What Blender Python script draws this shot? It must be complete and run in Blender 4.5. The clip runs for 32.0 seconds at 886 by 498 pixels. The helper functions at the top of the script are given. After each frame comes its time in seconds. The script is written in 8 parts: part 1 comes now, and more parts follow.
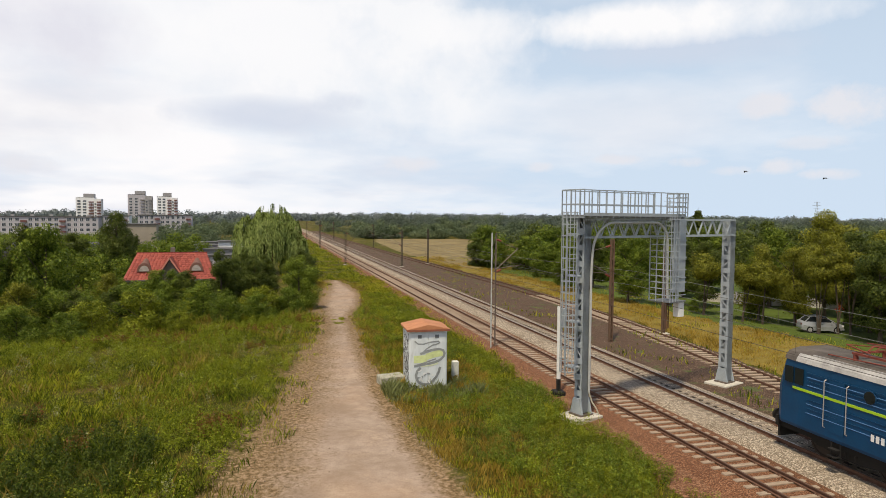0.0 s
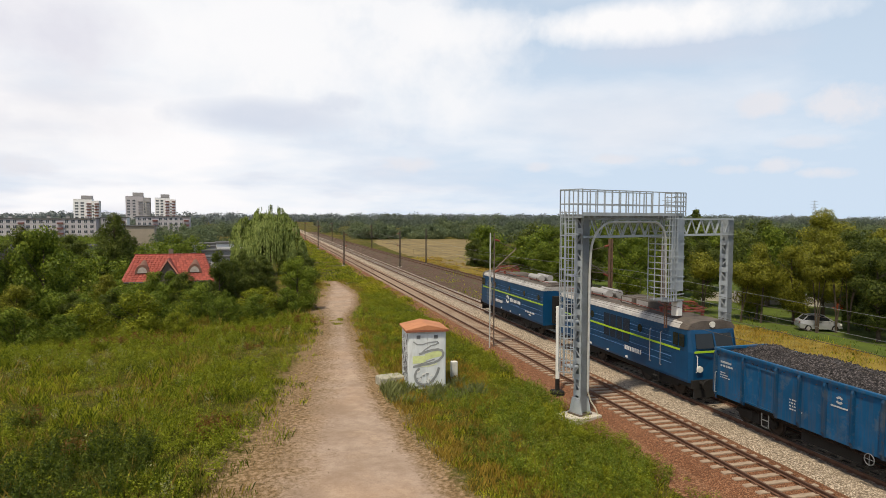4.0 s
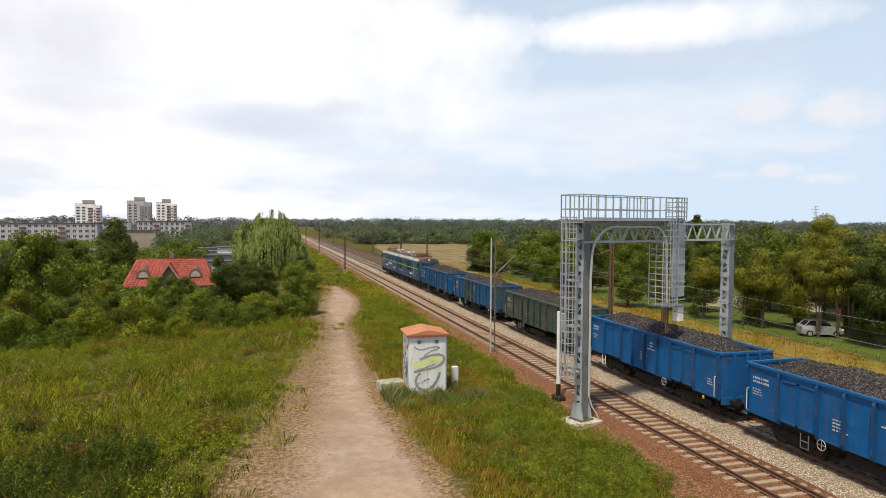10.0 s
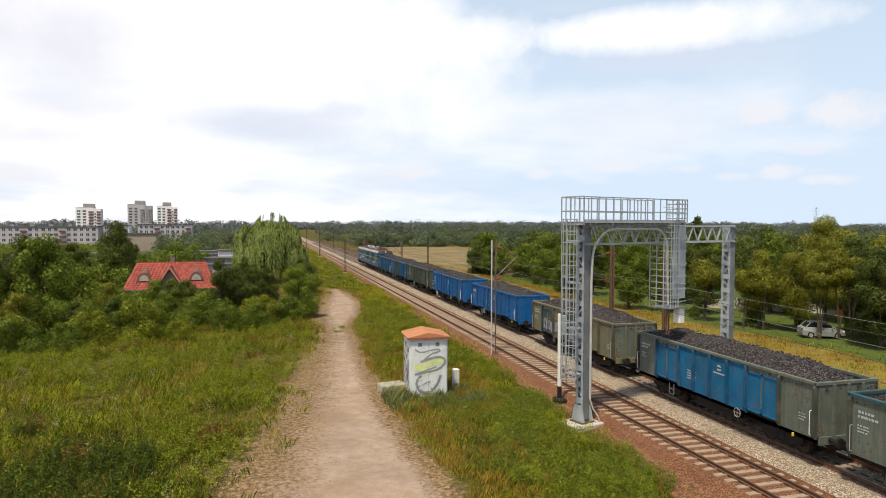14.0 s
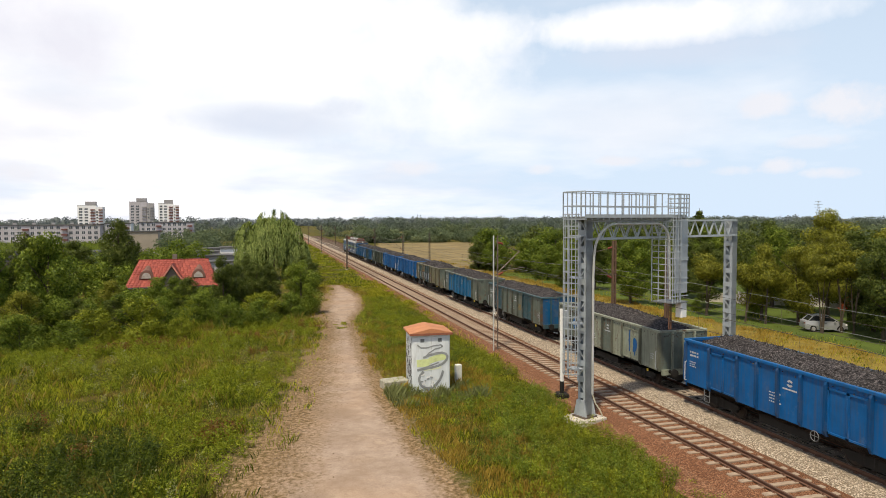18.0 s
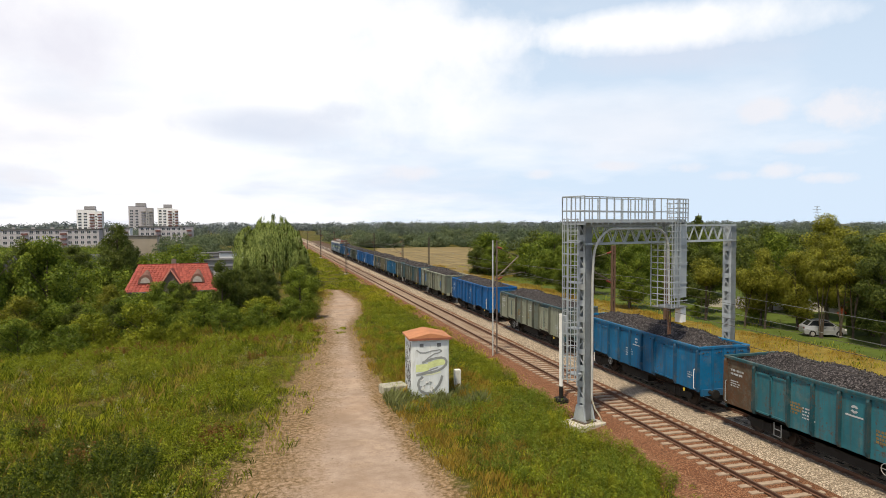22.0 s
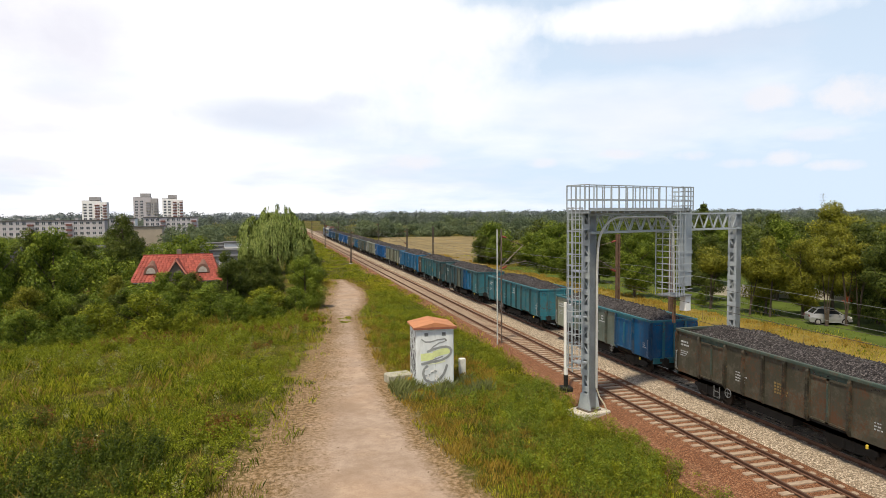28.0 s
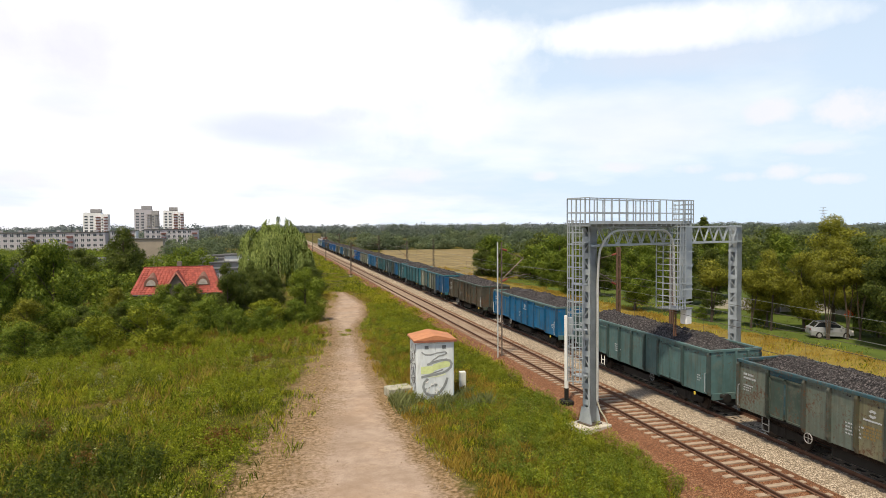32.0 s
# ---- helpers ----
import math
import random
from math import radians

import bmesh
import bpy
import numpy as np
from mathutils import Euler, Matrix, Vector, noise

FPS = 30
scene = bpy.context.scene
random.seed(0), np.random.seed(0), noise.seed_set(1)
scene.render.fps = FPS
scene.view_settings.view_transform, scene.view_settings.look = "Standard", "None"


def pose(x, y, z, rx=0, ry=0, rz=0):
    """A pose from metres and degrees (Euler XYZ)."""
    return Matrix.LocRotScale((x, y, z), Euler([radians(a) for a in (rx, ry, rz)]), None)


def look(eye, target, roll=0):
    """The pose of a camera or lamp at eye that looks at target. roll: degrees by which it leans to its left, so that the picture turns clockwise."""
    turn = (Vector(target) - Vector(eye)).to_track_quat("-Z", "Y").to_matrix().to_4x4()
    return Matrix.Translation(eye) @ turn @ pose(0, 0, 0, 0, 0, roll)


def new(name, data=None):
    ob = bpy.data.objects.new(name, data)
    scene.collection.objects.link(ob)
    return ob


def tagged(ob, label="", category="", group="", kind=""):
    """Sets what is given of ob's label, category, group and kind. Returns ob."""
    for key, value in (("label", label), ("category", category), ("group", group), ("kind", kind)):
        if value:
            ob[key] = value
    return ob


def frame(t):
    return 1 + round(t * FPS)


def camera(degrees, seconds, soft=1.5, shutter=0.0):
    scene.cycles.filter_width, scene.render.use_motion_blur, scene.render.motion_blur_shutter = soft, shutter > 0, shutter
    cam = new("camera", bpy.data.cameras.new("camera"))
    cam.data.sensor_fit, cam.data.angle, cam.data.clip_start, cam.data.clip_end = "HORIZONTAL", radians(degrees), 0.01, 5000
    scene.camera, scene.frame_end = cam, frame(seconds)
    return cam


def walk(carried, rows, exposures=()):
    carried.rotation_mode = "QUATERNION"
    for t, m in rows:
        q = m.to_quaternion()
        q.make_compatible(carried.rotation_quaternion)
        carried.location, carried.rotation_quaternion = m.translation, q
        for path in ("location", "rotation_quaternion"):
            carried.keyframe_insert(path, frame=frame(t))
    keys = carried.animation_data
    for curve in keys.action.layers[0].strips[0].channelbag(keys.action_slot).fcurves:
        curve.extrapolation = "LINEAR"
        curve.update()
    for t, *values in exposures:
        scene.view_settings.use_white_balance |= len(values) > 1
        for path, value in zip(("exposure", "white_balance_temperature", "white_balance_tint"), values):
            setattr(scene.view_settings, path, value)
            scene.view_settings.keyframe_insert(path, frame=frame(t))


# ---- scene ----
HEIGHT = 9.45        # the camera above the rail heads
GROUND = -0.45
cam = camera(68.57, 32.0, soft=0.6)

# seconds, yaw, pitch and roll of the hand-held camera, in degrees
CAM_ROWS = [
    (0, -15.17, -2.92, 0.49), (0.5, -15.11, -2.80, 0.57), (1, -15.12, -2.86, 0.39), (1.5, -15.45, -3.23, 0.27),
    (2, -15.41, -3.17, 0.21), (2.5, -15.41, -3.03, 0.24), (3, -15.33, -2.98, 0.22), (3.5, -15.32, -2.88, 0.25),
    (5.5, -15.28, -2.95, 0.17), (6, -15.21, -2.87, 0.24), (6.5, -15.21, -2.73, 0.27), (7, -15.21, -2.80, 0.35),
    (7.5, -15.21, -2.74, 0.30), (8, -15.22, -2.57, 0.33), (8.5, -15.25, -2.45, 0.28), (9, -15.21, -2.43, 0.29),
    (9.5, -15.24, -2.44, 0.30), (10, -15.23, -2.46, 0.29), (10.5, -15.23, -2.37, 0.18), (11, -15.19, -2.14, 0.10),
    (11.5, -15.20, -2.13, -0.00), (12, -15.16, -2.39, -0.02), (12.5, -15.15, -2.36, 0.04), (13, -15.17, -2.15, 0.09),
    (13.5, -15.15, -2.11, 0.03), (14, -15.18, -2.24, 0.13), (14.5, -15.22, -2.31, 0.20), (16.5, -15.13, -2.44, 0.10),
    (17, -15.11, -2.49, -0.20), (17.5, -15.01, -2.50, -0.29), (18, -15.03, -2.61, -0.22), (18.5, -15.09, -2.48, -0.13),
    (19, -15.13, -2.41, -0.14), (19.5, -15.13, -2.31, -0.08), (20, -15.17, -2.28, -0.18), (20.5, -15.15, -2.30, -0.22),
    (21, -15.11, -2.35, -0.17), (21.5, -15.07, -2.29, -0.23), (22, -15.10, -2.19, -0.19), (22.5, -15.14, -2.18, -0.21),
    (23, -15.23, -2.40, -0.11), (23.5, -15.19, -2.50, -0.07), (24, -15.16, -2.46, -0.08), (24.5, -15.13, -2.45, -0.03),
    (25, -15.16, -2.31, -0.08), (25.5, -15.14, -2.75, -0.09), (27.5, -14.75, -2.73, -0.15), (28, -14.71, -3.13, -0.44),
    (28.5, -14.67, -2.62, -0.59), (29, -14.72, -2.75, -0.45), (29.5, -14.81, -2.54, -0.37), (30, -14.87, -2.33, -0.36),
    (30.5, -14.86, -2.03, -0.22), (31, -14.62, -2.05, -0.38), (31.5, -14.69, -1.99, -0.31), (32, -14.68, -2.01, -0.34),
]
walk(cam, [(t, pose(0, 0, HEIGHT, 90 + p, 0, y) @ pose(0, 0, 0, 0, 0, r)) for t, y, p, r in CAM_ROWS],
     exposures=[(0, -0.20), (6, -0.20), (8, -0.15), (10, -0.08), (12, -0.03), (25, -0.05), (28, 0.0), (32, 0.05)])

# ---- daylight: bright hazy summer sky with thin cloud, sun high behind the camera ----
SUN_EL, SUN_AZ = 65.0, 218.0          # azimuth: clockwise from +y, where the sun stands
world = bpy.data.worlds.new("world")
scene.world = world
world.use_nodes = True
wn, wl = world.node_tree.nodes, world.node_tree.links
wn.clear()
w_out = wn.new("ShaderNodeOutputWorld")
w_bg = wn.new("ShaderNodeBackground")
w_sky = wn.new("ShaderNodeTexSky")
w_sky.sky_type = "NISHITA"
w_sky.sun_disc = False
w_sky.sun_elevation, w_sky.sun_rotation = radians(SUN_EL), radians(SUN_AZ)
w_sky.air_density, w_sky.dust_density, w_sky.ozone_density = 1.0, 1.4, 1.0
w_tc = wn.new("ShaderNodeTexCoord")


def world_math(op, a, b=None):
    n = wn.new("ShaderNodeMath")
    n.operation = op
    for i, v in enumerate((a, b)):
        if v is None:
            continue
        if isinstance(v, (int, float)):
            n.inputs[i].default_value = v
        else:
            wl.new(v, n.inputs[i])
    return n.outputs[0]


def world_noise(vec, scale, detail, rough):
    n = wn.new("ShaderNodeTexNoise")
    n.inputs["Scale"].default_value, n.inputs["Detail"].default_value, n.inputs["Roughness"].default_value = scale, detail, rough
    wl.new(vec, n.inputs["Vector"])
    return n.outputs["Fac"]


def world_ramp(fac, stops):
    n = wn.new("ShaderNodeValToRGB")
    e = n.color_ramp.elements
    while len(e) > 1:
        e.remove(e[-1])
    e[0].position, e[0].color = stops[0][0], (*stops[0][1], 1)
    for p, c in stops[1:]:
        k = e.new(p)
        k.color = (*c, 1)
    wl.new(fac, n.inputs[0])
    return n.outputs[0]


# flatten the directions so that the clouds lie in a layer and crowd towards the horizon
w_sep = wn.new("ShaderNodeSeparateXYZ")
wl.new(w_tc.outputs["Generated"], w_sep.inputs[0])
wz = world_math("ADD", world_math("MAXIMUM", w_sep.outputs[2], 0.0), 0.16)
w_com = wn.new("ShaderNodeCombineXYZ")
wl.new(world_math("DIVIDE", w_sep.outputs[0], wz), w_com.inputs[0])
wl.new(world_math("DIVIDE", w_sep.outputs[1], wz), w_com.inputs[1])
w_com.inputs[2].default_value = 3.7
veil = world_noise(w_com.outputs[0], 0.42, 4, 0.5)          # the wide veil
puff = world_noise(w_com.outputs[0], 1.5, 7, 0.55)          # torn edges
# the veil is thickest where the sky is turned to -x
side = world_math("MULTIPLY", w_sep.outputs[0], -0.38)
cover = world_math("ADD", world_math("ADD", world_math("MULTIPLY", veil, 0.75), world_math("MULTIPLY", puff, 0.5)), side)
thin = world_ramp(w_sep.outputs[2], [(0.36, (1, 1, 1)), (0.55, (0.06,) * 3)])      # the veil opens overhead
mask = world_ramp(cover, [(0.39, (0, 0, 0)), (0.60, (0.55,) * 3), (0.77, (1, 1, 1))])
grey = world_noise(w_com.outputs[0], 0.8, 5, 0.5)
cloud = world_ramp(grey, [(0.36, (10.0, 10.1, 10.9)), (0.50, (12.4, 12.2, 12.3))])
haze = world_ramp(w_sep.outputs[2], [(0.0, (1, 1, 1)), (0.12, (0.95,) * 3), (0.36, (0.78,) * 3), (0.55, (0.10,) * 3)])
w_haze = wn.new("ShaderNodeMixRGB")
wl.new(haze, w_haze.inputs[0])
wl.new(w_sky.outputs[0], w_haze.inputs[1])
w_haze.inputs[2].default_value = (7.9, 9.4, 11.2, 1)
w_mix = wn.new("ShaderNodeMixRGB")
wl.new(world_math("MULTIPLY", mask, thin), w_mix.inputs[0])
wl.new(w_haze.outputs[0], w_mix.inputs[1])
wl.new(cloud, w_mix.inputs[2])
# the clouds that stand over the land: azimuth, height, half width, half height in degrees, kind, density
CLOUDS = [
    (4.2, 14.6, 20.5, 8.4, "W", 0.90),
    (-16.8, 13.6, 8.4, 4.5, "L", 0.75),
    (-16.9, 7.3, 9.9, 4.2, "P", 0.55),
    (-0.1, 8.3, 8.2, 1.7, "G", 0.70),
    (6.1, 9.6, 3.0, 1.0, "G", 0.50),
    (35.6, 13.6, 10.3, 1.8, "G", 0.60),
    (36.0, 15.8, 14.2, 2.1, "W", 1.00),
    (41.4, 8.8, 2.3, 1.1, "P", 0.90),
    (47.4, 8.5, 3.6, 1.7, "P", 0.85),
    (30.3, 4.9, 2.3, 0.5, "P", 0.80),
    (12.4, 4.5, 2.9, 0.8, "P", 0.75),
    (23.2, 4.3, 1.5, 0.5, "P", 0.60),
    (35.8, 4.6, 2.0, 0.5, "P", 0.60),
    (38.8, 3.8, 2.1, 0.5, "P", 0.60),
    (42.3, 4.1, 1.7, 0.7, "P", 0.75),
    (45.8, 3.4, 2.2, 0.5, "P", 0.70),
    (44.6, 5.8, 2.6, 0.6, "P", 0.50),
    (31.7, 8.1, 11.8, 3.5, "H", 0.50),
    (-11.5, 5.4, 3.5, 1.1, "W", 0.70),
    (-17.7, 3.7, 2.7, 1.0, "P", 0.70),
    (17.9, 15.7, 6.4, 2.0, "W", 0.70),
]
CLOUD_TONE = {"W": (12.2, 12.1, 12.2), "P": (10.2, 10.1, 10.6), "L": (9.3, 9.2, 10.2), "G": (8.1, 8.7, 10.1), "H": (8.6, 9.3, 10.5)}
torn = world_math("ADD", world_math("MULTIPLY", world_noise(w_tc.outputs["Generated"], 7.0, 4, 0.6), 1.5), world_math("MULTIPLY", world_noise(w_tc.outputs["Generated"], 30.0, 6, 0.65), 2.2))
loose = world_math("ADD", world_math("MULTIPLY", world_noise(w_tc.outputs["Generated"], 6.0, 5, 0.6), 2.0), world_math("MULTIPLY", world_noise(w_tc.outputs["Generated"], 30.0, 6, 0.65), 0.5))
last = w_mix.outputs[0]
for c_az, c_el, c_w, c_h, kind, dense in CLOUDS:
    turn, rise = radians(c_az), radians(c_el)
    axes = ((math.cos(turn), -math.sin(turn), 0), (-math.sin(rise) * math.sin(turn), -math.sin(rise) * math.cos(turn), math.cos(rise)))
    square = []
    for axis, size in zip(axes, (c_w, c_h)):
        dot = wn.new("ShaderNodeVectorMath")
        dot.operation = "DOT_PRODUCT"
        wl.new(w_tc.outputs["Generated"], dot.inputs[0])
        dot.inputs[1].default_value = tuple(v / math.sin(radians(size)) for v in axis)
        square.append(world_math("POWER", world_math("ABSOLUTE", dot.outputs["Value"]), 2.0))
    ahead = wn.new("ShaderNodeVectorMath")
    ahead.operation = "DOT_PRODUCT"
    wl.new(w_tc.outputs["Generated"], ahead.inputs[0])
    ahead.inputs[1].default_value = (math.sin(turn), math.cos(turn), 0)
    near = world_math("SUBTRACT", world_math("ADD", world_math("ADD", square[0], square[1]), torn if c_w < 6 else loose), 1.85 if c_w < 6 else 1.25)
    body = world_ramp(near, [(0.05, (1, 1, 1)), (0.55, (0.45,) * 3), (1.0, (0, 0, 0))])
    body = world_math("MULTIPLY", world_math("MULTIPLY", body, dense), world_math("GREATER_THAN", ahead.outputs["Value"], 0.0))
    lay = wn.new("ShaderNodeMixRGB")
    wl.new(body, lay.inputs[0])
    wl.new(last, lay.inputs[1])
    lay.inputs[2].default_value = (*CLOUD_TONE[kind], 1)
    last = lay.outputs[0]
wl.new(last, w_bg.inputs[0])
w_bg.inputs[1].default_value = 0.092
wl.new(w_bg.outputs[0], w_out.inputs[0])

sun_data = bpy.data.lights.new("sun", "SUN")
sun_data.energy, sun_data.angle, sun_data.color = 5.0, radians(4.0), (1.0, 0.87, 0.66)
sun = new("sun", sun_data)
az, el = radians(SUN_AZ), radians(SUN_EL)
sun.matrix_world = look((0, 0, 60), (-math.sin(az) * math.cos(el), -math.cos(az) * math.cos(el), 60 - math.sin(el)))

# ---- materials ----


def srgb(r, g, b):
    return tuple(((c / 255) / 12.92 if c / 255 <= 0.04045 else ((c / 255 + 0.055) / 1.055) ** 2.4) for c in (r, g, b))


class Nodes:
    """A short way to write a node material."""

    def __init__(self, name):
        self.mat = bpy.data.materials.new(name)
        self.mat.use_nodes = True
        self.n, self.l = self.mat.node_tree.nodes, self.mat.node_tree.links
        self.bsdf = self.n["Principled BSDF"]
        self.tc = self.n.new("ShaderNodeTexCoord")
        self.coord = self.tc.outputs["Object"]

    def put(self, value, socket):
        if isinstance(value, (int, float)):
            socket.default_value = value
        elif isinstance(value, tuple):
            socket.default_value = (*value, 1) if len(value) == 3 and len(socket.default_value) == 4 else value
        else:
            self.l.new(value, socket)

    def stretch(self, sx, sy, sz):
        m = self.n.new("ShaderNodeMapping")
        self.l.new(self.coord, m.inputs[0])
        m.inputs["Scale"].default_value = (sx, sy, sz)
        return m.outputs[0]

    def noise(self, scale, detail=4, rough=0.55, vec=None):
        t = self.n.new("ShaderNodeTexNoise")
        t.inputs["Scale"].default_value, t.inputs["Detail"].default_value, t.inputs["Roughness"].default_value = scale, detail, rough
        self.l.new(vec or self.coord, t.inputs["Vector"])
        return t.outputs["Fac"]

    def cells(self, scale, vec=None, out="Color"):
        t = self.n.new("ShaderNodeTexVoronoi")
        t.inputs["Scale"].default_value = scale
        self.l.new(vec or self.coord, t.inputs["Vector"])
        return t.outputs[out]

    def ramp(self, fac, stops):
        r = self.n.new("ShaderNodeValToRGB")
        e = r.color_ramp.elements
        while len(e) > 1:
            e.remove(e[-1])
        for i, (p, c) in enumerate(stops):
            k = e[0] if i == 0 else e.new(p)
            k.position = p
            k.color = (*c, 1) if isinstance(c, tuple) else (c, c, c, 1)
        self.l.new(fac, r.inputs[0])
        return r.outputs[0]

    def mix(self, fac, a, b, kind="MIX"):
        m = self.n.new("ShaderNodeMixRGB")
        m.blend_type = kind
        self.put(fac, m.inputs[0])
        self.put(a, m.inputs[1])
        self.put(b, m.inputs[2])
        return m.outputs[0]

    def math(self, op, a, b):
        m = self.n.new("ShaderNodeMath")
        m.operation = op
        self.put(a, m.inputs[0])
        self.put(b, m.inputs[1])
        return m.outputs[0]

    def random(self):
        return self.n.new("ShaderNodeObjectInfo").outputs["Random"]

    def island(self):
        return self.n.new("ShaderNodeNewGeometry").outputs["Random Per Island"]

    def done(self, colour, rough=0.8, metal=0.0, height=None, depth=0.02, strength=0.6, spec=0.35):
        self.put(colour, self.bsdf.inputs["Base Color"])
        self.put(rough, self.bsdf.inputs["Roughness"])
        self.put(metal, self.bsdf.inputs["Metallic"])
        self.bsdf.inputs["Specular IOR Level"].default_value = spec
        if height is not None:
            b = self.n.new("ShaderNodeBump")
            b.inputs["Strength"].default_value, b.inputs["Distance"].default_value = strength, depth
            self.l.new(height, b.inputs["Height"])
            self.l.new(b.outputs[0], self.bsdf.inputs["Normal"])
        return self.mat


def tone(c, k):
    return tuple(min(1.0, v * k) for v in c)


def plain(name, c, rough=0.7, metal=0.0, vary=0.25, scale=3.0, bump=0.004):
    """A surface with grain and stains at two scales."""
    m = Nodes(name)
    a, b = m.noise(scale, 5), m.noise(scale * 9, 3)
    f = m.math("ADD", m.math("MULTIPLY", a, 0.7), m.math("MULTIPLY", b, 0.3))
    col = m.ramp(f, [(0.3, tone(c, 1 - vary)), (0.5, c), (0.72, tone(c, 1 + vary))])
    return m.done(col, rough, metal, b, bump, 0.4)


def paint(name, c, worn=0.3, rust=(0.095, 0.045, 0.024), rough=0.58):
    """Old wagon paint: faded patches, streaks that run down, rust that breaks through."""
    m = Nodes(name)
    r = m.random()
    shift = m.n.new("ShaderNodeVectorMath")
    shift.operation = "ADD"
    m.l.new(m.coord, shift.inputs[0])
    m.l.new(m.math("MULTIPLY", r, 71.0), shift.inputs[1])
    m.coord = shift.outputs[0]
    big = m.noise(0.9, 5, 0.6)
    streak = m.noise(2.2, 4, 0.6, m.stretch(1.0, 3.0, 0.22))
    fine = m.noise(9, 4, 0.6)
    blot = m.noise(1.6, 6, 0.68)
    base = m.mix(m.ramp(big, [(0.35, 0.0), (0.7, 1.0)]), tone(c, 0.78), tone(c, 1.2))
    base = m.mix(m.math("MULTIPLY", r, 0.35), base, tone(c, 0.7))
    base = m.mix(m.math("MULTIPLY", m.ramp(blot, [(0.62 - worn * 0.22, 0.0), (0.72 - worn * 0.16, 1.0)]), 0.25 + worn * 0.6), base, tuple(0.45 * v + 0.55 * g for v, g in zip(c, (0.17, 0.16, 0.12))))
    dirt = m.ramp(streak, [(0.45, 0.0), (0.70, 1.0)])
    base = m.mix(m.math("MULTIPLY", dirt, 0.30 + worn * 0.5), base, (0.07, 0.062, 0.052))
    spots = m.math("ADD", m.math("MULTIPLY", fine, 0.5), m.math("MULTIPLY", big, 0.5))
    base = m.mix(m.ramp(spots, [(0.70 - worn * 0.32, 0.0), (0.80 - worn * 0.30, 0.9)]), base, rust)
    return m.done(base, rough, 0.0, fine, 0.006, 0.35, spec=0.22)


M_BLUE_LOCO = plain("loco_blue_enamel", (0.002, 0.046, 0.122), 0.42, 0, 0.22, 1.2, 0.002)
M_LIME = plain("lime_stripe", (0.33, 0.52, 0.02), 0.5, 0, 0.1)
M_ROOF_LIGHT = plain("loco_pale_cornice", (0.36, 0.35, 0.34), 0.6, 0, 0.45, 1.4)
M_ROOF = plain("loco_roof_grime", (0.092, 0.078, 0.068), 0.85, 0, 0.5, 1.5)
M_PANTO = plain("pantograph_red", (0.19, 0.045, 0.03), 0.7, 0, 0.3)
M_TANK = plain("tank_grey", (0.34, 0.33, 0.32), 0.45, 0.2, 0.25, 2)
M_BLACK = plain("underframe_black", (0.012, 0.011, 0.010), 0.85, 0, 0.4, 2)
M_STEEL = plain("worn_steel", (0.16, 0.13, 0.11), 0.5, 0.6, 0.3, 6)
M_WHITE = plain("white_lettering", (0.70, 0.70, 0.68), 0.6, 0, 0.1)
M_LINE = plain("pale_blue_bead", (0.10, 0.22, 0.45), 0.5, 0, 0.1)
M_YELLOW = plain("yellow_paint", (0.55, 0.42, 0.05), 0.6, 0, 0.2)
M_GRILLE = plain("dark_grille", (0.006, 0.014, 0.030), 0.6, 0, 0.3, 10)
M_GLASS = plain("dark_cab_glass", (0.015, 0.018, 0.02), 0.08, 0, 0.1)
M_GALV = plain("galvanised_grey_paint", (0.33, 0.365, 0.39), 0.5, 0.12, 0.18, 1.6)
M_GALV_DARK = plain("grey_grating", (0.16, 0.17, 0.18), 0.6, 0.2, 0.25, 4)
M_WHITE_STEEL = plain("pale_galvanised_steel", (0.46, 0.47, 0.46), 0.5, 0.1, 0.2, 2)
M_CONCRETE = plain("pale_concrete", (0.47, 0.44, 0.38), 0.9, 0, 0.25, 2.5, 0.01)
M_SLEEPER = None


def m_sleeper():
    m = Nodes("weathered_sleeper")
    r = m.random()
    g = m.noise(7, 5, 0.6, m.stretch(0.5, 3, 3))
    c = m.ramp(g, [(0.3, (0.19, 0.140, 0.102)), (0.6, (0.36, 0.285, 0.215))])
    return m.done(m.mix(m.math("MULTIPLY", r, 0.5), c, (0.29, 0.215, 0.155)), 0.9, 0, g, 0.01, 0.5)


M_SLEEPER = m_sleeper()
M_RUST_RAIL = plain("rusty_rail_web", (0.115, 0.058, 0.036), 0.85, 0, 0.3, 5)
M_RAIL_TOP = plain("polished_rail_head", (0.30, 0.27, 0.25), 0.28, 0.9, 0.15, 8, 0.001)
M_RAIL_DULL = plain("dull_rail_head", (0.15, 0.095, 0.07), 0.6, 0.4, 0.2, 8, 0.001)


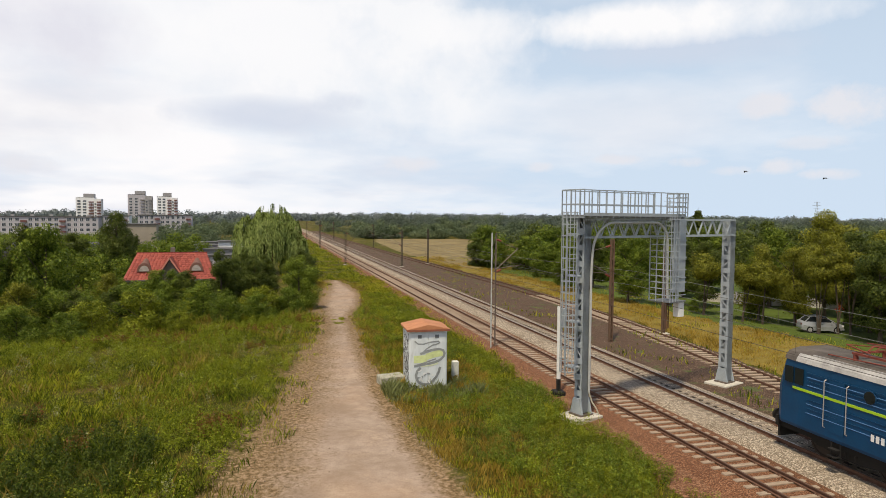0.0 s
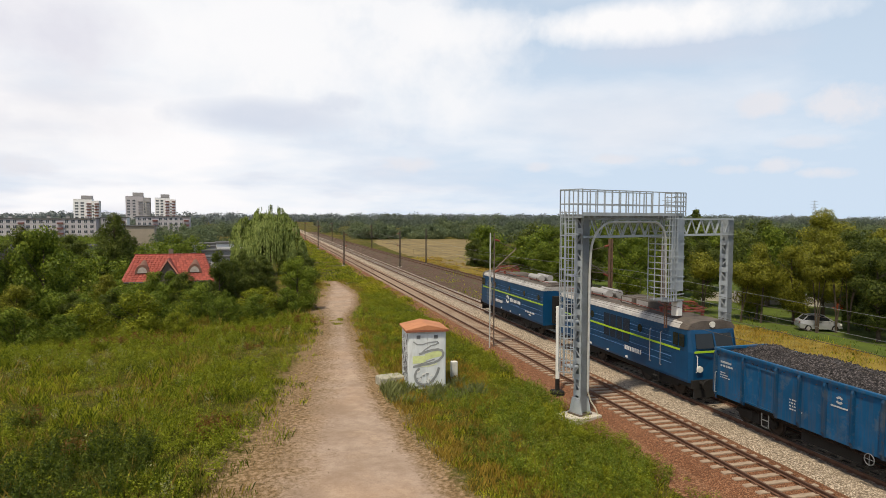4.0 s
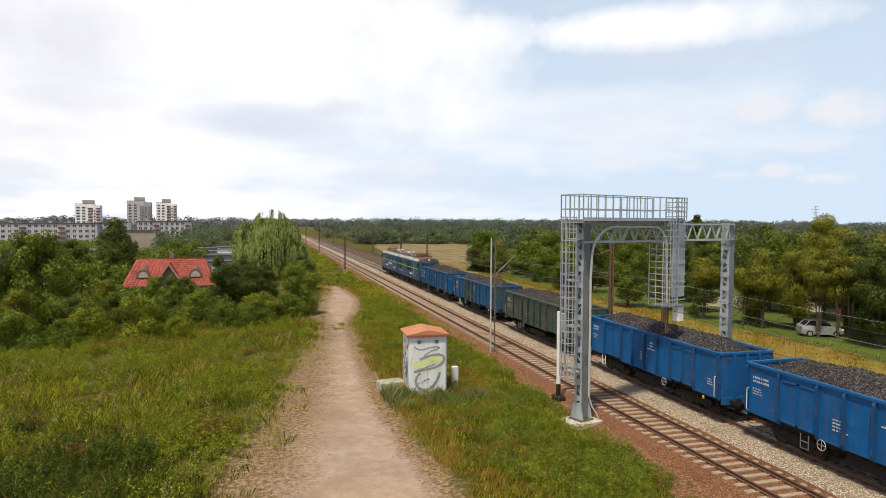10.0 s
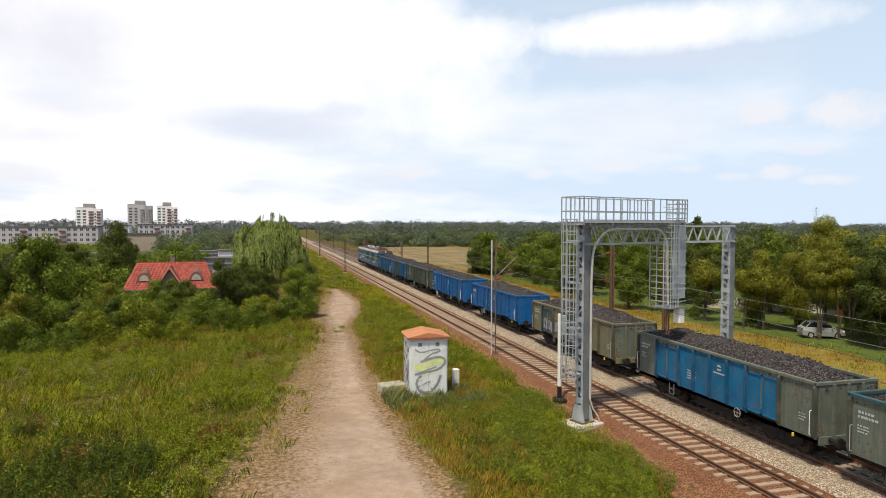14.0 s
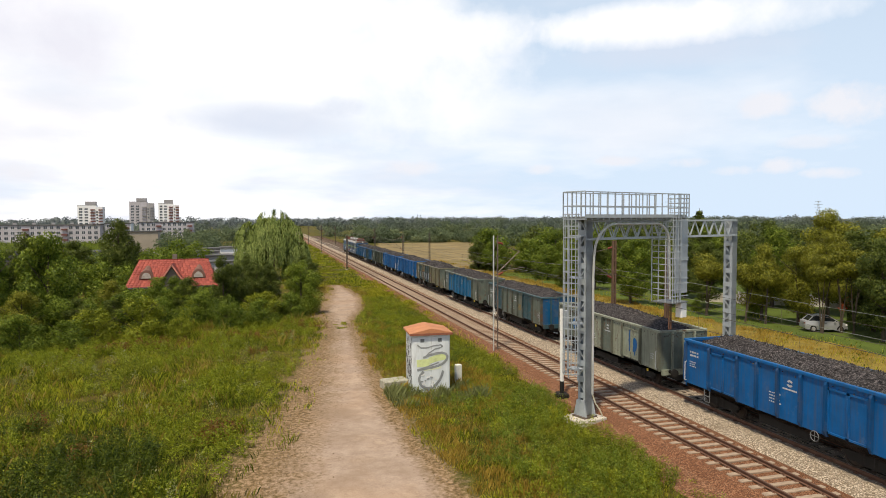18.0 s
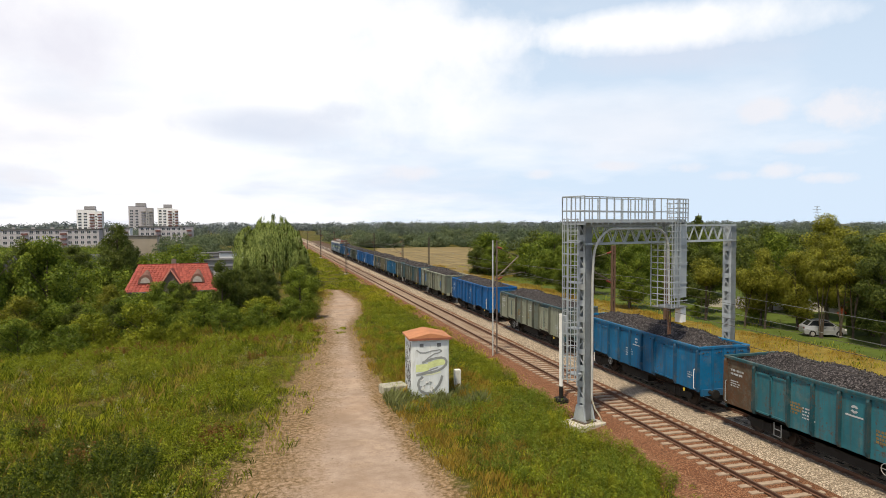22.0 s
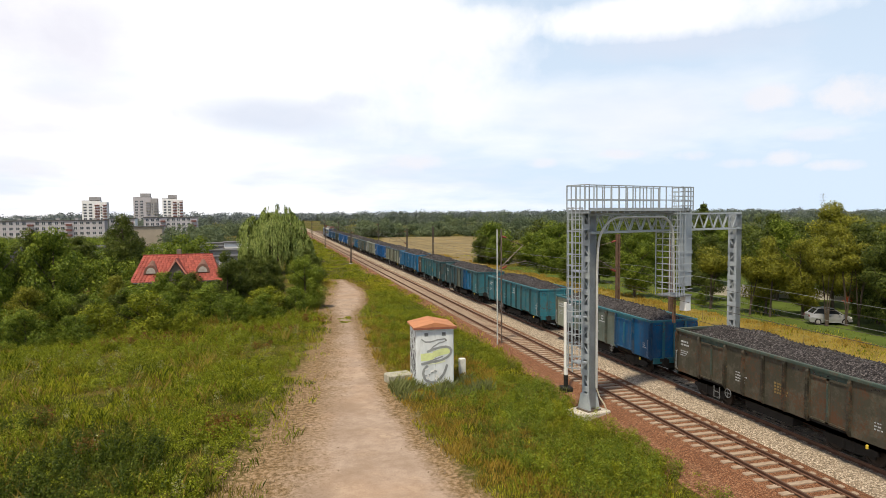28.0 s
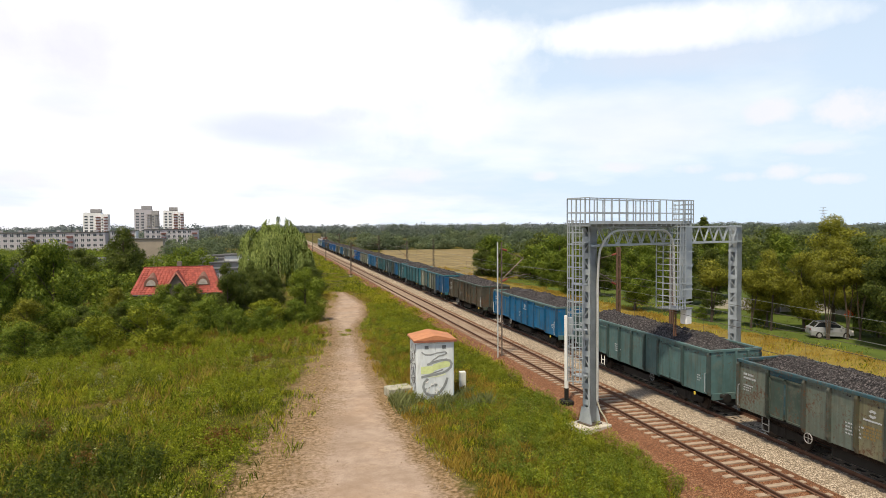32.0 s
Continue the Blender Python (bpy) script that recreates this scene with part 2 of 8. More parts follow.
def m_stones(name, c1, c2, c3, scale=9, depth=0.06, weeds=0.0):
    m = Nodes(name)
    cell = m.cells(scale)
    edge = m.cells(scale, out="Distance")
    big = m.noise(0.45, 5, 0.6)
    sep = m.n.new("ShaderNodeSeparateColor")
    m.l.new(cell, sep.inputs[0])
    c = m.ramp(sep.outputs[0], [(0.1, c1), (0.5, c2), (0.9, c3)])
    c = m.mix(m.ramp(edge, [(0.35, 0.0), (0.75, 0.75)]), c, tone(c1, 0.35))
    c = m.mix(m.ramp(big, [(0.5, 0.0), (0.75, 0.45)]), c, tone(c1, 0.7))
    if weeds:
        w = m.noise(0.7, 6, 0.65)
        c = m.mix(m.ramp(w, [(0.62 - weeds * 0.3, 0.0), (0.70 - weeds * 0.3, 0.85)]), c, (0.075, 0.10, 0.025))
    return m.done(c, 0.95, 0, m.math("MULTIPLY", edge, -1.0), depth, 0.9)


M_BALLAST_RED = m_stones("brown_ballast", (0.140, 0.054, 0.023), (0.235, 0.100, 0.046), (0.34, 0.180, 0.100), 21, 0.04)
M_BALLAST_GREY = m_stones("grey_limestone_ballast", (0.23, 0.178, 0.125), (0.40, 0.325, 0.245), (0.62, 0.53, 0.42), 18, 0.05)
# brown ballast made much darker: the train's shadow is put into its colour
M_BALLAST_SHADE = m_stones("train_shaded_brown_ballast", (0.030, 0.021, 0.014), (0.060, 0.042, 0.029), (0.105, 0.078, 0.056), 14, 0.05)
M_BALLAST_OLD = m_stones("old_weedy_ballast", (0.068, 0.038, 0.024), (0.118, 0.068, 0.042), (0.19, 0.125, 0.085), 13, 0.06, 0.18)
M_COAL = m_stones("coal", (0.022, 0.020, 0.022), (0.056, 0.050, 0.053), (0.150, 0.134, 0.138), 17, 0.06)


def soil(m):
    """Colour and relief of the meadow's soil: green thatch with dry brown patches."""
    a, b = m.noise(0.035, 5, 0.6), m.noise(0.22, 6, 0.65)
    c = m.math("ADD", m.math("MULTIPLY", m.noise(2.6, 5, 0.7), 0.5), m.math("MULTIPLY", m.noise(19, 4, 0.75), 0.5))
    g = m.ramp(c, [(0.36, (0.020, 0.024, 0.004)), (0.5, (0.060, 0.062, 0.010)), (0.64, (0.150, 0.120, 0.026))])
    dry = m.ramp(c, [(0.3, (0.125, 0.082, 0.026)), (0.7, (0.25, 0.175, 0.062))])
    f = m.math("ADD", m.math("MULTIPLY", a, 0.5), m.math("MULTIPLY", b, 0.5))
    return m.mix(m.ramp(f, [(0.50, 0.0), (0.62, 0.70)]), g, dry), c


def m_ground():
    m = Nodes("meadow_soil")
    col, c = soil(m)
    return m.done(col, 1.0, 0, c, 0.12, 0.8, spec=0.08)


M_GROUND = m_ground()


def m_dirt():
    """The dirt road: trodden sand, then gravelly brown earth, then the meadow's thatch; "inset" is the way in from the road's edge in metres."""
    m = Nodes("trodden_sandy_dirt")
    at = m.n.new("ShaderNodeAttribute")
    at.attribute_name = "inset"
    a, b, c = m.noise(0.25, 5, 0.6), m.noise(1.8, 6, 0.65), m.noise(16, 4, 0.7)
    big, clod = m.noise(0.7, 5, 0.65), m.noise(5.0, 6, 0.75)
    f = m.math("ADD", m.math("MULTIPLY", b, 0.6), m.math("MULTIPLY", c, 0.4))
    sand = m.ramp(f, [(0.3, (0.215, 0.160, 0.122)), (0.5, (0.315, 0.242, 0.190)), (0.72, (0.42, 0.335, 0.272))])
    sand = m.mix(m.ramp(a, [(0.45, 0.0), (0.7, 0.6)]), sand, (0.335, 0.225, 0.148))
    sand = m.mix(m.ramp(m.noise(0.5, 6, 0.75), [(0.55, 0.0), (0.72, 0.5)]), sand, (0.49, 0.40, 0.31))
    sand = m.mix(m.ramp(m.noise(0.35, 3, 0.5), [(0.50, 0.0), (0.66, 0.60)]), sand, (0.215, 0.155, 0.11))
    brown = m.ramp(clod, [(0.38, (0.095, 0.064, 0.030)), (0.50, (0.185, 0.125, 0.066)), (0.62, (0.32, 0.225, 0.145))])
    green, rough = soil(m)
    wob = m.math("ADD", m.math("MULTIPLY", m.math("SUBTRACT", big, 0.5), 2.2), m.math("MULTIPLY", m.math("SUBTRACT", clod, 0.5), 2.6))
    q = m.math("ADD", at.outputs["Fac"], wob)
    k = m.math("ADD", m.math("MULTIPLY", q, 0.125), 0.5)       # -4..4 m to 0..1
    col = m.mix(m.ramp(k, [(0.53, 0.0), (0.68, 1.0)]), brown, sand)
    col = m.mix(m.ramp(k, [(0.30, 1.0), (0.46, 0.0)]), col, green)
    return m.done(col, 0.95, 0, m.math("ADD", f, m.math("MULTIPLY", clod, 0.5)), 0.05, 0.7, spec=0.08)


M_DIRT = m_dirt()


def m_leaf(name, dark, mid, light, rough=0.6, patch=0.75, own=0.34):
    m = Nodes(name)
    i = m.island()
    n = m.noise(patch, 5, 0.65)
    f = m.math("ADD", m.math("MULTIPLY", i, own), m.math("MULTIPLY", n, 1 - own))
    col = m.ramp(f, [(0.28, dark), (0.48, mid), (0.70, light)])
    r = m.random()
    col = m.mix(m.math("MULTIPLY", r, 0.25), col, tone(mid, 0.75))
    m.done(col, rough, 0, spec=0.25)
    t = m.n.new("ShaderNodeBsdfTranslucent")
    m.l.new(col, t.inputs[0])
    s = m.n.new("ShaderNodeMixShader")
    s.inputs[0].default_value = 0.34
    m.l.new(m.bsdf.outputs[0], s.inputs[1])
    m.l.new(t.outputs[0], s.inputs[2])
    m.l.new(s.outputs[0], m.n["Material Output"].inputs[0])
    return m.mat


M_LEAF = m_leaf("leaf_green", (0.036, 0.062, 0.005), (0.118, 0.172, 0.014), (0.255, 0.305, 0.034))
M_LEAF_DARK = m_leaf("leaf_deep_green", (0.024, 0.040, 0.006), (0.076, 0.104, 0.015), (0.170, 0.200, 0.034))
M_LEAF_LIGHT = m_leaf("leaf_yellow_green", (0.065, 0.088, 0.004), (0.190, 0.225, 0.012), (0.36, 0.375, 0.030))
M_WILLOW = m_leaf("willow_leaf", (0.062, 0.095, 0.020), (0.165, 0.220, 0.050), (0.29, 0.345, 0.10))
M_LEAF_FRESH = m_leaf("leaf_fresh_green", (0.060, 0.095, 0.008), (0.165, 0.225, 0.020), (0.31, 0.37, 0.045))
M_LEAF_WARM = m_leaf("leaf_olive", (0.060, 0.066, 0.006), (0.185, 0.192, 0.018), (0.34, 0.335, 0.036))
# far leaves lean to blue-grey: some distance haze is put into their colour
M_FAR = m_leaf("far_wood_haze_green", (0.046, 0.068, 0.042), (0.112, 0.150, 0.078), (0.235, 0.27, 0.12), patch=0.10, own=0.14)


def m_grass(name, dark, mid, light, tint):
    """Meadow blades that change colour from stand to stand."""
    m = Nodes(name)
    a, b = m.noise(0.16, 4, 0.6), m.noise(0.7, 4, 0.6)
    f = m.math("ADD", m.math("MULTIPLY", m.island(), 0.35), m.math("ADD", m.math("MULTIPLY", a, 0.40), m.math("MULTIPLY", b, 0.25)))
    col = m.ramp(f, [(0.36, dark), (0.50, mid), (0.64, light)])
    col = m.mix(m.ramp(m.noise(0.28, 5, 0.65), [(0.56, 0.0), (0.68, 0.65)]), col, tint)
    m.done(col, 0.6, 0, spec=0.25)
    t = m.n.new("ShaderNodeBsdfTranslucent")
    m.l.new(col, t.inputs[0])
    s = m.n.new("ShaderNodeMixShader")
    s.inputs[0].default_value = 0.42
    m.l.new(m.bsdf.outputs[0], s.inputs[1])
    m.l.new(t.outputs[0], s.inputs[2])
    m.l.new(s.outputs[0], m.n["Material Output"].inputs[0])
    return m.mat


M_GRASS = m_grass("grass_blade", (0.048, 0.076, 0.004), (0.205, 0.245, 0.011), (0.45, 0.445, 0.032), (0.31, 0.205, 0.034))
M_GRASS_VERGE = m_grass("verge_blade", (0.085, 0.105, 0.005), (0.285, 0.290, 0.015), (0.52, 0.49, 0.042), (0.42, 0.295, 0.05))
M_GRASS_DRY = m_leaf("dry_grass_blade", (0.135, 0.098, 0.014), (0.28, 0.205, 0.034), (0.43, 0.33, 0.08))
M_LAWN = m_leaf("lawn_blade", (0.035, 0.060, 0.003), (0.066, 0.100, 0.005), (0.105, 0.135, 0.010))
M_WHEEL = plain("brown_wheel_steel", (0.035, 0.026, 0.020), 0.7, 0.3, 0.3, 6)
M_GRASS_GOLD = m_leaf("golden_grass_blade", (0.155, 0.105, 0.014), (0.34, 0.225, 0.032), (0.50, 0.355, 0.07))
M_BARK = plain("bark", (0.075, 0.058, 0.042), 0.95, 0, 0.35, 6, 0.03)

# ---- mesh helpers ----


class Geo:
    """Gathers vertices and faces for one mesh."""

    def __init__(self):
        self.v, self.f = [], []

    def add(self, verts, faces):
        o = len(self.v)
        self.v += [tuple(p) for p in verts]
        self.f += [tuple(i + o for i in f) for f in faces]
        return self

    def box(self, x0, x1, y0, y1, z0, z1, c=0.0):
        """A box; c: its chamfer round the vertical and top edges."""
        if c <= 0:
            v = [(x, y, z) for z in (z0, z1) for x, y in ((x0, y0), (x1, y0), (x1, y1), (x0, y1))]
            return self.add(v, [(3, 2, 1, 0), (4, 5, 6, 7), (0, 1, 5, 4), (1, 2, 6, 5), (2, 3, 7, 6), (3, 0, 4, 7)])
        rings = []
        for z, i in ((z0, 0), (z1 - c, 0), (z1, c)):
            k = c
            rings.append([(x0 + k + i, y0 + i, z), (x1 - k - i, y0 + i, z), (x1 - i, y0 + k + i, z), (x1 - i, y1 - k - i, z),
                          (x1 - k - i, y1 - i, z), (x0 + k + i, y1 - i, z), (x0 + i, y1 - k - i, z), (x0 + i, y0 + k + i, z)])
        return self.loft(rings)

    def loft(self, rings, caps=True, closed=True):
        n = len(rings[0])
        v = [p for r in rings for p in r]
        f = []
        for i in range(len(rings) - 1):
            for j in range(n if closed else n - 1):
                k = (j + 1) % n
                f.append((i * n + j, i * n + k, (i + 1) * n + k, (i + 1) * n + j))
        if caps and closed:
            f.append(tuple(reversed(range(n))))
            f.append(tuple(range((len(rings) - 1) * n, len(rings) * n)))
        return self.add(v, f)

    def tube(self, p, q, r, r2=None, n=6):
        p, q = Vector(p), Vector(q)
        d = (q - p).normalized()
        a = d.orthogonal().normalized()
        b = d.cross(a)
        r2 = r if r2 is None else r2
        return self.loft([[o + (a * math.cos(t) + b * math.sin(t)) * s for t in (2 * math.pi * i / n for i in range(n))] for o, s in ((p, r), (q, r2))])

    def path(self, pts, r, n=6):
        """One round bar bent along pts."""
        pts = [Vector(p) for p in pts]
        rings, a = [], None
        for i, p in enumerate(pts):
            d = (pts[min(i + 1, len(pts) - 1)] - pts[max(i - 1, 0)])
            d = d.normalized() if d.length > 1e-6 else (pts[1] - pts[0]).normalized()
            a = d.orthogonal() if a is None else a - d * a.dot(d)
            a.normalize()
            b = d.cross(a)
            rings.append([p + (a * math.cos(2 * math.pi * k / n) + b * math.sin(2 * math.pi * k / n)) * r for k in range(n)])
        return self.loft(rings)

    def band(self, pts, w, h):
        """One flat bar bent along level pts: w thick, h high."""
        pts = [Vector(p) for p in pts]
        rings = []
        for i, p in enumerate(pts):
            d = (pts[min(i + 1, len(pts) - 1)] - pts[max(i - 1, 0)]).normalized()
            s = Vector((d.y, -d.x, 0)) * (w / 2)
            u = Vector((0, 0, h / 2))
            rings.append([p - s - u, p + s - u, p + s + u, p - s + u])
        return self.loft(rings)

    def bar(self, p, q, w, h):
        """A flat bar of section w by h from p to q."""
        p, q = Vector(p), Vector(q)
        d = (q - p).normalized()
        up = Vector((0, 0, 1)) if abs(d.z) < 0.95 else Vector((0, 1, 0))
        a = d.cross(up).normalized()
        b = a.cross(d)
        return self.loft([[o + a * (w / 2 * i) + b * (h / 2 * j) for i, j in ((-1, -1), (1, -1), (1, 1), (-1, 1))] for o in (p, q)])

    def mesh(self, name, smooth=False):
        me = bpy.data.meshes.new(name)
        me.from_pydata(self.v, [], self.f)
        if smooth:
            me.shade_smooth()
        me.update()
        return me


def part(name, geo, material, parent=None, label="", at=None, smooth=False):
    """Links one mesh as one object, under a thing or a part."""
    me = geo.mesh(name, smooth) if isinstance(geo, Geo) else geo
    if not me.materials:
        me.materials.append(material)
    ob = new(name, me)
    if me.materials[0] != material:
        ob.material_slots[0].link = "OBJECT"
        ob.material_slots[0].material = material
    if parent is not None:
        ob.parent = parent
    if at is not None:
        ob.matrix_local = at
    if label:
        ob["label"] = label
    return ob


def quads(name, verts, per=4):
    """A mesh of loose faces from a numpy array of corners; columns four to six, where given, hold normals."""
    verts = np.asarray(verts, dtype=np.float32)
    per = verts.shape[1] if verts.ndim == 3 else per
    if verts.shape[-1] == 6:
        # wind each leaf so that its face looks the way of its normal
        turn = np.einsum("ij,ij->i", np.cross(verts[:, 1, :3] - verts[:, 0, :3], verts[:, 2, :3] - verts[:, 0, :3]), verts[:, 0, 3:]) < 0
        verts[turn] = verts[turn][:, ::-1]
    verts = verts.reshape(-1, verts.shape[-1])
    n = len(verts) // per
    me = bpy.data.meshes.new(name)
    me.vertices.add(len(verts))
    me.vertices.foreach_set("co", np.ascontiguousarray(verts[:, :3]).ravel())
    me.loops.add(len(verts))
    me.loops.foreach_set("vertex_index", np.arange(len(verts), dtype=np.int32))
    me.polygons.add(n)
    me.polygons.foreach_set("loop_start", np.arange(0, len(verts), per, dtype=np.int32))
    if verts.shape[1] == 6:
        me.attributes.new("custom_normal", "FLOAT_VECTOR", "POINT").data.foreach_set("vector", np.ascontiguousarray(verts[:, 3:]).ravel())
    me.update(calc_edges=True)
    return me

# ---- the ground and the tracks ----
rng = np.random.default_rng(7)


def ground_z(x, y):
    """The meadow: level by the line, sinking towards the gardens on the far left."""
    a = min(1.0, max(0.0, (-4.0 - x) / 14.0)) * min(1.0, max(0.0, (y - 48.0) / 25.0))
    n = noise.noise((x * 0.11, y * 0.11, 2.0)) * 0.16 if abs(x) < 90 and y < 160 else 0.0
    if 10.5 < x < 36:
        n *= 0.1
    return GROUND - 2.4 * a * a * (3 - 2 * a) + n


def spaced(lo, hi, near, grow, mid=0.0):
    out, p, s = [mid], mid, near
    while p < hi:
        p += s
        s *= grow
        out.append(min(p, hi))
    p, s = mid, near
    while p > lo:
        p -= s
        s *= grow
        out.insert(0, max(p, lo))
    return out


def build_ground():
    xs, ys = spaced(-4200, 4200, 1.6, 1.055, 6.0), spaced(-300, 4800, 1.6, 1.045, 40.0)
    v = [(x, y, ground_z(x, y)) for y in ys for x in xs]
    n = len(xs)
    f = [(j * n + i, j * n + i + 1, (j + 1) * n + i + 1, (j + 1) * n + i) for j in range(len(ys) - 1) for i in range(n - 1)]
    ob = part("ground", Geo().add(v, f), M_GROUND, smooth=True)
    return tagged(ob, "rough green meadow with dry brown patches", "ground", kind="structure")


build_ground()


def strip(name, rows, material, z, rag=0.0, across=6, step=1.0):
    """A band of ground: rows of (y, left x, right x); rag: unevenness of its edges."""
    pts = []
    ys = np.arange(rows[0][0], rows[-1][0] + 0.01, step)
    ky, kl, kr = zip(*rows)
    for y in ys:
        l, r = np.interp(y, ky, kl), np.interp(y, ky, kr)
        l += rag * noise.noise((y * 0.35, 1.3, 0)) + rag * 0.35 * noise.noise((y * 1.5, 7.3, 0))
        r += rag * noise.noise((y * 0.35, 4.1, 5)) + rag * 0.35 * noise.noise((y * 1.5, 9.3, 5))
        for i in range(across + 1):
            x = l + (r - l) * i / across
            e = min(i, across - i) / (across / 2)
            pts.append((x, float(y), max(ground_z(x, float(y)), GROUND - 0.2) + z * (0.25 + 0.75 * e) + 0.02 * noise.noise((x * 0.8, y * 0.8, 3))))
    n = across + 1
    f = [(j * n + i, j * n + i + 1, (j + 1) * n + i + 1, (j + 1) * n + i) for j in range(len(ys) - 1) for i in range(across)]
    return part(name, Geo().add(pts, f), material, smooth=True)


ROAD = [(4, -3.2, 8.0), (15, -2.4, 7.4), (22, -1.3, 6.65), (29, 0.4, 6.3), (36, 1.75, 6.2), (48, 3.5, 6.7), (55, 4.7, 7.15), (60.4, 5.0, 7.3), (64, 5.2, 8.0), (70, 5.2, 9.6), (75, 5.8, 10.4), (81, 6.6, 11.0), (90, 8.0, 11.0), (98, 9.0, 10.4)]


def build_road():
    """One sheet from the trodden way out into the grass; its material knows how far in each place lies."""
    ky, kl, kr = zip(*ROAD)
    ys = np.arange(6, 100, 0.3)
    us = np.linspace(0, 1, 25)
    pts, inset = [], []
    for y in ys:
        l, r = np.interp(y, ky, kl), np.interp(y, ky, kr)
        near = float(np.interp(y, (20, 45, 60), (1, 0.4, 0)))
        a0, b0 = l - 1.6 - 2.6 * near, r + 1.3 + 0.4 * near
        for u in us:
            x = a0 + (b0 - a0) * u
            left, right = (x - l) / (1 + 0.9 * near), (r - 0.35 * near - x) * 1.6
            d = min(left, right)
            e = min(1.0, max(0.0, 1.0 - abs(2 * u - 1)) * 6)
            pts.append((x, float(y), max(ground_z(x, float(y)), GROUND - 0.2) - 0.03 + 0.09 * e + 0.03 * noise.noise((x * 0.8, y * 0.8, 3)) + 0.015 * noise.noise((x * 3, y * 3, 6))))
            inset.append(d)
    n = len(us)
    f = [(j * n + i, j * n + i + 1, (j + 1) * n + i + 1, (j + 1) * n + i) for j in range(len(ys) - 1) for i in range(n - 1)]
    ob = part("dirt_road", Geo().add(pts, f), M_DIRT, smooth=True)
    at = ob.data.attributes.new("inset", "FLOAT", "POINT")
    at.data.foreach_set("value", np.array(inset, dtype=np.float32))
    return tagged(ob, "pale trodden sandy dirt road with crumbling gravelly edges", "road", kind="structure")


build_road()
tagged(strip("field", [(118, 34.5, 40), (135, 33.5, 47), (180, 35, 64), (240, 39, 82), (270, 44, 88)], plain("ripe_hay", (0.180, 0.135, 0.055), 0.95, 0, 0.5, 0.12, 0.1), 0.10, 1.5, 6, 3),
       "mown yellow hay field between hedges", "field", kind="structure")

NEAR, FAR = 17.82, 22.12              # centre lines of the two running lines
LINE_END = 900.0


def bed(name, x0, x1, zt, material, label, slope=0.7, y0=-60, y1=LINE_END):
    """A ballast bed of trapezoid section with a slightly uneven crown."""
    ys = [y0 + i * 2.0 for i in range(int((160 - y0) / 2))] + [160 + i * 20.0 for i in range(int((y1 - 160) / 20) + 1)]
    prof = [(x0 - slope, GROUND - 0.15), (x0 - slope * 0.4, GROUND + 0.08), (x0, zt - 0.06), (x0 + 0.3, zt), ((x0 + x1) / 2, zt - 0.02), (x1 - 0.3, zt), (x1, zt - 0.06), (x1 + slope * 0.4, GROUND + 0.08), (x1 + slope, GROUND - 0.15)]
    v = []
    for y in ys:
        for i, (x, z) in enumerate(prof):
            e = 0.0 if 2 < i < 6 else 0.16
            v.append((x + e * noise.noise((y * 0.5, i * 3.0, x0)), y, z + 0.025 * noise.noise((y * 0.8, i * 2.0, x0 + 4))))
    n = len(prof)
    f = [(j * n + i, j * n + i + 1, (j + 1) * n + i + 1, (j + 1) * n + i) for j in range(len(ys) - 1) for i in range(n - 1)]
    ob = part(name, Geo().add(v, f), material, smooth=True)
    return tagged(ob, label, "ballast", kind="structure")


tagged(strip("ballast_shoulder", [(-40, 13.7, 16.6), (10, 13.9, 16.6), (22, 14.3, 16.6), (32, 14.9, 16.6), (41, 15.2, 16.6), (70, 15.3, 16.6), (160, 15.3, 16.6)], m_stones("reddish_spill", (0.165, 0.070, 0.032), (0.255, 0.118, 0.056), (0.36, 0.200, 0.115), 15, 0.05), 0.10, 0.55, 6, 0.6), "reddish brown stones spilt beside the near line", "ballast", kind="structure")
bed("ballast_near", NEAR - 1.75, NEAR + 1.62, -0.20, M_BALLAST_RED, "rusty brown stone ballast under the near line", 1.1)
bed("ballast_far", FAR - 2.35, FAR + 1.7, -0.165, M_BALLAST_GREY, "clean pale grey stone ballast under the far line", 0.55)


# strip between the rails with the shade under the train painted in
tagged(strip("dusted_ballast", [(-40, FAR - 0.72, FAR + 0.72), (300, FAR - 0.72, FAR + 0.72)], M_BALLAST_SHADE, 0.291, 0.02, 4, 1.5), "brown ballast between the rails, darkened as by the train's shadow", "ballast", kind="structure")


def rail_mesh(x, y0, y1, head):
    """Foot, web and head of one rail."""
    prof = [(-0.075, -0.155), (0.075, -0.155), (0.075, -0.14), (0.012, -0.12), (0.012, -0.045), (0.036, -0.035), (0.036, -0.006), (0.028, 0.0), (-0.028, 0.0), (-0.036, -0.006), (-0.036, -0.035), (-0.012, -0.045), (-0.012, -0.12), (-0.075, -0.14)]
    return Geo().loft([[(x + a, y, z) for a, z in reversed(prof)] for y in (y0, y1)])


def head_mesh(x, y0, y1):
    return Geo().box(x - 0.031, x + 0.031, y0, y1, 0.0, 0.004)


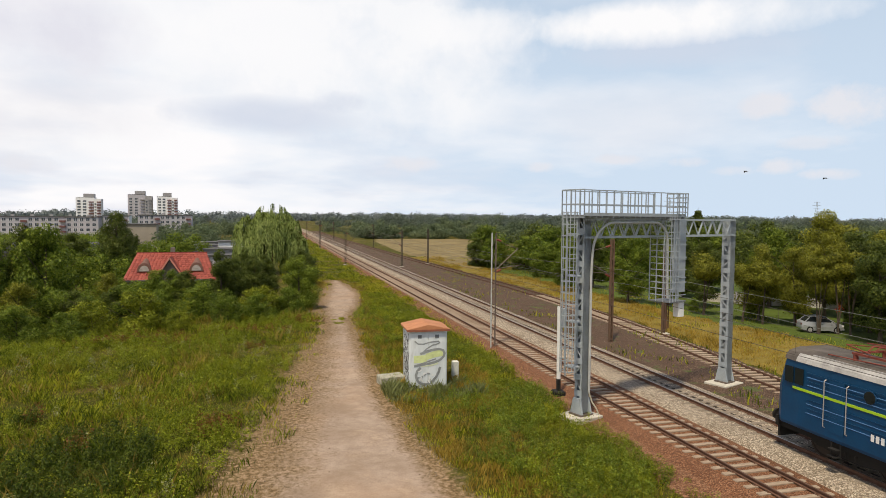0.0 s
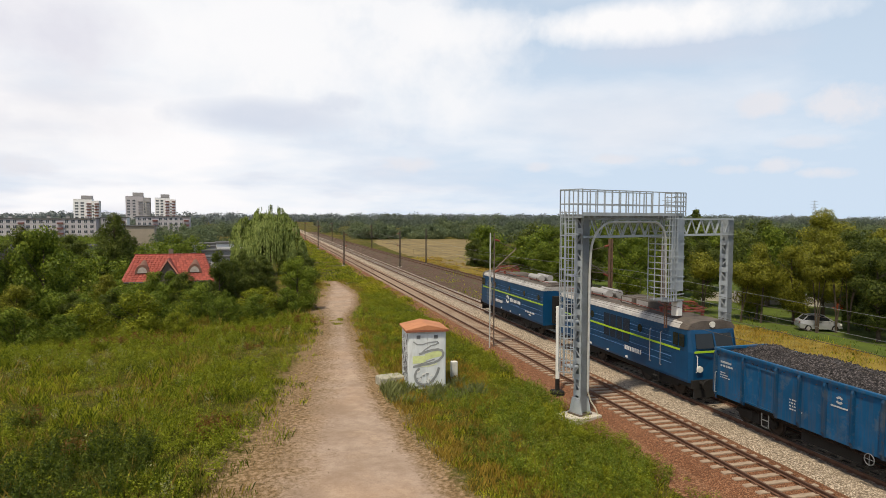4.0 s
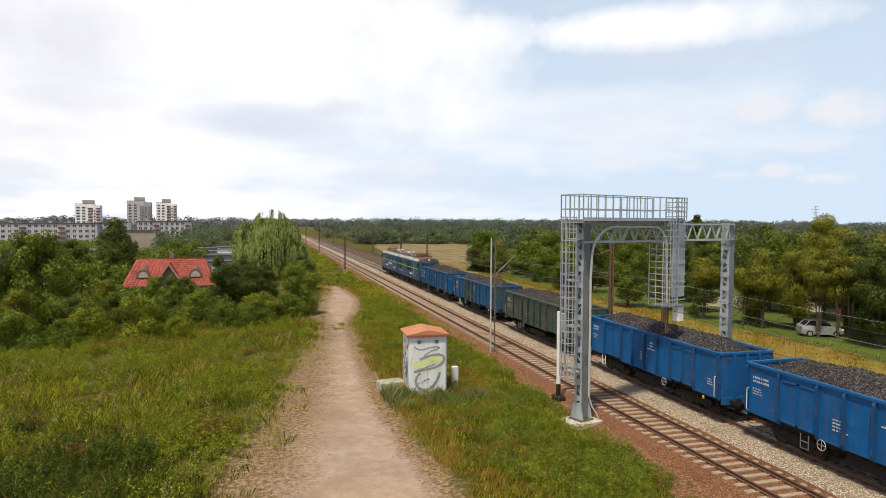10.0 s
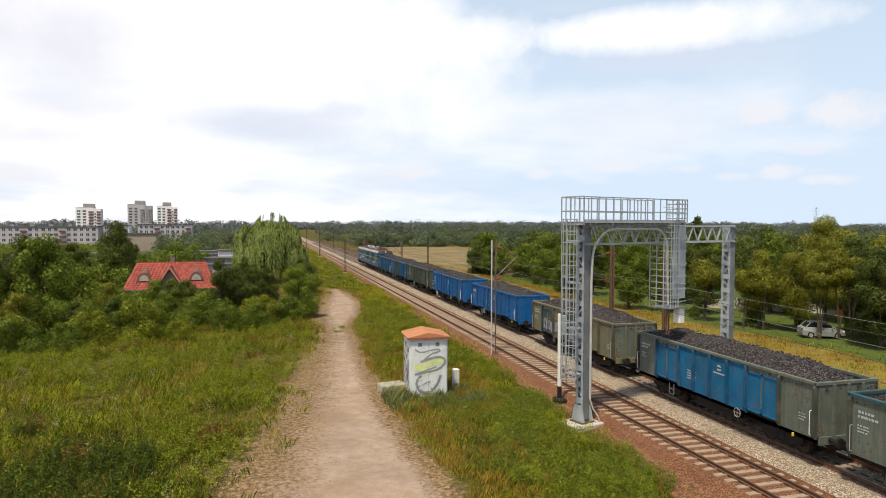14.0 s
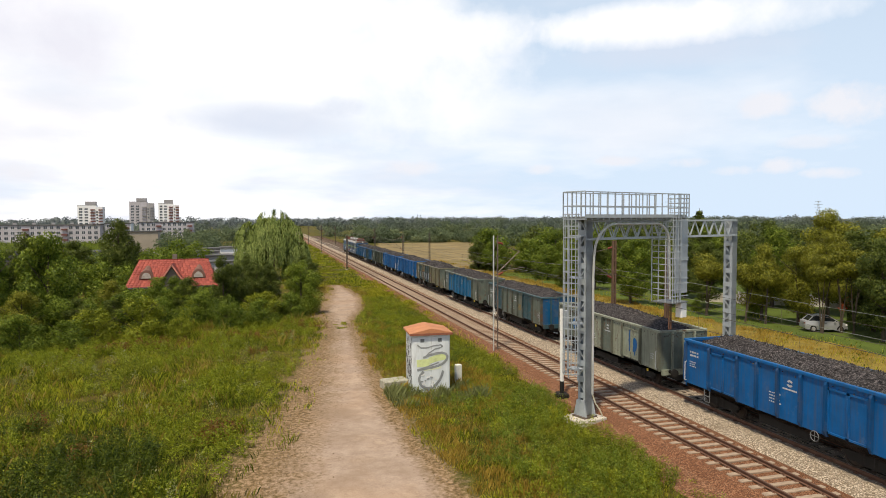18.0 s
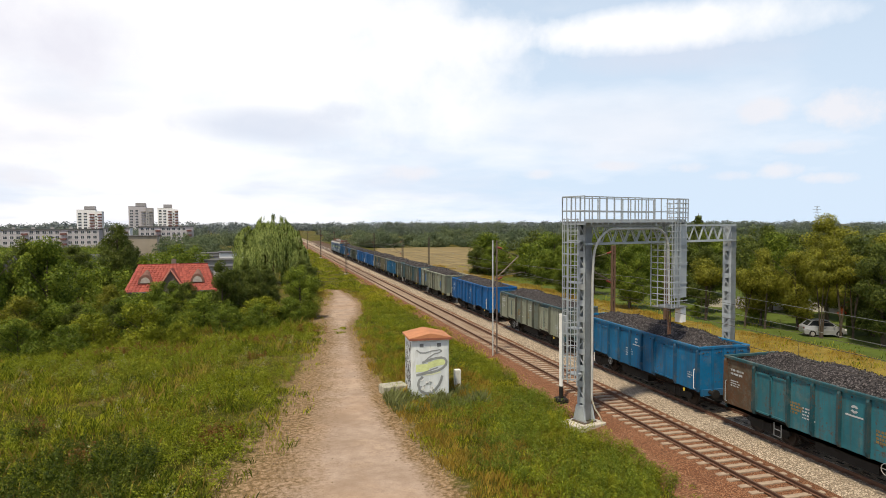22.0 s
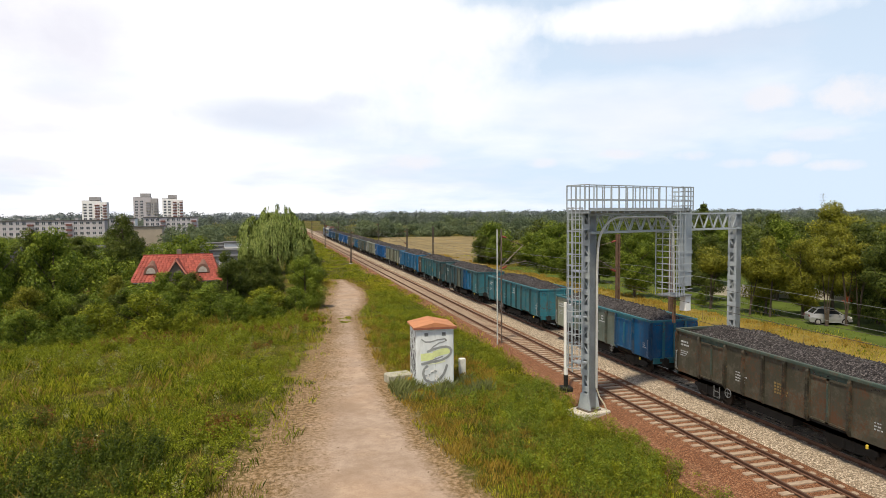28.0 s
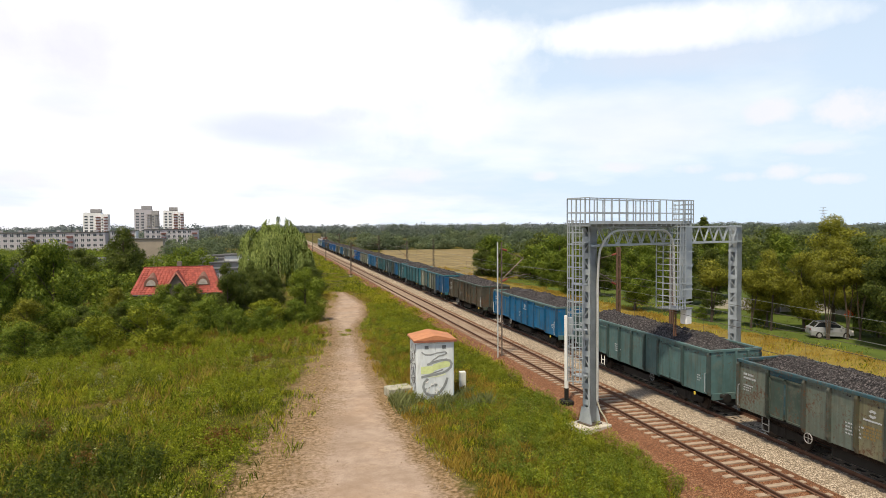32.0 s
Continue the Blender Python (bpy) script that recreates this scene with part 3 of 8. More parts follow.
def build_track(name, cx, label, head, sleeper_mat, sleeper_top, count, y0=6.0):
    tr = part(name, Geo().box(cx - 0.2, cx + 0.2, -60, LINE_END, -0.42, -0.30), M_BLACK)
    tagged(tr, label, "railway track", kind="structure")
    for s in (-1, 1):
        r = part("rail", rail_mesh(cx + s * 0.753, -60, LINE_END, head), M_RUST_RAIL, tr, "rusty steel rail")
        part("rail_head", head_mesh(cx + s * 0.753, -60, LINE_END), head, r, "worn running surface")
    me = Geo().box(-1.3, 1.3, -0.11, 0.11, sleeper_top - 0.18, sleeper_top, 0.02).mesh("sleeper")
    plate = Geo()
    for s in (-1, 1):
        plate.box(s * 0.753 - 0.17, s * 0.753 + 0.17, -0.08, 0.08, sleeper_top, sleeper_top + 0.018)
        for k in (-0.11, 0.11):
            plate.box(s * 0.753 + k - 0.02, s * 0.753 + k + 0.02, -0.03, 0.03, sleeper_top + 0.018, sleeper_top + 0.06)
    pm = plate.mesh("chair_plate")
    random.seed(5)
    for i in range(count):
        m = pose(cx + random.uniform(-0.02, 0.02), y0 + i * 0.6, random.uniform(-0.006, 0.004), 0, 0, random.uniform(-0.8, 0.8))
        part("sleeper", me, sleeper_mat, tr, at=m)
        if i < 120:
            part("chair_plate", pm, M_RUST_RAIL, tr, at=m)
    far = Geo()
    for i in range(count, int((320 - y0) / 0.6)):
        y = y0 + i * 0.6
        far.box(cx - 1.3, cx + 1.3, y - 0.125, y + 0.125, sleeper_top - 0.1, sleeper_top)
    ob = part("far_sleepers", far, sleeper_mat, tr)
    ob["kind"] = "stuff"
    return tr


build_track("railway_near", NEAR, "railway line with timber sleepers in brown ballast", M_RAIL_DULL, M_SLEEPER, -0.15, 170)
build_track("railway_far", FAR, "railway line on concrete sleepers in grey ballast", M_RAIL_TOP, plain("dusty_concrete", (0.20, 0.165, 0.13), 0.9, 0, 0.25, 2.5, 0.01), -0.150, 130)

# the disused siding behind: rusty rails in weedy old ballast, swinging away from the line
SIDING = [(-40, 21.8 + 4.6), (10, 26.9), (20, 27.6), (30, 28.6), (36, 29.4), (43, 30.4), (53, 31.5), (67, 32.3), (86, 32.4), (112, 31.8), (150, 30.6), (260, 28.5), (400, 28.0)]
tagged(strip("old_ballast", [(y, FAR + 1.9, x + 1.9) for y, x in SIDING], M_BALLAST_OLD, 0.20, 0.5, 8, 1.5), "brown weedy ballast of a disused siding", "ballast", kind="structure")


def siding_x(y):
    return float(np.interp(y, [p[0] for p in SIDING], [p[1] for p in SIDING]))


def build_siding():
    tr = part("railway_siding", Geo().box(26.5, 26.9, -10, 0, -0.44, -0.36), M_BLACK)
    tagged(tr, "disused siding with rusty rails sunk in ballast", "railway track", kind="structure")
    ys = list(range(-40, 400, 8))
    for s in (-1, 1):
        g = Geo()
        for a, b in zip(ys, ys[1:]):
            xa, xb = siding_x(a) + s * 0.753, siding_x(b) + s * 0.753
            g.loft([[(x - 0.036, y, -0.30), (x + 0.036, y, -0.30), (x + 0.036, y, -0.13), (x - 0.036, y, -0.13)] for x, y in ((xa, a), (xb, b))], caps=False)
        part("rail", g, M_RUST_RAIL, tr, "rust-brown rail")
    me = Geo().box(-1.25, 1.25, -0.12, 0.12, -0.32, -0.215, 0.02).mesh("sleeper")
    for i in range(90):
        y = 16 + i * 0.65
        part("sleeper", me, M_SLEEPER, tr, at=pose(siding_x(y), y, random.uniform(-0.05, 0.0), 0, 0, random.uniform(-2, 2) - 5))
    return tr


build_siding()

# ---- the signal gantry ----
GAN = math.degrees(math.atan2(3.82, 11.46))
SPAN = 12.08


def lattice_post(parent, s0, w, d, z0, z1, bays):
    """A column of two channels joined by battens and diagonals."""
    post = part("column", Geo().box(s0, s0 + w, -d / 2, -d / 2 + 0.03, z0, z1), M_GALV, parent)
    for y in (-d / 2, d / 2 - 0.03):
        g = Geo().box(s0, s0 + w, y, y + 0.03, z0, z1)
        for x in (s0, s0 + w - 0.03):
            g.box(x, x + 0.03, y - (0.11 if y > 0 else -0.03), y + (0.0 if y > 0 else 0.14), z0, z1)
        part("channel", g, M_GALV, post)
    step = (z1 - z0) / bays
    for x in (s0 - 0.012, s0 + w - 0.004):
        for i in range(bays):
            a = z0 + i * step
            part("batten", Geo().box(x, x + 0.016, -d / 2, d / 2, a + 0.02, a + 0.30), M_GALV, post)
            k = 1 if i % 2 else -1
            part("diagonal", Geo().bar((x + 0.008, -k * (d / 2 - 0.04), a + 0.32), (x + 0.008, k * (d / 2 - 0.04), a + step), 0.016, 0.06), M_GALV, post)
    return post


def handrail(parent, s0, s1, y, z, top, posts):
    for i in range(posts + 1):
        s = s0 + (s1 - s0) * i / posts
        part("railing_post", Geo().box(s - 0.025, s + 0.025, y - 0.02, y + 0.02, z, z + top), M_GALV, parent)
    for k in (top, top * 0.42):
        part("railing_bar", Geo().bar((s0, y, z + k), (s1, y, z + k), 0.03, 0.05), M_GALV, parent)


def caged_ladder(parent, s, y, w, z0, z1, hoops, turn=0):
    """A ladder in a round cage; the cage stands out to -s when turn is 0, to -n when it is 1."""
    base = new("ladder")
    base.parent = parent
    base.matrix_local = pose(s, y, 0, 0, 0, 90 * turn)
    for k in (-w / 2, w / 2):
        part("stile", Geo().box(-0.02, 0.03, k - 0.02, k + 0.02, z0, z1), M_GALV, base)
    rungs = int((z1 - z0) / 0.32)
    for i in range(rungs):
        part("rung", Geo().tube((0, -w / 2, z0 + 0.2 + i * 0.32), (0, w / 2, z0 + 0.2 + i * 0.32), 0.016, n=5), M_GALV, base)
    arc = [(-0.56 * math.sin(math.pi * i / 8), -w * 0.62 * math.cos(math.pi * i / 8)) for i in range(9)]
    for i in range(hoops):
        z = z0 + 0.35 + (z1 - z0 - 0.4) * i / (hoops - 1)
        part("hoop", Geo().band([(a[0], a[1], z) for a in arc], 0.018, 0.045), M_GALV, base)
    for a in arc[1:8:1]:
        part("cage_strip", Geo().box(a[0] - 0.018, a[0] + 0.018, a[1] - 0.012, a[1] + 0.012, z0 + 0.35, z1), M_GALV, base)
    return base


def build_gantry():
    g = new("signal_gantry")
    g.matrix_world = pose(14.42, 28.47, 0, 0, 0, GAN)
    tagged(g, "grey painted steel lattice signal gantry spanning the two railway lines", "gantry")
    for s0, w, d in ((0.24, 0.44, 0.48), (12.12, 0.46, 0.55)):
        lattice_post(g, s0, w, d, -0.1, 9.40, 12)
        part("concrete_foot", Geo().box(s0 - 0.75, s0 + w + 0.55, -0.75, 0.7, -0.9, -0.22, 0.03), M_CONCRETE, g, "pale concrete footing")
        part("base_plate", Geo().box(s0 - 0.22, s0 + w + 0.22, -0.42, 0.42, -0.22, -0.14, 0.02), M_STEEL, g)
        for k in (-0.12, w + 0.02):
            part("gusset", Geo().add([(s0 + k, -0.40, -0.14), (s0 + k, 0.40, -0.14), (s0 + k, 0.22, 0.62), (s0 + k, -0.22, 0.62), (s0 + k + 0.1, -0.40, -0.14), (s0 + k + 0.1, 0.40, -0.14), (s0 + k + 0.1, 0.22, 0.62), (s0 + k + 0.1, -0.22, 0.62)],
                 [(0, 1, 2, 3), (7, 6, 5, 4), (0, 4, 5, 1), (1, 5, 6, 2), (2, 6, 7, 3), (3, 7, 4, 0)]), M_GALV, g)
    # the lattice beam
    zb, zt = 8.42, 9.38
    beam = part("beam", Geo().box(0.1, SPAN + 0.35, -0.36, -0.28, zt - 0.085, zt + 0.004), M_GALV, g)
    for y in (-0.32, 0.32):
        for z in (zb, zt - 0.09):
            part("chord", Geo().box(0.1, SPAN + 0.35, y - 0.045, y + 0.045, z, z + 0.09), M_GALV, beam)
        n = 26
        for i in range(n):
            a, b = 0.65 + (SPAN - 0.7) * i / n, 0.65 + (SPAN - 0.7) * (i + 1) / n
            za, zc = (zb + 0.06, zt - 0.06) if i % 2 else (zt - 0.06, zb + 0.06)
            part("lattice_bar", Geo().bar((a, y, za), (b, y, zc), 0.03, 0.065), M_GALV, beam)
    for i in range(14):
        s = 0.7 + (SPAN - 0.8) * i / 13
        for z in (zb + 0.02, zt - 0.05):
            part("cross_bar", Geo().bar((s, -0.32, z), (s, 0.32, z), 0.05, 0.04), M_GALV, beam)
    # the walkway with its railing
    plat = part("walkway", Geo().box(-0.45, 7.05, -0.85, 0.62, 9.50, 9.56), M_GALV_DARK, g, "grey steel grating")
    part("kick_board", Geo().box(-0.45, 7.05, -0.87, -0.84, 9.50, 9.66), M_GALV, plat)
    for i in range(20):
        s = -0.4 + 7.4 * i / 19
        part("bearer", Geo().box(s - 0.03, s + 0.03, -0.85, 0.62, 9.40, 9.50), M_GALV, plat)
    handrail(plat, -0.45, 7.05, -0.85, 9.56, 1.16, 15)
    handrail(plat, -0.45, 6.3, 0.62, 9.56, 1.16, 11)
    for y in np.linspace(-0.85, 0.62, 6):
        part("railing_post", Geo().box(-0.47, -0.43, y - 0.02, y + 0.02, 9.5, 10.74), M_GALV, plat)
    for k in (0.5, 1.18):
        part("railing_bar", Geo().bar((-0.45, -0.85, 9.56 + k), (-0.45, 0.62, 9.56 + k), 0.05, 0.05), M_GALV, plat)
    caged_ladder(g, -0.36, 0.0, 0.62, 1.7, 9.7, 15)
    for z in (2.2, 4.4, 6.6, 8.6):
        part("ladder_bracket", Geo().box(-0.45, 0.05, -0.3, 0.3, z, z + 0.06), M_GALV, g)
    # hanging cage with the signal screen
    c = part("signal_screen", Geo().box(6.66, 7.72, -0.46, -0.38, 5.45, 9.40, 0.01), M_GALV, g, "flat grey-blue sheet steel screen")
    for z in (6.2, 7.2, 8.2):
        part("screen_stiffener", Geo().box(6.64, 7.74, -0.50, -0.46, z, z + 0.05), M_GALV, c)
    cage = part("work_cage", Geo().box(5.7, 7.0, -1.05, 0.2, 5.02, 5.09), M_GALV_DARK, g, "hanging grey steel cage")
    for i in range(4):
        s = 5.7 + 0.66 * i / 3
        part("cage_upright", Geo().box(s - 0.02, s + 0.02, -1.06, -1.03, 5.05, 9.5), M_GALV, cage)
    for y in (-0.6, -0.15, 0.28):
        part("cage_upright", Geo().box(5.68, 5.72, y - 0.02, y + 0.02, 5.05, 9.5), M_GALV, cage)
    for i in range(3):
        s = 6.15 + 0.42 * i
        part("cage_upright", Geo().box(s - 0.025, s + 0.025, -1.06, -1.02, 9.5, 10.72), M_GALV, cage)
    for i in range(13):
        z = 5.40 + i * 0.33
        part("cage_ring", Geo().bar((5.7, -1.05, z), (6.36 if i % 2 else 6.98, -1.05, z), 0.03, 0.045), M_GALV, cage)
        part("cage_ring", Geo().bar((5.7, -1.05, z), (5.7, 0.2, z), 0.03, 0.045), M_GALV, cage)
    for z in (9.75, 10.0, 10.25, 10.5, 10.72):
        part("cage_ring", Geo().bar((6.0, -1.05, z), (7.0, -1.05, z), 0.03, 0.05), M_GALV, cage)
        part("cage_ring", Geo().bar((7.0, -1.05, z), (7.0, 0.2, z), 0.03, 0.05), M_GALV, cage)
    for y in (-0.5, 0.28):
        part("cage_upright", Geo().box(6.98, 7.02, y - 0.02, y + 0.02, 5.05, 10.72), M_GALV, cage)
    for s in (6.02, 6.18):
        part("hanging_tube", Geo().tube((s, -0.6, 3.6), (s, -0.6, 5.02), 0.04), M_RUST_RAIL, cage, "rusty tube")
    part("signal_head", Geo().box(6.58, 7.06, -0.95, -0.55, 4.22, 5.02, 0.05), M_WHITE, cage, "white signal housing")
    # cable conduit bent over the near opening
    pts = [(0.66, -0.31, 0.9), (0.66, -0.31, 6.6), (0.66, -0.36, 7.7)]
    pts += [(0.66 + 1.2 * (1 - math.cos(a)), -0.40 - 0.22 * math.sin(a), 8.0 + 1.2 * math.sin(a)) for a in np.linspace(0.0, math.pi / 2, 9)]
    pts += [(4.95 + 1.0 * math.sin(a), -0.62, 9.2 - 1.1 * (1 - math.cos(a))) for a in np.linspace(0.0, math.pi / 2, 9)]
    pts += [(5.95, -0.7, 5.2)]
    part("conduit", Geo().path(pts, 0.06, 8), M_WHITE_STEEL, g, "pale grey cable conduit")
    part("cable", Geo().path([(0.66, -0.31, 0.9), (0.76, -0.42, 0.45), (0.95, -0.55, 0.1), (1.12, -0.6, -0.3), (1.12, -0.6, -0.6)], 0.04), plain("pale_cable", (0.45, 0.42, 0.32), 0.6), g, "pale bent cable")
    return g


build_gantry()

# ---- by the line: cabinet, masts, wires ----


def build_cabinet():
    c = new("equipment_cabinet")
    c.matrix_world = pose(8.84, 36.50, GROUND, 0, 0, -3)
    tagged(c, "white painted cabinet with terracotta roof and spray-painted scrawls, in the grass", "cabinet")
    white = Nodes("cabinet_white")
    s = white.noise(1.5, 5, 0.6, white.stretch(2, 2, 0.5))
    white = white.done(white.ramp(s, [(0.35, (0.53, 0.57, 0.59)), (0.6, (0.64, 0.68, 0.70)), (0.8, (0.45, 0.47, 0.46))]), 0.6, 0, s, 0.01, 0.3)
    w, d, h = 1.09, 1.1, 3.40
    part("plinth", Geo().box(-w + 0.04, w - 0.04, -d + 0.04, d - 0.04, -0.35, 0.12), M_CONCRETE, c)
    part("body", Geo().box(-w, w, -d, d, 0.12, h, 0.03), white, c)
    for s in (-1, 1):
        dr = part("door", Geo().box(0.02 * s if s > 0 else -w + 0.06, w - 0.06 if s > 0 else -0.02, -d - 0.035, -d, 0.28, h - 0.12, 0.01), white, c)
        part("vent", Geo().box(s * 0.5 - 0.11, s * 0.5 + 0.11, -d - 0.05, -d - 0.035, h - 0.42, h - 0.22), M_GALV_DARK, dr, "grey louvre")
    tile = plain("terracotta_roof", (0.42, 0.185, 0.090), 0.8, 0, 0.2, 2)
    o = 0.14
    roof = Geo().add([(-w - o, -d - o, h), (w + o, -d - o, h), (w + o, d + o, h), (-w - o, d + o, h),
                      (-w - o, -d - o, h + 0.10), (w + o, -d - o, h + 0.10), (w + o, d + o, h + 0.10), (-w - o, d + o, h + 0.10), (0, -d - o, h + 0.36), (0, d + o, h + 0.36)],
                     [(3, 2, 1, 0), (0, 1, 5, 8, 4), (2, 3, 7, 9, 6), (1, 2, 6, 5), (3, 0, 4, 7), (4, 8, 9, 7), (8, 5, 6, 9)])
    r = part("roof", roof, tile, c, "low terracotta gable roof")
    part("fascia", Geo().bar((-w - o, -d - o - 0.02, h + 0.04), (w + o, -d - o - 0.02, h + 0.04), 0.03, 0.12), plain("fascia_brown", (0.23, 0.085, 0.05), 0.8), r)
    grey, lime = plain("grey_spray", (0.24, 0.255, 0.26), 0.7, 0, 0.35), plain("lime_spray", (0.56, 0.63, 0.30), 0.7, 0, 0.25)

    def stroke(pts, wd, mat, nm, off):
        g = Geo()
        for i, (a, b) in enumerate(zip(pts, pts[1:])):
            y = -d - 0.042 - off - i * 0.00005
            va, vb = Vector((a[0], 0, a[1])), Vector((b[0], 0, b[1]))
            t = (vb - va).normalized() * wd * 0.5
            n = Vector((-t.z, 0, t.x))
            q = [va - t * 0.5 - n, vb + t * 0.5 - n, vb + t * 0.5 + n, va - t * 0.5 + n]
            g.add([(p.x, y, p.z) for p in q] + [(p.x, y + 0.004, p.z) for p in q], [(0, 1, 2, 3), (7, 6, 5, 4), (0, 4, 5, 1), (1, 5, 6, 2), (2, 6, 7, 3), (3, 7, 4, 0)])
        part(nm, g, mat, c, "sprayed scrawl")

    def u(points):
        """Marks given on a door front of 210 by 300 units."""
        return [(-w + (px - 135) / 210 * 2 * w, h - (pz - 125) / 300 * (h - 0.12)) for px, pz in points]

    stroke(u([(170, 272), (222, 270)]), 0.42, lime, "lime_patch", 0.0)
    stroke(u([(238, 258), (275, 248), (312, 242)]), 0.36, lime, "lime_patch", 0.001)
    stroke(u([(205, 302), (250, 300), (290, 292)]), 0.20, plain("faint_lime_spray", (0.66, 0.70, 0.48), 0.7), "lime_patch", 0.002)
    stroke(u([(165, 178), (185, 192), (215, 193), (250, 184), (295, 180), (303, 188), (285, 196), (262, 200), (228, 220), (205, 242)]), 0.07, grey, "scrawl", 0.004)
    stroke(u([(198, 243), (230, 232), (265, 224), (300, 221), (322, 228), (330, 243), (325, 260), (308, 276), (280, 289), (245, 296), (205, 301), (165, 307)]), 0.13, grey, "scrawl", 0.006)
    stroke(u([(165, 304), (200, 296), (240, 284), (280, 272)]), 0.07, grey, "scrawl", 0.009)
    stroke(u([(195, 318), (178, 335), (172, 355), (178, 378), (192, 395), (215, 404), (240, 402), (265, 388), (285, 365), (298, 340), (305, 318)]), 0.14, grey, "scrawl", 0.011)
    random.seed(3)
    for k in range(16):
        px, pz = random.uniform(188, 262), random.uniform(335, 385)
        stroke(u([(px, pz), (px + random.uniform(-12, 12), pz + random.uniform(-14, 14)), (px + random.uniform(-14, 14), pz)]), 0.05, grey if k % 3 == 0 else M_WHITE, "scrawl", 0.014 + 0.0006 * k)
    side = Geo()
    for k in range(170):
        y, z = random.uniform(-0.95, 0.95), random.uniform(0.5, 3.1)
        side.bar((-w - 0.006, y, z), (-w - 0.006, y + random.uniform(-0.12, 0.12), z + random.uniform(-0.3, 0.3)), 0.006, 0.05)
    part("side_scrawl", side, plain("dark_spray", (0.055, 0.05, 0.055), 0.7), c, "dense dark scrawls")
    p = part("small_post", Geo().box(-0.19, 0.19, -0.17, 0.17, -0.3, 1.12, 0.03), plain("post_white", (0.62, 0.62, 0.57), 0.8, 0, 0.25))
    p.matrix_world = pose(10.98, 37.45, GROUND)
    tagged(p, "low pale concrete cable post beside the cabinet", "post")
    s = part("concrete_slab", Geo().box(-0.75, 0.75, -0.5, 0.5, -0.2, 0.55, 0.05), plain("speckled_concrete", (0.32, 0.31, 0.25), 0.95, 0, 0.4, 6, 0.03))
    s.matrix_world = pose(7.0, 37.2, GROUND, 0, 0, 10)
    tagged(s, "mossy pale concrete block in the grass by the cabinet", "concrete block")


build_cabinet()


def build_mast(x, y, h, kind, arm=0.0, label=""):
    """A catenary mast: a steel lattice one, or a plain rusty or concrete pole, with a bracket arm towards the line."""
    m = new("catenary_mast")
    m.matrix_world = pose(x, y, GROUND)
    tagged(m, label, "mast", group="catenary masts")
    H = h - GROUND
    mat = {"lattice": plain("rust_stained_mast", (0.14, 0.105, 0.085), 0.8, 0, 0.35), "rusty": plain("rusty_mast", (0.115, 0.068, 0.042), 0.85, 0, 0.3), "dark": plain("dark_mast", (0.060, 0.048, 0.040), 0.9, 0, 0.3)}[kind]
    if kind == "lattice":
        for k in (-0.16, 0.16):
            part("channel", Geo().box(k - 0.035, k + 0.035, -0.05, 0.05, -0.3, H), M_WHITE_STEEL if k < 0 else mat, m, "pale steel channel" if k < 0 else "rust-stained steel channel")
        n = int(H / 1.0)
        for i in range(n):
            z = i * H / n
            part("lacing", Geo().bar((-0.17, -0.105, z), (0.17, -0.105, z + H / n), 0.012, 0.035), M_STEEL, m)
    else:
        for k in (-0.11, 0.11):
            part("channel", Geo().box(k - 0.055, k + 0.055, -0.10, 0.10, -0.3, H, 0.01), mat, m)
        for i in range(int(H / 0.9)):
            part("batten", Geo().box(-0.11, 0.11, -0.115, -0.10, i * 0.9 + 0.3, i * 0.9 + 0.42), mat, m)
    part("foot", Geo().box(-0.4, 0.4, -0.4, 0.4, -0.5, 0.10, 0.03), M_CONCRETE, m, "concrete foot")
    if arm:
        s = 1 if arm > 0 else -1
        a = abs(arm)
        part("bracket_tube", Geo().tube((0, 0, H - 2.9), (s * a * 0.85, 0, H - 1.2), 0.035), M_STEEL, m)
        part("top_stay", Geo().tube((0, 0, H - 0.5), (s * a * 0.85, 0, H - 1.2), 0.022), M_STEEL, m)
        part("registration_arm", Geo().tube((0, 0, H - 2.7), (s * a, 0, H - 2.4), 0.028), M_STEEL, m)
        for z, k in ((H - 2.9, 0.22), (H - 0.52, 0.2)):
            part("insulator", Geo().tube((s * k, 0, z), (s * (k + 0.35), 0, z + (0.16 if z < H - 1 else -0.1)), 0.075, n=8), M_PANTO, m, "brown insulator")
    return m


build_mast(16.15, 45.2, 8.25, "lattice", 2.2, "grey steel lattice catenary mast with bracket arm beside the near line")
build_mast(26.0, 45.4, 7.75, "rusty", -3.6, "rust-brown twin-channel catenary mast beside the far line")
build_mast(32.6, 48.2, 7.0, "rusty", 0, "rust-brown steel post behind the siding")
for x, y, h, a in ((17.0 - 1.9, 130, 6.3, 2.3), (25.1, 123, 6.6, -2.8), (31.9, 129.5, 6.8, 0), (30.6, 192, 6.9, -3), (15.2, 196, 6.8, 2.3), (15.2, 262, 6.9, 2.3), (25.4, 258, 6.9, -2.8), (15.2, 330, 7, 2.3), (25.4, 326, 7, -2.8)):
    build_mast(x, y, h, "dark", a, "dark steel catenary mast along the railway")

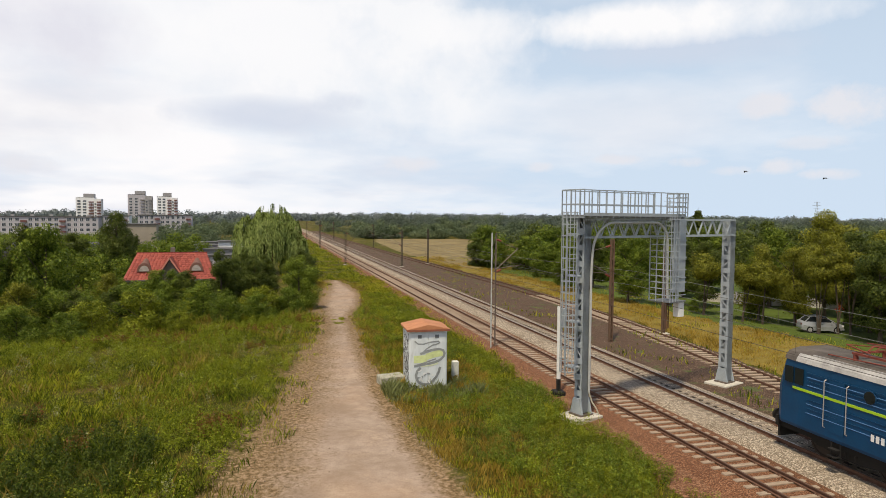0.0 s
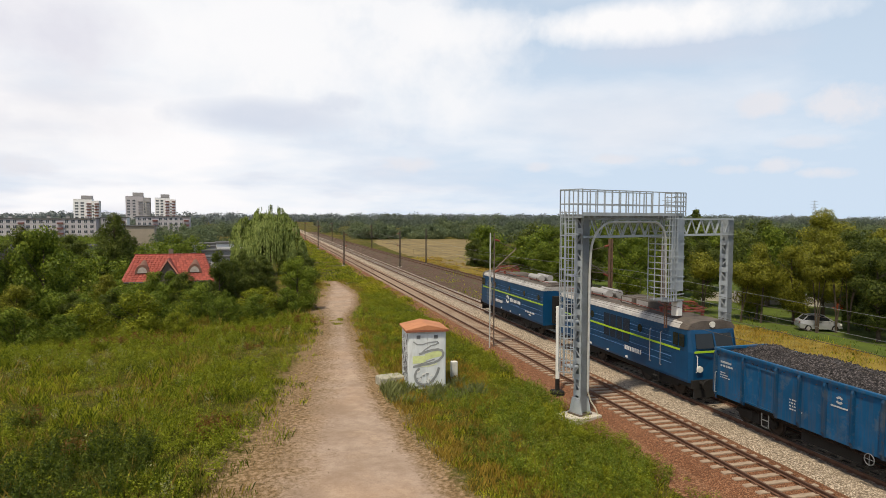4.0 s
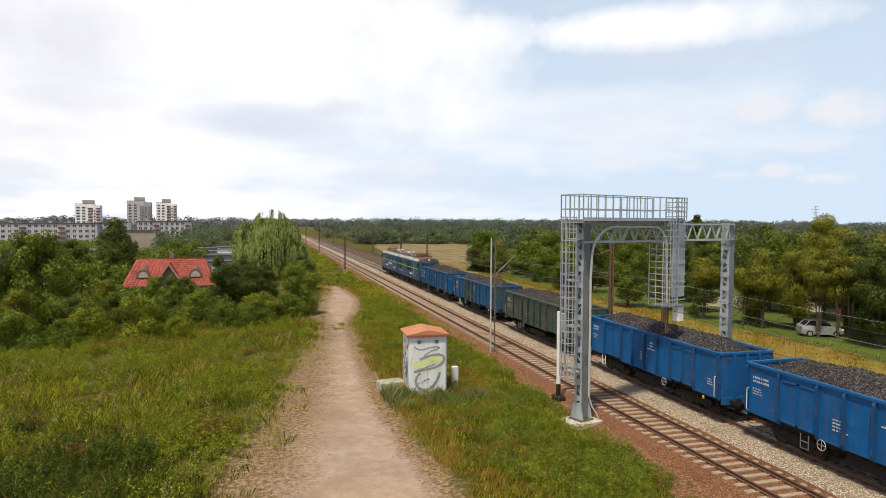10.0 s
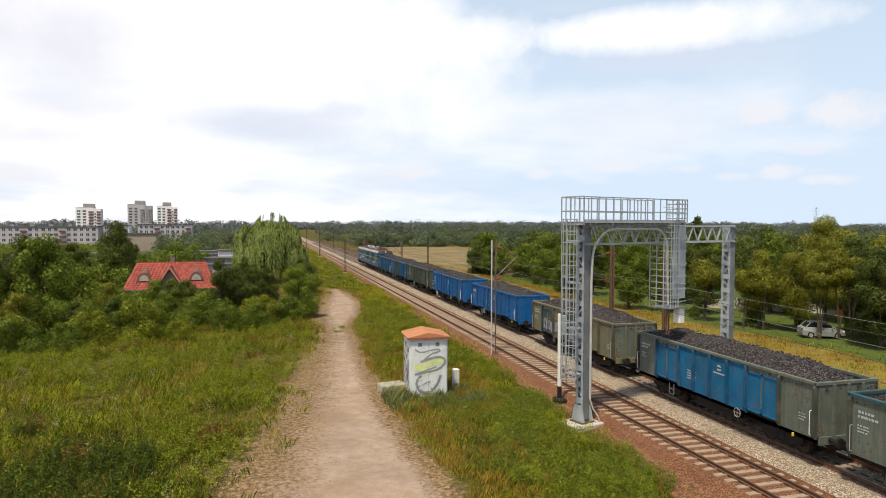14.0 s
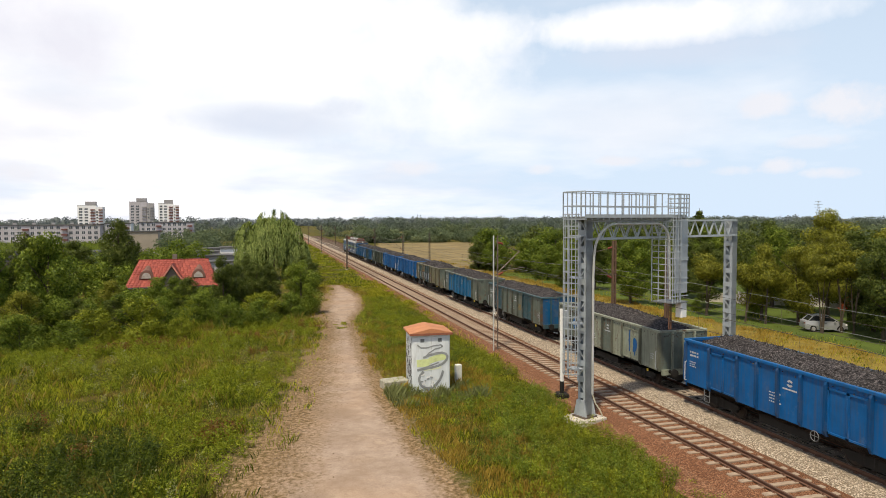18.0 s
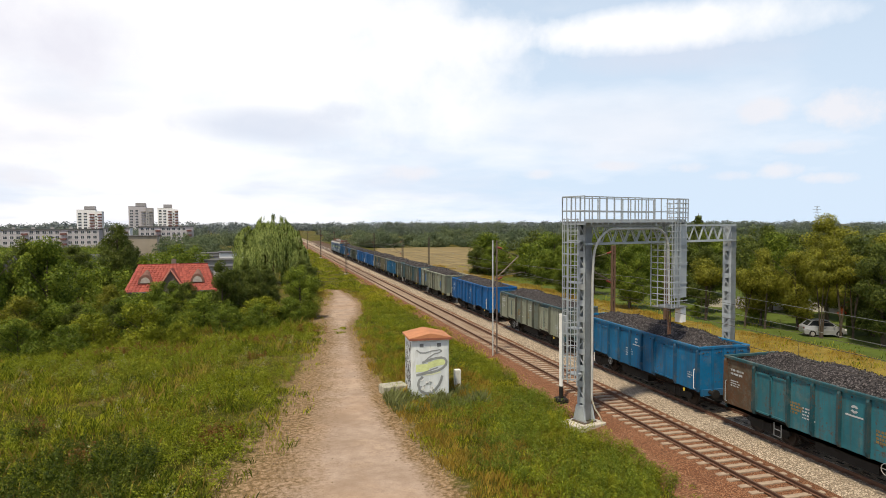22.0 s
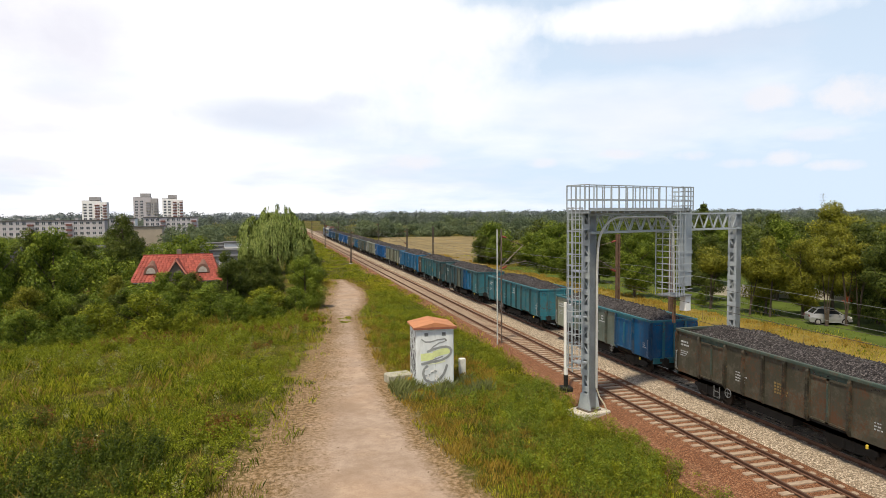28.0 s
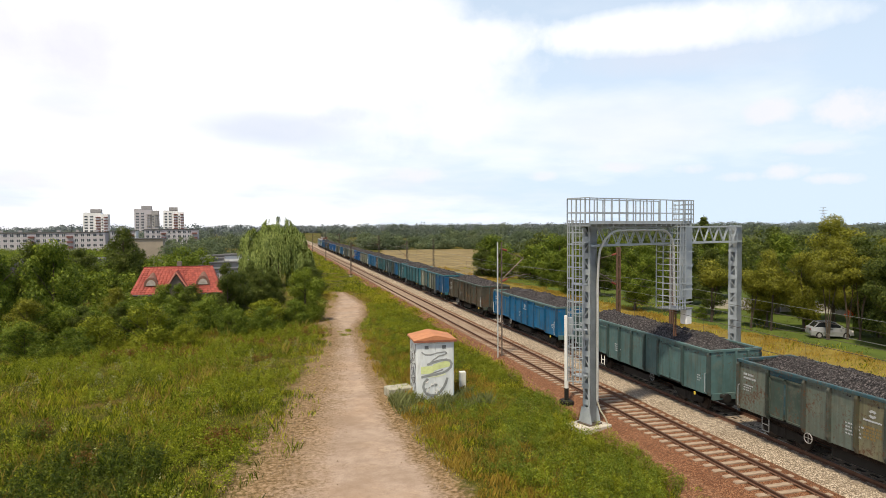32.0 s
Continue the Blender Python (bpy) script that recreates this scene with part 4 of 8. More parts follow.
b = part("white_marker_pole", Geo().tube((0, 0, 1.0), (0, 0, 5.0), 0.115, 0.10, 8), M_WHITE)
b.matrix_world = pose(15.48, 32.5, GROUND, 1.5, -1.2)
part("black_foot", Geo().tube((0, 0, -0.2), (0, 0, 1.0), 0.125, None, 8), M_BLACK, b, "black lower end")
part("base", Geo().box(-0.3, 0.3, -0.35, 0.35, -0.2, 0.35, 0.06), M_BLACK, b, "dark cast base")
part("relay_box", Geo().box(0.13, 0.40, -0.12, 0.12, 3.9, 4.9, 0.02), M_GALV, b, "slim grey box")
tagged(b, "white signal pole with black foot beside the gantry", "pole")


def wire(x, z, y0, y1, mast_gap=66.0, sag=0.0, r=0.012, first=45.0):
    pts = []
    y = y0
    while y <= y1:
        u = ((y - first) % mast_gap) / mast_gap
        pts.append((x, y, z - sag * 4 * u * (1 - u)))
        y += 5.5
    return Geo().path(pts, r, 4)


M_WIRE = plain("copper_wire", (0.10, 0.085, 0.075), 0.6, 0.5, 0.2)
M_ALU = plain("weathered_aluminium_wire", (0.24, 0.25, 0.22), 0.6, 0.2, 0.15)
for nm, cx in (("overhead_line", NEAR), ("overhead_line", FAR)):
    w = part(nm, wire(cx, 4.75, -60, 420, sag=0.05), M_WIRE)
    part("messenger_wire", wire(cx, 6.0, -60, 420, sag=0.7), M_WIRE, w)
    for i in range(60):
        y = -20 + i * 5.5
        u = ((y - 45) % 66.0) / 66.0
        part("dropper", Geo().tube((cx, y, 4.75), (cx, y, 6.0 - 2.8 * u * (1 - u)), 0.006, n=3), M_WIRE, w)
    tagged(w, "thin overhead contact line above the track", "overhead wire")
w = part("line_wire", wire(27.5, 5.3, -60, 420, sag=0.5, r=0.013), M_ALU)
part("lower_wire", wire(27.5, 4.2, -60, 420, sag=0.5, r=0.013), M_ALU, w)
tagged(w, "pair of thin feeder wires on the mast row", "overhead wire")

# ---- the coal train ----


def disc(g, x, y, z, r, n=14, d=0.02):
    """A flat disc turned to -x."""
    g.loft([[(x + k, y + r * math.cos(2 * math.pi * i / n), z + r * math.sin(2 * math.pi * i / n)) for i in range(n)] for k in (0, -d)])
    return g


MESH = {}


def cached(key, make):
    if key not in MESH:
        MESH[key] = make()
    return MESH[key]


def wheel_mesh(r):
    g = Geo()
    for s in (-1, 1):
        n = 20
        g.loft([[(s * x, rr * math.cos(2 * math.pi * i / n), rr * math.sin(2 * math.pi * i / n)) for i in range(n)] for x, rr in ((0.70, r + 0.03), (0.73, r + 0.03), (0.74, r), (0.83, r - 0.005), (0.83, r - 0.07), (0.79, r - 0.09), (0.79, 0.12), (0.86, 0.11))])
    g.tube((-0.75, 0, 0), (0.75, 0, 0), 0.085, n=8)
    return g.mesh("wheelset")


def build_bogie(parent, y, base, r, heavy=False):
    b = new("bogie")
    b.parent = parent
    b.matrix_local = pose(0, y, 0)
    for s in (-1, 1):
        x = s * 1.0
        h = 0.62 if heavy else 0.56
        part("side_frame", cached(("frame", base, s, heavy), lambda: Geo().add(
            [(x + k, yy, z) for k in (-0.06, 0.06) for yy, z in ((-base / 2 - 0.35, h - 0.05), (-base / 2 - 0.3, h + 0.12), (-0.45, h + 0.16), (0.45, h + 0.16), (base / 2 + 0.3, h + 0.12), (base / 2 + 0.35, h - 0.05), (0.4, h - 0.26), (-0.4, h - 0.26))],
            [tuple(range(7, -1, -1)), tuple(range(8, 16))] + [(i, (i + 1) % 8, 8 + (i + 1) % 8, 8 + i) for i in range(8)]).mesh("side_frame")), M_BLACK, b)
        for k in (-1, 1):
            part("axle_box", cached(("box", base, s, k, heavy), lambda: Geo().box(x - 0.02 if s < 0 else x - 0.12, x + 0.12 if s < 0 else x + 0.02, k * base / 2 - 0.16, k * base / 2 + 0.16, r - 0.14, r + 0.14, 0.03).mesh("axle_box")), M_BLACK, b)
            part("spring", cached(("spring", s, k, heavy), lambda: Geo().tube((x, k * 0.22, h - 0.2), (x, k * 0.22, h + 0.3), 0.1, n=8).mesh("spring")), M_BLACK, b)
    for k in (-1, 1):
        part("wheelset", cached(("wheel", r), lambda: wheel_mesh(r)), M_WHEEL, b, at=pose(0, k * base / 2, r))
    return b


def coal_mesh(L, seed):
    """A heap of lump coal, in two or three mounds, as loaded from above."""
    rnd = random.Random(seed)
    nx, ny = 15, 66
    W = 1.36
    mounds = [(rnd.uniform(-0.3, 0.3), -L * 0.36 + L * 0.24 * i + rnd.uniform(-0.5, 0.5), rnd.uniform(0.12, 0.30)) for i in range(4)]
    v = []
    for j in range(ny + 1):
        y = -L / 2 + L * j / ny
        for i in range(nx + 1):
            x = -W + 2 * W * i / nx
            e = min(1.0, (W - abs(x)) / 1.1, (L / 2 - abs(y)) / 2.0)
            z = 3.0 + 0.50 * e + sum(a * math.exp(-((x - mx) / 0.8) ** 2 - ((y - my) / 1.5) ** 2) for mx, my, a in mounds) * min(1, e * 1.6)
            z += 0.07 * noise.noise((x * 4, y * 4, seed)) + 0.045 * rnd.uniform(-1, 1)
            v.append((x, y, z))
    n = nx + 1
    f = [(j * n + i, j * n + i + 1, (j + 1) * n + i + 1, (j + 1) * n + i) for j in range(ny) for i in range(nx)]
    return Geo().add(v, f).mesh("coal")


def lump_mesh(L, seed):
    """Loose lumps on the heap, standing proud."""
    rnd = np.random.default_rng(seed)
    src = cached(("coal", L, seed), lambda: coal_mesh(L, seed))
    co = np.empty(len(src.vertices) * 3, dtype=np.float32)
    src.vertices.foreach_get("co", co)
    co = co.reshape(-1, 3)
    pick = rnd.integers(0, len(co), 3400)
    c = co[pick] + rnd.uniform(-0.1, 0.1, (3400, 3)) * (1, 1, 0.2)
    s = rnd.uniform(0.022, 0.06, 3400)
    t = np.array([(1, 0, -0.4), (-0.6, 0.9, -0.4), (-0.6, -0.9, -0.4), (0, 0, 0.9)])
    out = []
    q = c[:, None, :] + t[None] * s[:, None, None] * rnd.uniform(0.7, 1.3, (3400, 4, 1))
    for a, b, d in ((0, 1, 3), (1, 2, 3), (2, 0, 3)):
        out.append(np.stack([q[:, a], q[:, b], q[:, d]], 1))
    return quads("coal_lumps", np.concatenate(out), 3)


BLUE, MIDBLUE, TEAL, DTEAL = (0.003, 0.098, 0.305), (0.005, 0.082, 0.205), (0.026, 0.145, 0.185), (0.016, 0.080, 0.100)
GREYG, PALE, OLIVE, BROWN = (0.125, 0.158, 0.135), (0.27, 0.30, 0.235), (0.165, 0.165, 0.105), (0.085, 0.060, 0.038)
UMBER, PALE_TEAL = (0.060, 0.058, 0.042), (0.085, 0.160, 0.160)
SKY_BLUE, DGREEN, SLATE = (0.007, 0.125, 0.28), (0.050, 0.080, 0.068), (0.030, 0.085, 0.108)
PAINTS = {k: paint("wagon_paint_" + n, c, w) for k, n, c, w in (("b", "blue", BLUE, 0.18), ("m", "mid_blue", MIDBLUE, 0.35), ("t", "teal", TEAL, 0.45), ("d", "dark_teal", DTEAL, 0.5),
          ("g", "grey_green", GREYG, 0.55), ("p", "pale_grey_green", PALE, 0.5), ("o", "olive", OLIVE, 0.55), ("r", "rusty_brown", BROWN, 0.75), ("s", "light_blue", SKY_BLUE, 0.35), ("k", "dark_green", DGREEN, 0.5), ("l", "slate_green", SLATE, 0.5), ("u", "umber", UMBER, 0.6), ("a", "pale_teal", PALE_TEAL, 0.4))}
# dark rib paint: bay colours toned down, the ribs' own shadow included
RIB_PAINT_SHADED = {k: paint("rib_paint_shaded_" + n, tone(c, 0.42 if k not in "bsm" else 0.62), w) for k, n, c, w in (("b", "blue", BLUE, 0.25), ("m", "mid_blue", MIDBLUE, 0.4), ("t", "teal", TEAL, 0.5), ("d", "dark_teal", DTEAL, 0.55),
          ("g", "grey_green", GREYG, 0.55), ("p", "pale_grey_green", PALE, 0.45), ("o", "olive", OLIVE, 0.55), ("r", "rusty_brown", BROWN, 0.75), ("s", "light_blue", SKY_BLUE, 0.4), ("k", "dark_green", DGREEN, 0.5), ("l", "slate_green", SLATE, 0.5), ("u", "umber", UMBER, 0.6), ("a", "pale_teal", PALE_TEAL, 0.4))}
# paint of the nine bays of each wagon, from its leading end; then the frame's paint, extra length, and its words
WAGONS = [
    ("mmmmmmmmm", "m", 0.0, "faded blue open coal wagon, heaped with coal"),
    ("mmlllmmml", "m", 0.0, "blue and dark teal patched open coal wagon, heaped with coal"),
    ("kkkkkkkkk", "k", 0.0, "dirty dark grey-green open coal wagon with ochre marks, heaped with coal"),
    ("bbbbbbbbb", "b", 0.0, "fresh bright blue open coal wagon, heaped with coal"),
    ("bbbbbbbbb", "b", 0.0, "bright blue open coal wagon with a white handwheel, heaped with coal"),
    ("olollooog", "o", 0.0, "rusty brown open coal wagon with silver graffiti, heaped with coal"),
    ("gssssssgg", "g", 0.0, "light blue open coal wagon with grey end bays, heaped with coal"),
    ("glgggglgm", "l", 0.0, "grey-green open coal wagon with a blue rear corner, heaped with coal"),
    ("pgppgpppg", "p", 0.0, "pale grey-green open coal wagon streaked with blue, heaped with coal"),
    ("bbbbbbbbb", "b", 0.0, "clean bright blue open coal wagon, heaped with coal"),
    ("ppgppgppg", "l", 0.0, "dull olive-beige open coal wagon, heaped with coal"),
    ("sssssssss", "s", 0.0, "blue open coal wagon with a white step frame, heaped with coal"),
    ("rttttttdd", "d", 0.0, "dark teal open wagon with a brown first bay, heaped with coal"),
    ("dllglmstt", "d", 0.0, "worn dark teal open coal wagon with bluer rear bays"),
    ("ttttttttt", "t", 0.0, "worn blue-green open coal wagon, heaped with coal"),
    ("pgtpggmmm", "t", 0.0, "grey-green open coal wagon with blue rear bays, heaped with coal"),
    ("uuuuuuuuu", "k", 0.0, "rusty brown-green open coal wagon, heaped with coal"),
    ("sssssssss", "a", 1.7, "long light blue open coal wagon, heaped with coal"),
    ("aaaaaaaaa", "a", 1.7, "long pale teal open coal wagon, heaped with coal"),
    ("gkggogkog", "l", 0.0, "grey-green open coal wagon with faded orange marks, heaped with coal"),
    ("ddtdtddtd", "d", 0.0, "dark teal open coal wagon, heaped with coal"),
]


M_SOLE = plain("sooty_rust", (0.050, 0.032, 0.022), 0.85, 0, 0.6, 2)
M_OCHRE = plain("faded_ochre_mark", (0.20, 0.145, 0.055), 0.8, 0, 0.4, 5)
EDGES = (0.0, 0.15, 0.305, 0.4025, 0.5, 0.5975, 0.695, 0.85, 1.0)


def dashes(x, y, z, rows, width, rnd, h=0.055, gap=0.13):
    """Rows of short dashes, as of small lettering."""
    g = Geo()
    for r in range(rows):
        p = y
        while p > y - width * rnd.uniform(0.6, 1.0):
            w = rnd.uniform(0.04, 0.13)
            g.box(x - 0.006, x, p - w, p, z - r * gap - h, z - r * gap)
            p -= w + rnd.uniform(0.02, 0.06)
    return g


def build_wagon(i):
    bays, fr, extra, words = WAGONS[i]
    L = 12.62 + extra
    rnd = random.Random(40 + i)
    wg = new("coal_wagon")
    tagged(wg, words, "wagon", group="coal wagons of the train")
    frame_mat = PAINTS[fr]
    z0, z1, W = 1.12, 3.24, 1.42
    bay = L / 9
    part("floor", cached(("floor", L), lambda: Geo().box(-W, W, -L / 2, L / 2, z0 - 0.06, z0 + 0.02).mesh("floor")), M_BLACK, wg)
    for s in (-1, 1):
        part("solebar", cached(("sole", L, s), lambda: Geo().box(s * 1.30 - 0.06, s * 1.30 + 0.06, -L / 2, L / 2, z0 - 0.26, z0 - 0.06).mesh("solebar")), M_BLACK if rnd.random() < 0.5 else frame_mat, wg)
        for k in range(8):
            wide = L * (EDGES[k + 1] - EDGES[k])
            y = L / 2 - L * (EDGES[k] + EDGES[k + 1]) / 2
            mat = PAINTS[bays[k]]
            if k in (1, 6):
                h = wide / 2 - 0.07
                for d in (-1, 1):
                    a, b = sorted((0.012 * d, h * d))
                    lf = part("door_leaf", cached(("leaf", L, s, d), lambda: Geo().box(s * W - 0.035, s * W + 0.035, a, b, z0 + 0.06, z1 - 0.30).mesh("door_leaf")), mat, wg, at=pose(0, y, 0))
                    x0, x1 = sorted((s * (W + 0.035), s * (W + 0.075)))
                    part("door_edge", cached(("edge", L, s, d), lambda: Geo().box(x0, x1, a, a + 0.06, z0 + 0.06, z1 - 0.30).box(x0, x1, b - 0.06, b, z0 + 0.06, z1 - 0.30).box(x0, x1, a, b, z1 - 0.37, z1 - 0.30).box(x0, x1, a, b, z0 + 0.06, z0 + 0.13).mesh("door_edge")), mat, lf)
                part("panel", cached(("over", L, s), lambda: Geo().box(s * W - 0.025, s * W + 0.025, -wide * 0.5, wide * 0.5, z1 - 0.29, z1 - 0.05).mesh("panel")), frame_mat, wg, at=pose(0, y, 0))
                part("door_bolt", cached(("bolt", L, s), lambda: Geo().box(s * (W + 0.09) - 0.025, s * (W + 0.09) + 0.025, -0.03, 0.03, z0 + 0.35, z1 - 0.5).mesh("door_bolt")), frame_mat, wg, at=pose(0, y, 0))
            else:
                part("panel", cached(("panel", L, s, round(wide, 2)), lambda: Geo().box(s * W - 0.022, s * W + 0.022, -wide * 0.5 + 0.01, wide * 0.5 - 0.01, z0 - 0.08, z1 - 0.05).mesh("panel")), mat, wg, at=pose(0, y, 0))
        for k in range(9):
            y = L / 2 - L * EDGES[k]
            y -= 0.06 if k == 0 else (-0.06 if k == 8 else 0)
            # each rib carries its shadow in a darker tone of the bay's paint
            part("stanchion", cached(("stan", s), lambda: Geo().loft([[(s * (W - 0.02), -0.075, z), (s * (W + dd), -0.055, z), (s * (W + dd), 0.055, z), (s * (W - 0.02), 0.075, z)][::s] for z, dd in ((z0 - 0.10, 0.06), (z0 + 0.12, 0.17), (z1 - 0.2, 0.15), (z1 - 0.06, 0.08))]).mesh("stanchion")), RIB_PAINT_SHADED[bays[min(k, 7)]], wg, at=pose(0, y, 0))
        part("top_rail", cached(("rail", L, s), lambda: Geo().box(s * (W + 0.02) - 0.08, s * (W + 0.02) + 0.08, -L / 2 - 0.02, L / 2 + 0.02, z1 - 0.07, z1 + 0.05, 0.02).mesh("top_rail")), frame_mat, wg)
        e = part("end_wall", cached(("end", L, s), lambda: Geo().box(-W + 0.03, W - 0.03, s * L / 2 - 0.03, s * L / 2 + 0.03, z0, z1 - 0.05).mesh("end_wall")), PAINTS[bays[0 if s > 0 else 8]], wg)
        for x in (-0.7, 0.0, 0.7):
            part("end_rib", cached(("rib", L, s, x), lambda: Geo().box(x - 0.06, x + 0.06, s * L / 2 + min(0.03 * s, 0.11 * s), s * L / 2 + max(0.03 * s, 0.11 * s), z0, z1 - 0.06).mesh("end_rib")), frame_mat, e)
        part("end_rail", cached(("erail", L, s), lambda: Geo().box(-W - 0.1, W + 0.1, s * L / 2 - 0.07, s * L / 2 + 0.07, z1 - 0.065, z1 + 0.055, 0.02).mesh("end_rail")), frame_mat, e)
        part("headstock", cached(("head", L, s), lambda: Geo().box(-1.35, 1.35, s * (L / 2 + 0.05) - 0.06, s * (L / 2 + 0.05) + 0.06, z0 - 0.30, z0 + 0.02).mesh("headstock")), frame_mat, wg)
        for x in (-0.875, 0.875):
            part("buffer", cached(("buf", L, s, x), lambda: Geo().tube((x, s * (L / 2 + 0.1), z0 - 0.1), (x, s * (L / 2 + 0.5), z0 - 0.1), 0.1, 0.08, 8).tube((x, s * (L / 2 + 0.5), z0 - 0.1), (x, s * (L / 2 + 0.6), z0 - 0.1), 0.22, 0.21, 12).mesh("buffer")), M_BLACK, wg)
        build_bogie(wg, s * (L / 2 - 2.25), 1.8, 0.46)
    part("coupling", cached(("coup", L), lambda: Geo().tube((0, -L / 2 - 0.6, z0 - 0.12), (0, -L / 2, z0 - 0.12), 0.07).tube((0, L / 2, z0 - 0.12), (0, L / 2 + 0.6, z0 - 0.12), 0.07).mesh("coupling")), M_BLACK, wg)
    for s in (-1, 1):
        part("sole_bar", cached(("sole", L, s), lambda: Geo().box(s * 1.36 - 0.05, s * 1.36 + 0.05, -L / 2, L / 2, z0 - 0.30, z0 - 0.09).mesh("sole_bar")), M_SOLE, wg, "rusty black sole bar")
        part("brake_rod", cached(("rod", L, s), lambda: Geo().tube((s * 0.55, -L / 2 + 1.2, 0.45), (s * 0.55, L / 2 - 1.2, 0.45), 0.035, n=5).box(s * 0.9 - 0.25, s * 0.9 + 0.25, -1.4, 1.4, 0.42, 0.80).mesh("brake_rod")), M_BLACK, wg)
    # centre sill, added deep and black so that it also stands in for under-wagon shade
    part("centre_sill", cached(("csill", L), lambda: Geo().box(-0.45, 0.45, -L / 2, L / 2, 0.50, 0.86).mesh("centre_sill")), M_BLACK, wg)
    part("brake_gear", cached(("gear", L), lambda: Geo().tube((0.3, -1.2, 0.75), (0.3, 0.2, 0.75), 0.22, n=10).box(-0.6, -0.2, -0.8, 0.9, 0.55, 0.95).box(-1.2, 1.2, -0.2, 0.2, 0.8, 1.0).mesh("brake_gear")), M_BLACK, wg)
    seed = i % 6
    load = part("coal_load", cached(("coal", L, seed), lambda: coal_mesh(L, seed)), M_COAL, wg, "heap of black lump coal")
    lumps = part("loose_coal", cached(("lump", L, seed), lambda: lump_mesh(L, seed)), M_COAL, load)
    lumps["kind"] = "stuff"
    # handwheel, step frame, grab rail, on the side to the near line
    wheel_y = L / 2 - L * (0.33 if i % 3 else 0.66)
    hw = cached("handwheel", lambda: Geo().path([(0, 0.24 * math.cos(a), 0.24 * math.sin(a)) for a in np.linspace(0, 2 * math.pi, 15)], 0.022, 5).path([(0, -0.24, 0), (0, 0.24, 0)], 0.016, 4).path([(0, 0, -0.24), (0, 0, 0.24)], 0.016, 4).mesh("handwheel"))
    part("handwheel", hw, M_TANK if i in (3, 4, 6, 12, 17, 19) else M_GALV_DARK, wg, "brake handwheel", at=pose(-W - 0.13, wheel_y, z0 - 0.22) @ Matrix.Scale(0.85, 4))
    st = cached("step_frame", lambda: Geo().path([(0, -0.2, 0.55), (0, -0.2, 0.0), (0, 0.2, 0.0), (0, 0.2, 0.55)], 0.022, 5).path([(0, -0.2, 0.28), (0, 0.2, 0.28)], 0.02, 5).mesh("step_frame"))
    step_y = L / 2 - L * (0.14 if i % 2 else 0.26)
    part("step_frame", st, M_WHITE if i in (1, 3, 7, 11, 17, 18) else M_GALV_DARK, wg, "tubular foot step", at=pose(-W - 0.06, step_y, 0.46))
    gr = cached("grab_rail", lambda: Geo().path([(0, 0, 0), (-0.09, 0, 0.03), (-0.09, 0, 0.95), (0, 0, 0.98)], 0.018, 5).mesh("grab_rail"))
    for y in (L / 2 - 0.18, -L / 2 + 0.18):
        part("grab_rail", gr, M_WHITE if bays[4] in "bs" else M_GALV, wg, at=pose(-W - 0.10, y, z0 + 0.05))
    part("corner_hook", cached("hook", lambda: Geo().box(-0.04, 0.04, -0.045, 0.045, 0, 0.15, 0.02).mesh("corner_hook")), M_YELLOW, wg, "yellow towing hook", at=pose(-W - 0.08, -L / 2 + 1.1, z0 - 0.28))
    if i == 8:
        for u, v in ((0.19, 0.0), (0.235, 0.2), (0.76, 0.1), (0.80, -0.15)):
            yy = L / 2 - L * u
            ring = [(yy + rnd.uniform(0.12, 0.3) * math.cos(a), 2.1 + v + rnd.uniform(0.35, 0.75) * math.sin(a)) for a in np.linspace(0, 2 * math.pi, 12)[:-1]]
            part("paint_smear", Geo().loft([[(-W - 0.038 - d, p, q) for p, q in ring] for d in (0, 0.004)]), PAINTS["b"], wg, "smear of bright blue paint")
    # painted marks: emblem, name bar, data panel
    x = -W - 0.028
    mark = plain("mark", (0.40, 0.43, 0.45), 0.7, 0, 0.3) if "mark" not in MESH else MESH["mark"]
    MESH["mark"] = mark
    yb = L / 2 - L * 0.5488
    if bays[5] in "bmstgp" and i not in (5, 13):
        g = Geo()
        for k in range(2):
            a0 = 0.5 + math.pi * k
            g.loft([[(x - d, yb + 0.17 * math.cos(a0 + 2.2 * t) * (1.0 if o else 0.55), 2.62 + 0.15 * math.sin(a0 + 2.2 * t) * (1.0 if o else 0.45)) for t in np.linspace(0, 1, 6) for o in (1,)] + [(x - d, yb + 0.17 * math.cos(a0 + 2.2 * t) * 0.5, 2.62 + 0.15 * math.sin(a0 + 2.2 * t) * 0.4) for t in np.linspace(1, 0, 6)] for d in (0, 0.006)])
        part("emblem", g, mark, wg, "white painted emblem")
        part("name_bar", Geo().box(x - 0.006, x, yb - 0.38, yb + 0.38, 2.33, 2.39), mark, wg, "white painted bar")
    yb = L / 2 - L * (0.36 + 0.10 * (i % 2))
    part("data_panel", dashes(x, yb, 2.05, 4, 0.75, rnd), mark, wg, "rows of small white marks")
    part("data_panel", dashes(x, L / 2 - 0.35, 2.72, 2, 0.9, rnd, 0.09, 0.17), mark, wg, "rows of small white marks")
    part("data_panel", dashes(x, L / 2 - 0.35, 2.2, 3, 0.6, rnd, 0.05, 0.11), mark, wg, "rows of small white marks")
    part("data_panel", dashes(x, L / 2 - L * 0.93, 1.9, 3, 0.35, rnd, 0.05, 0.12), mark, wg, "rows of small white marks")
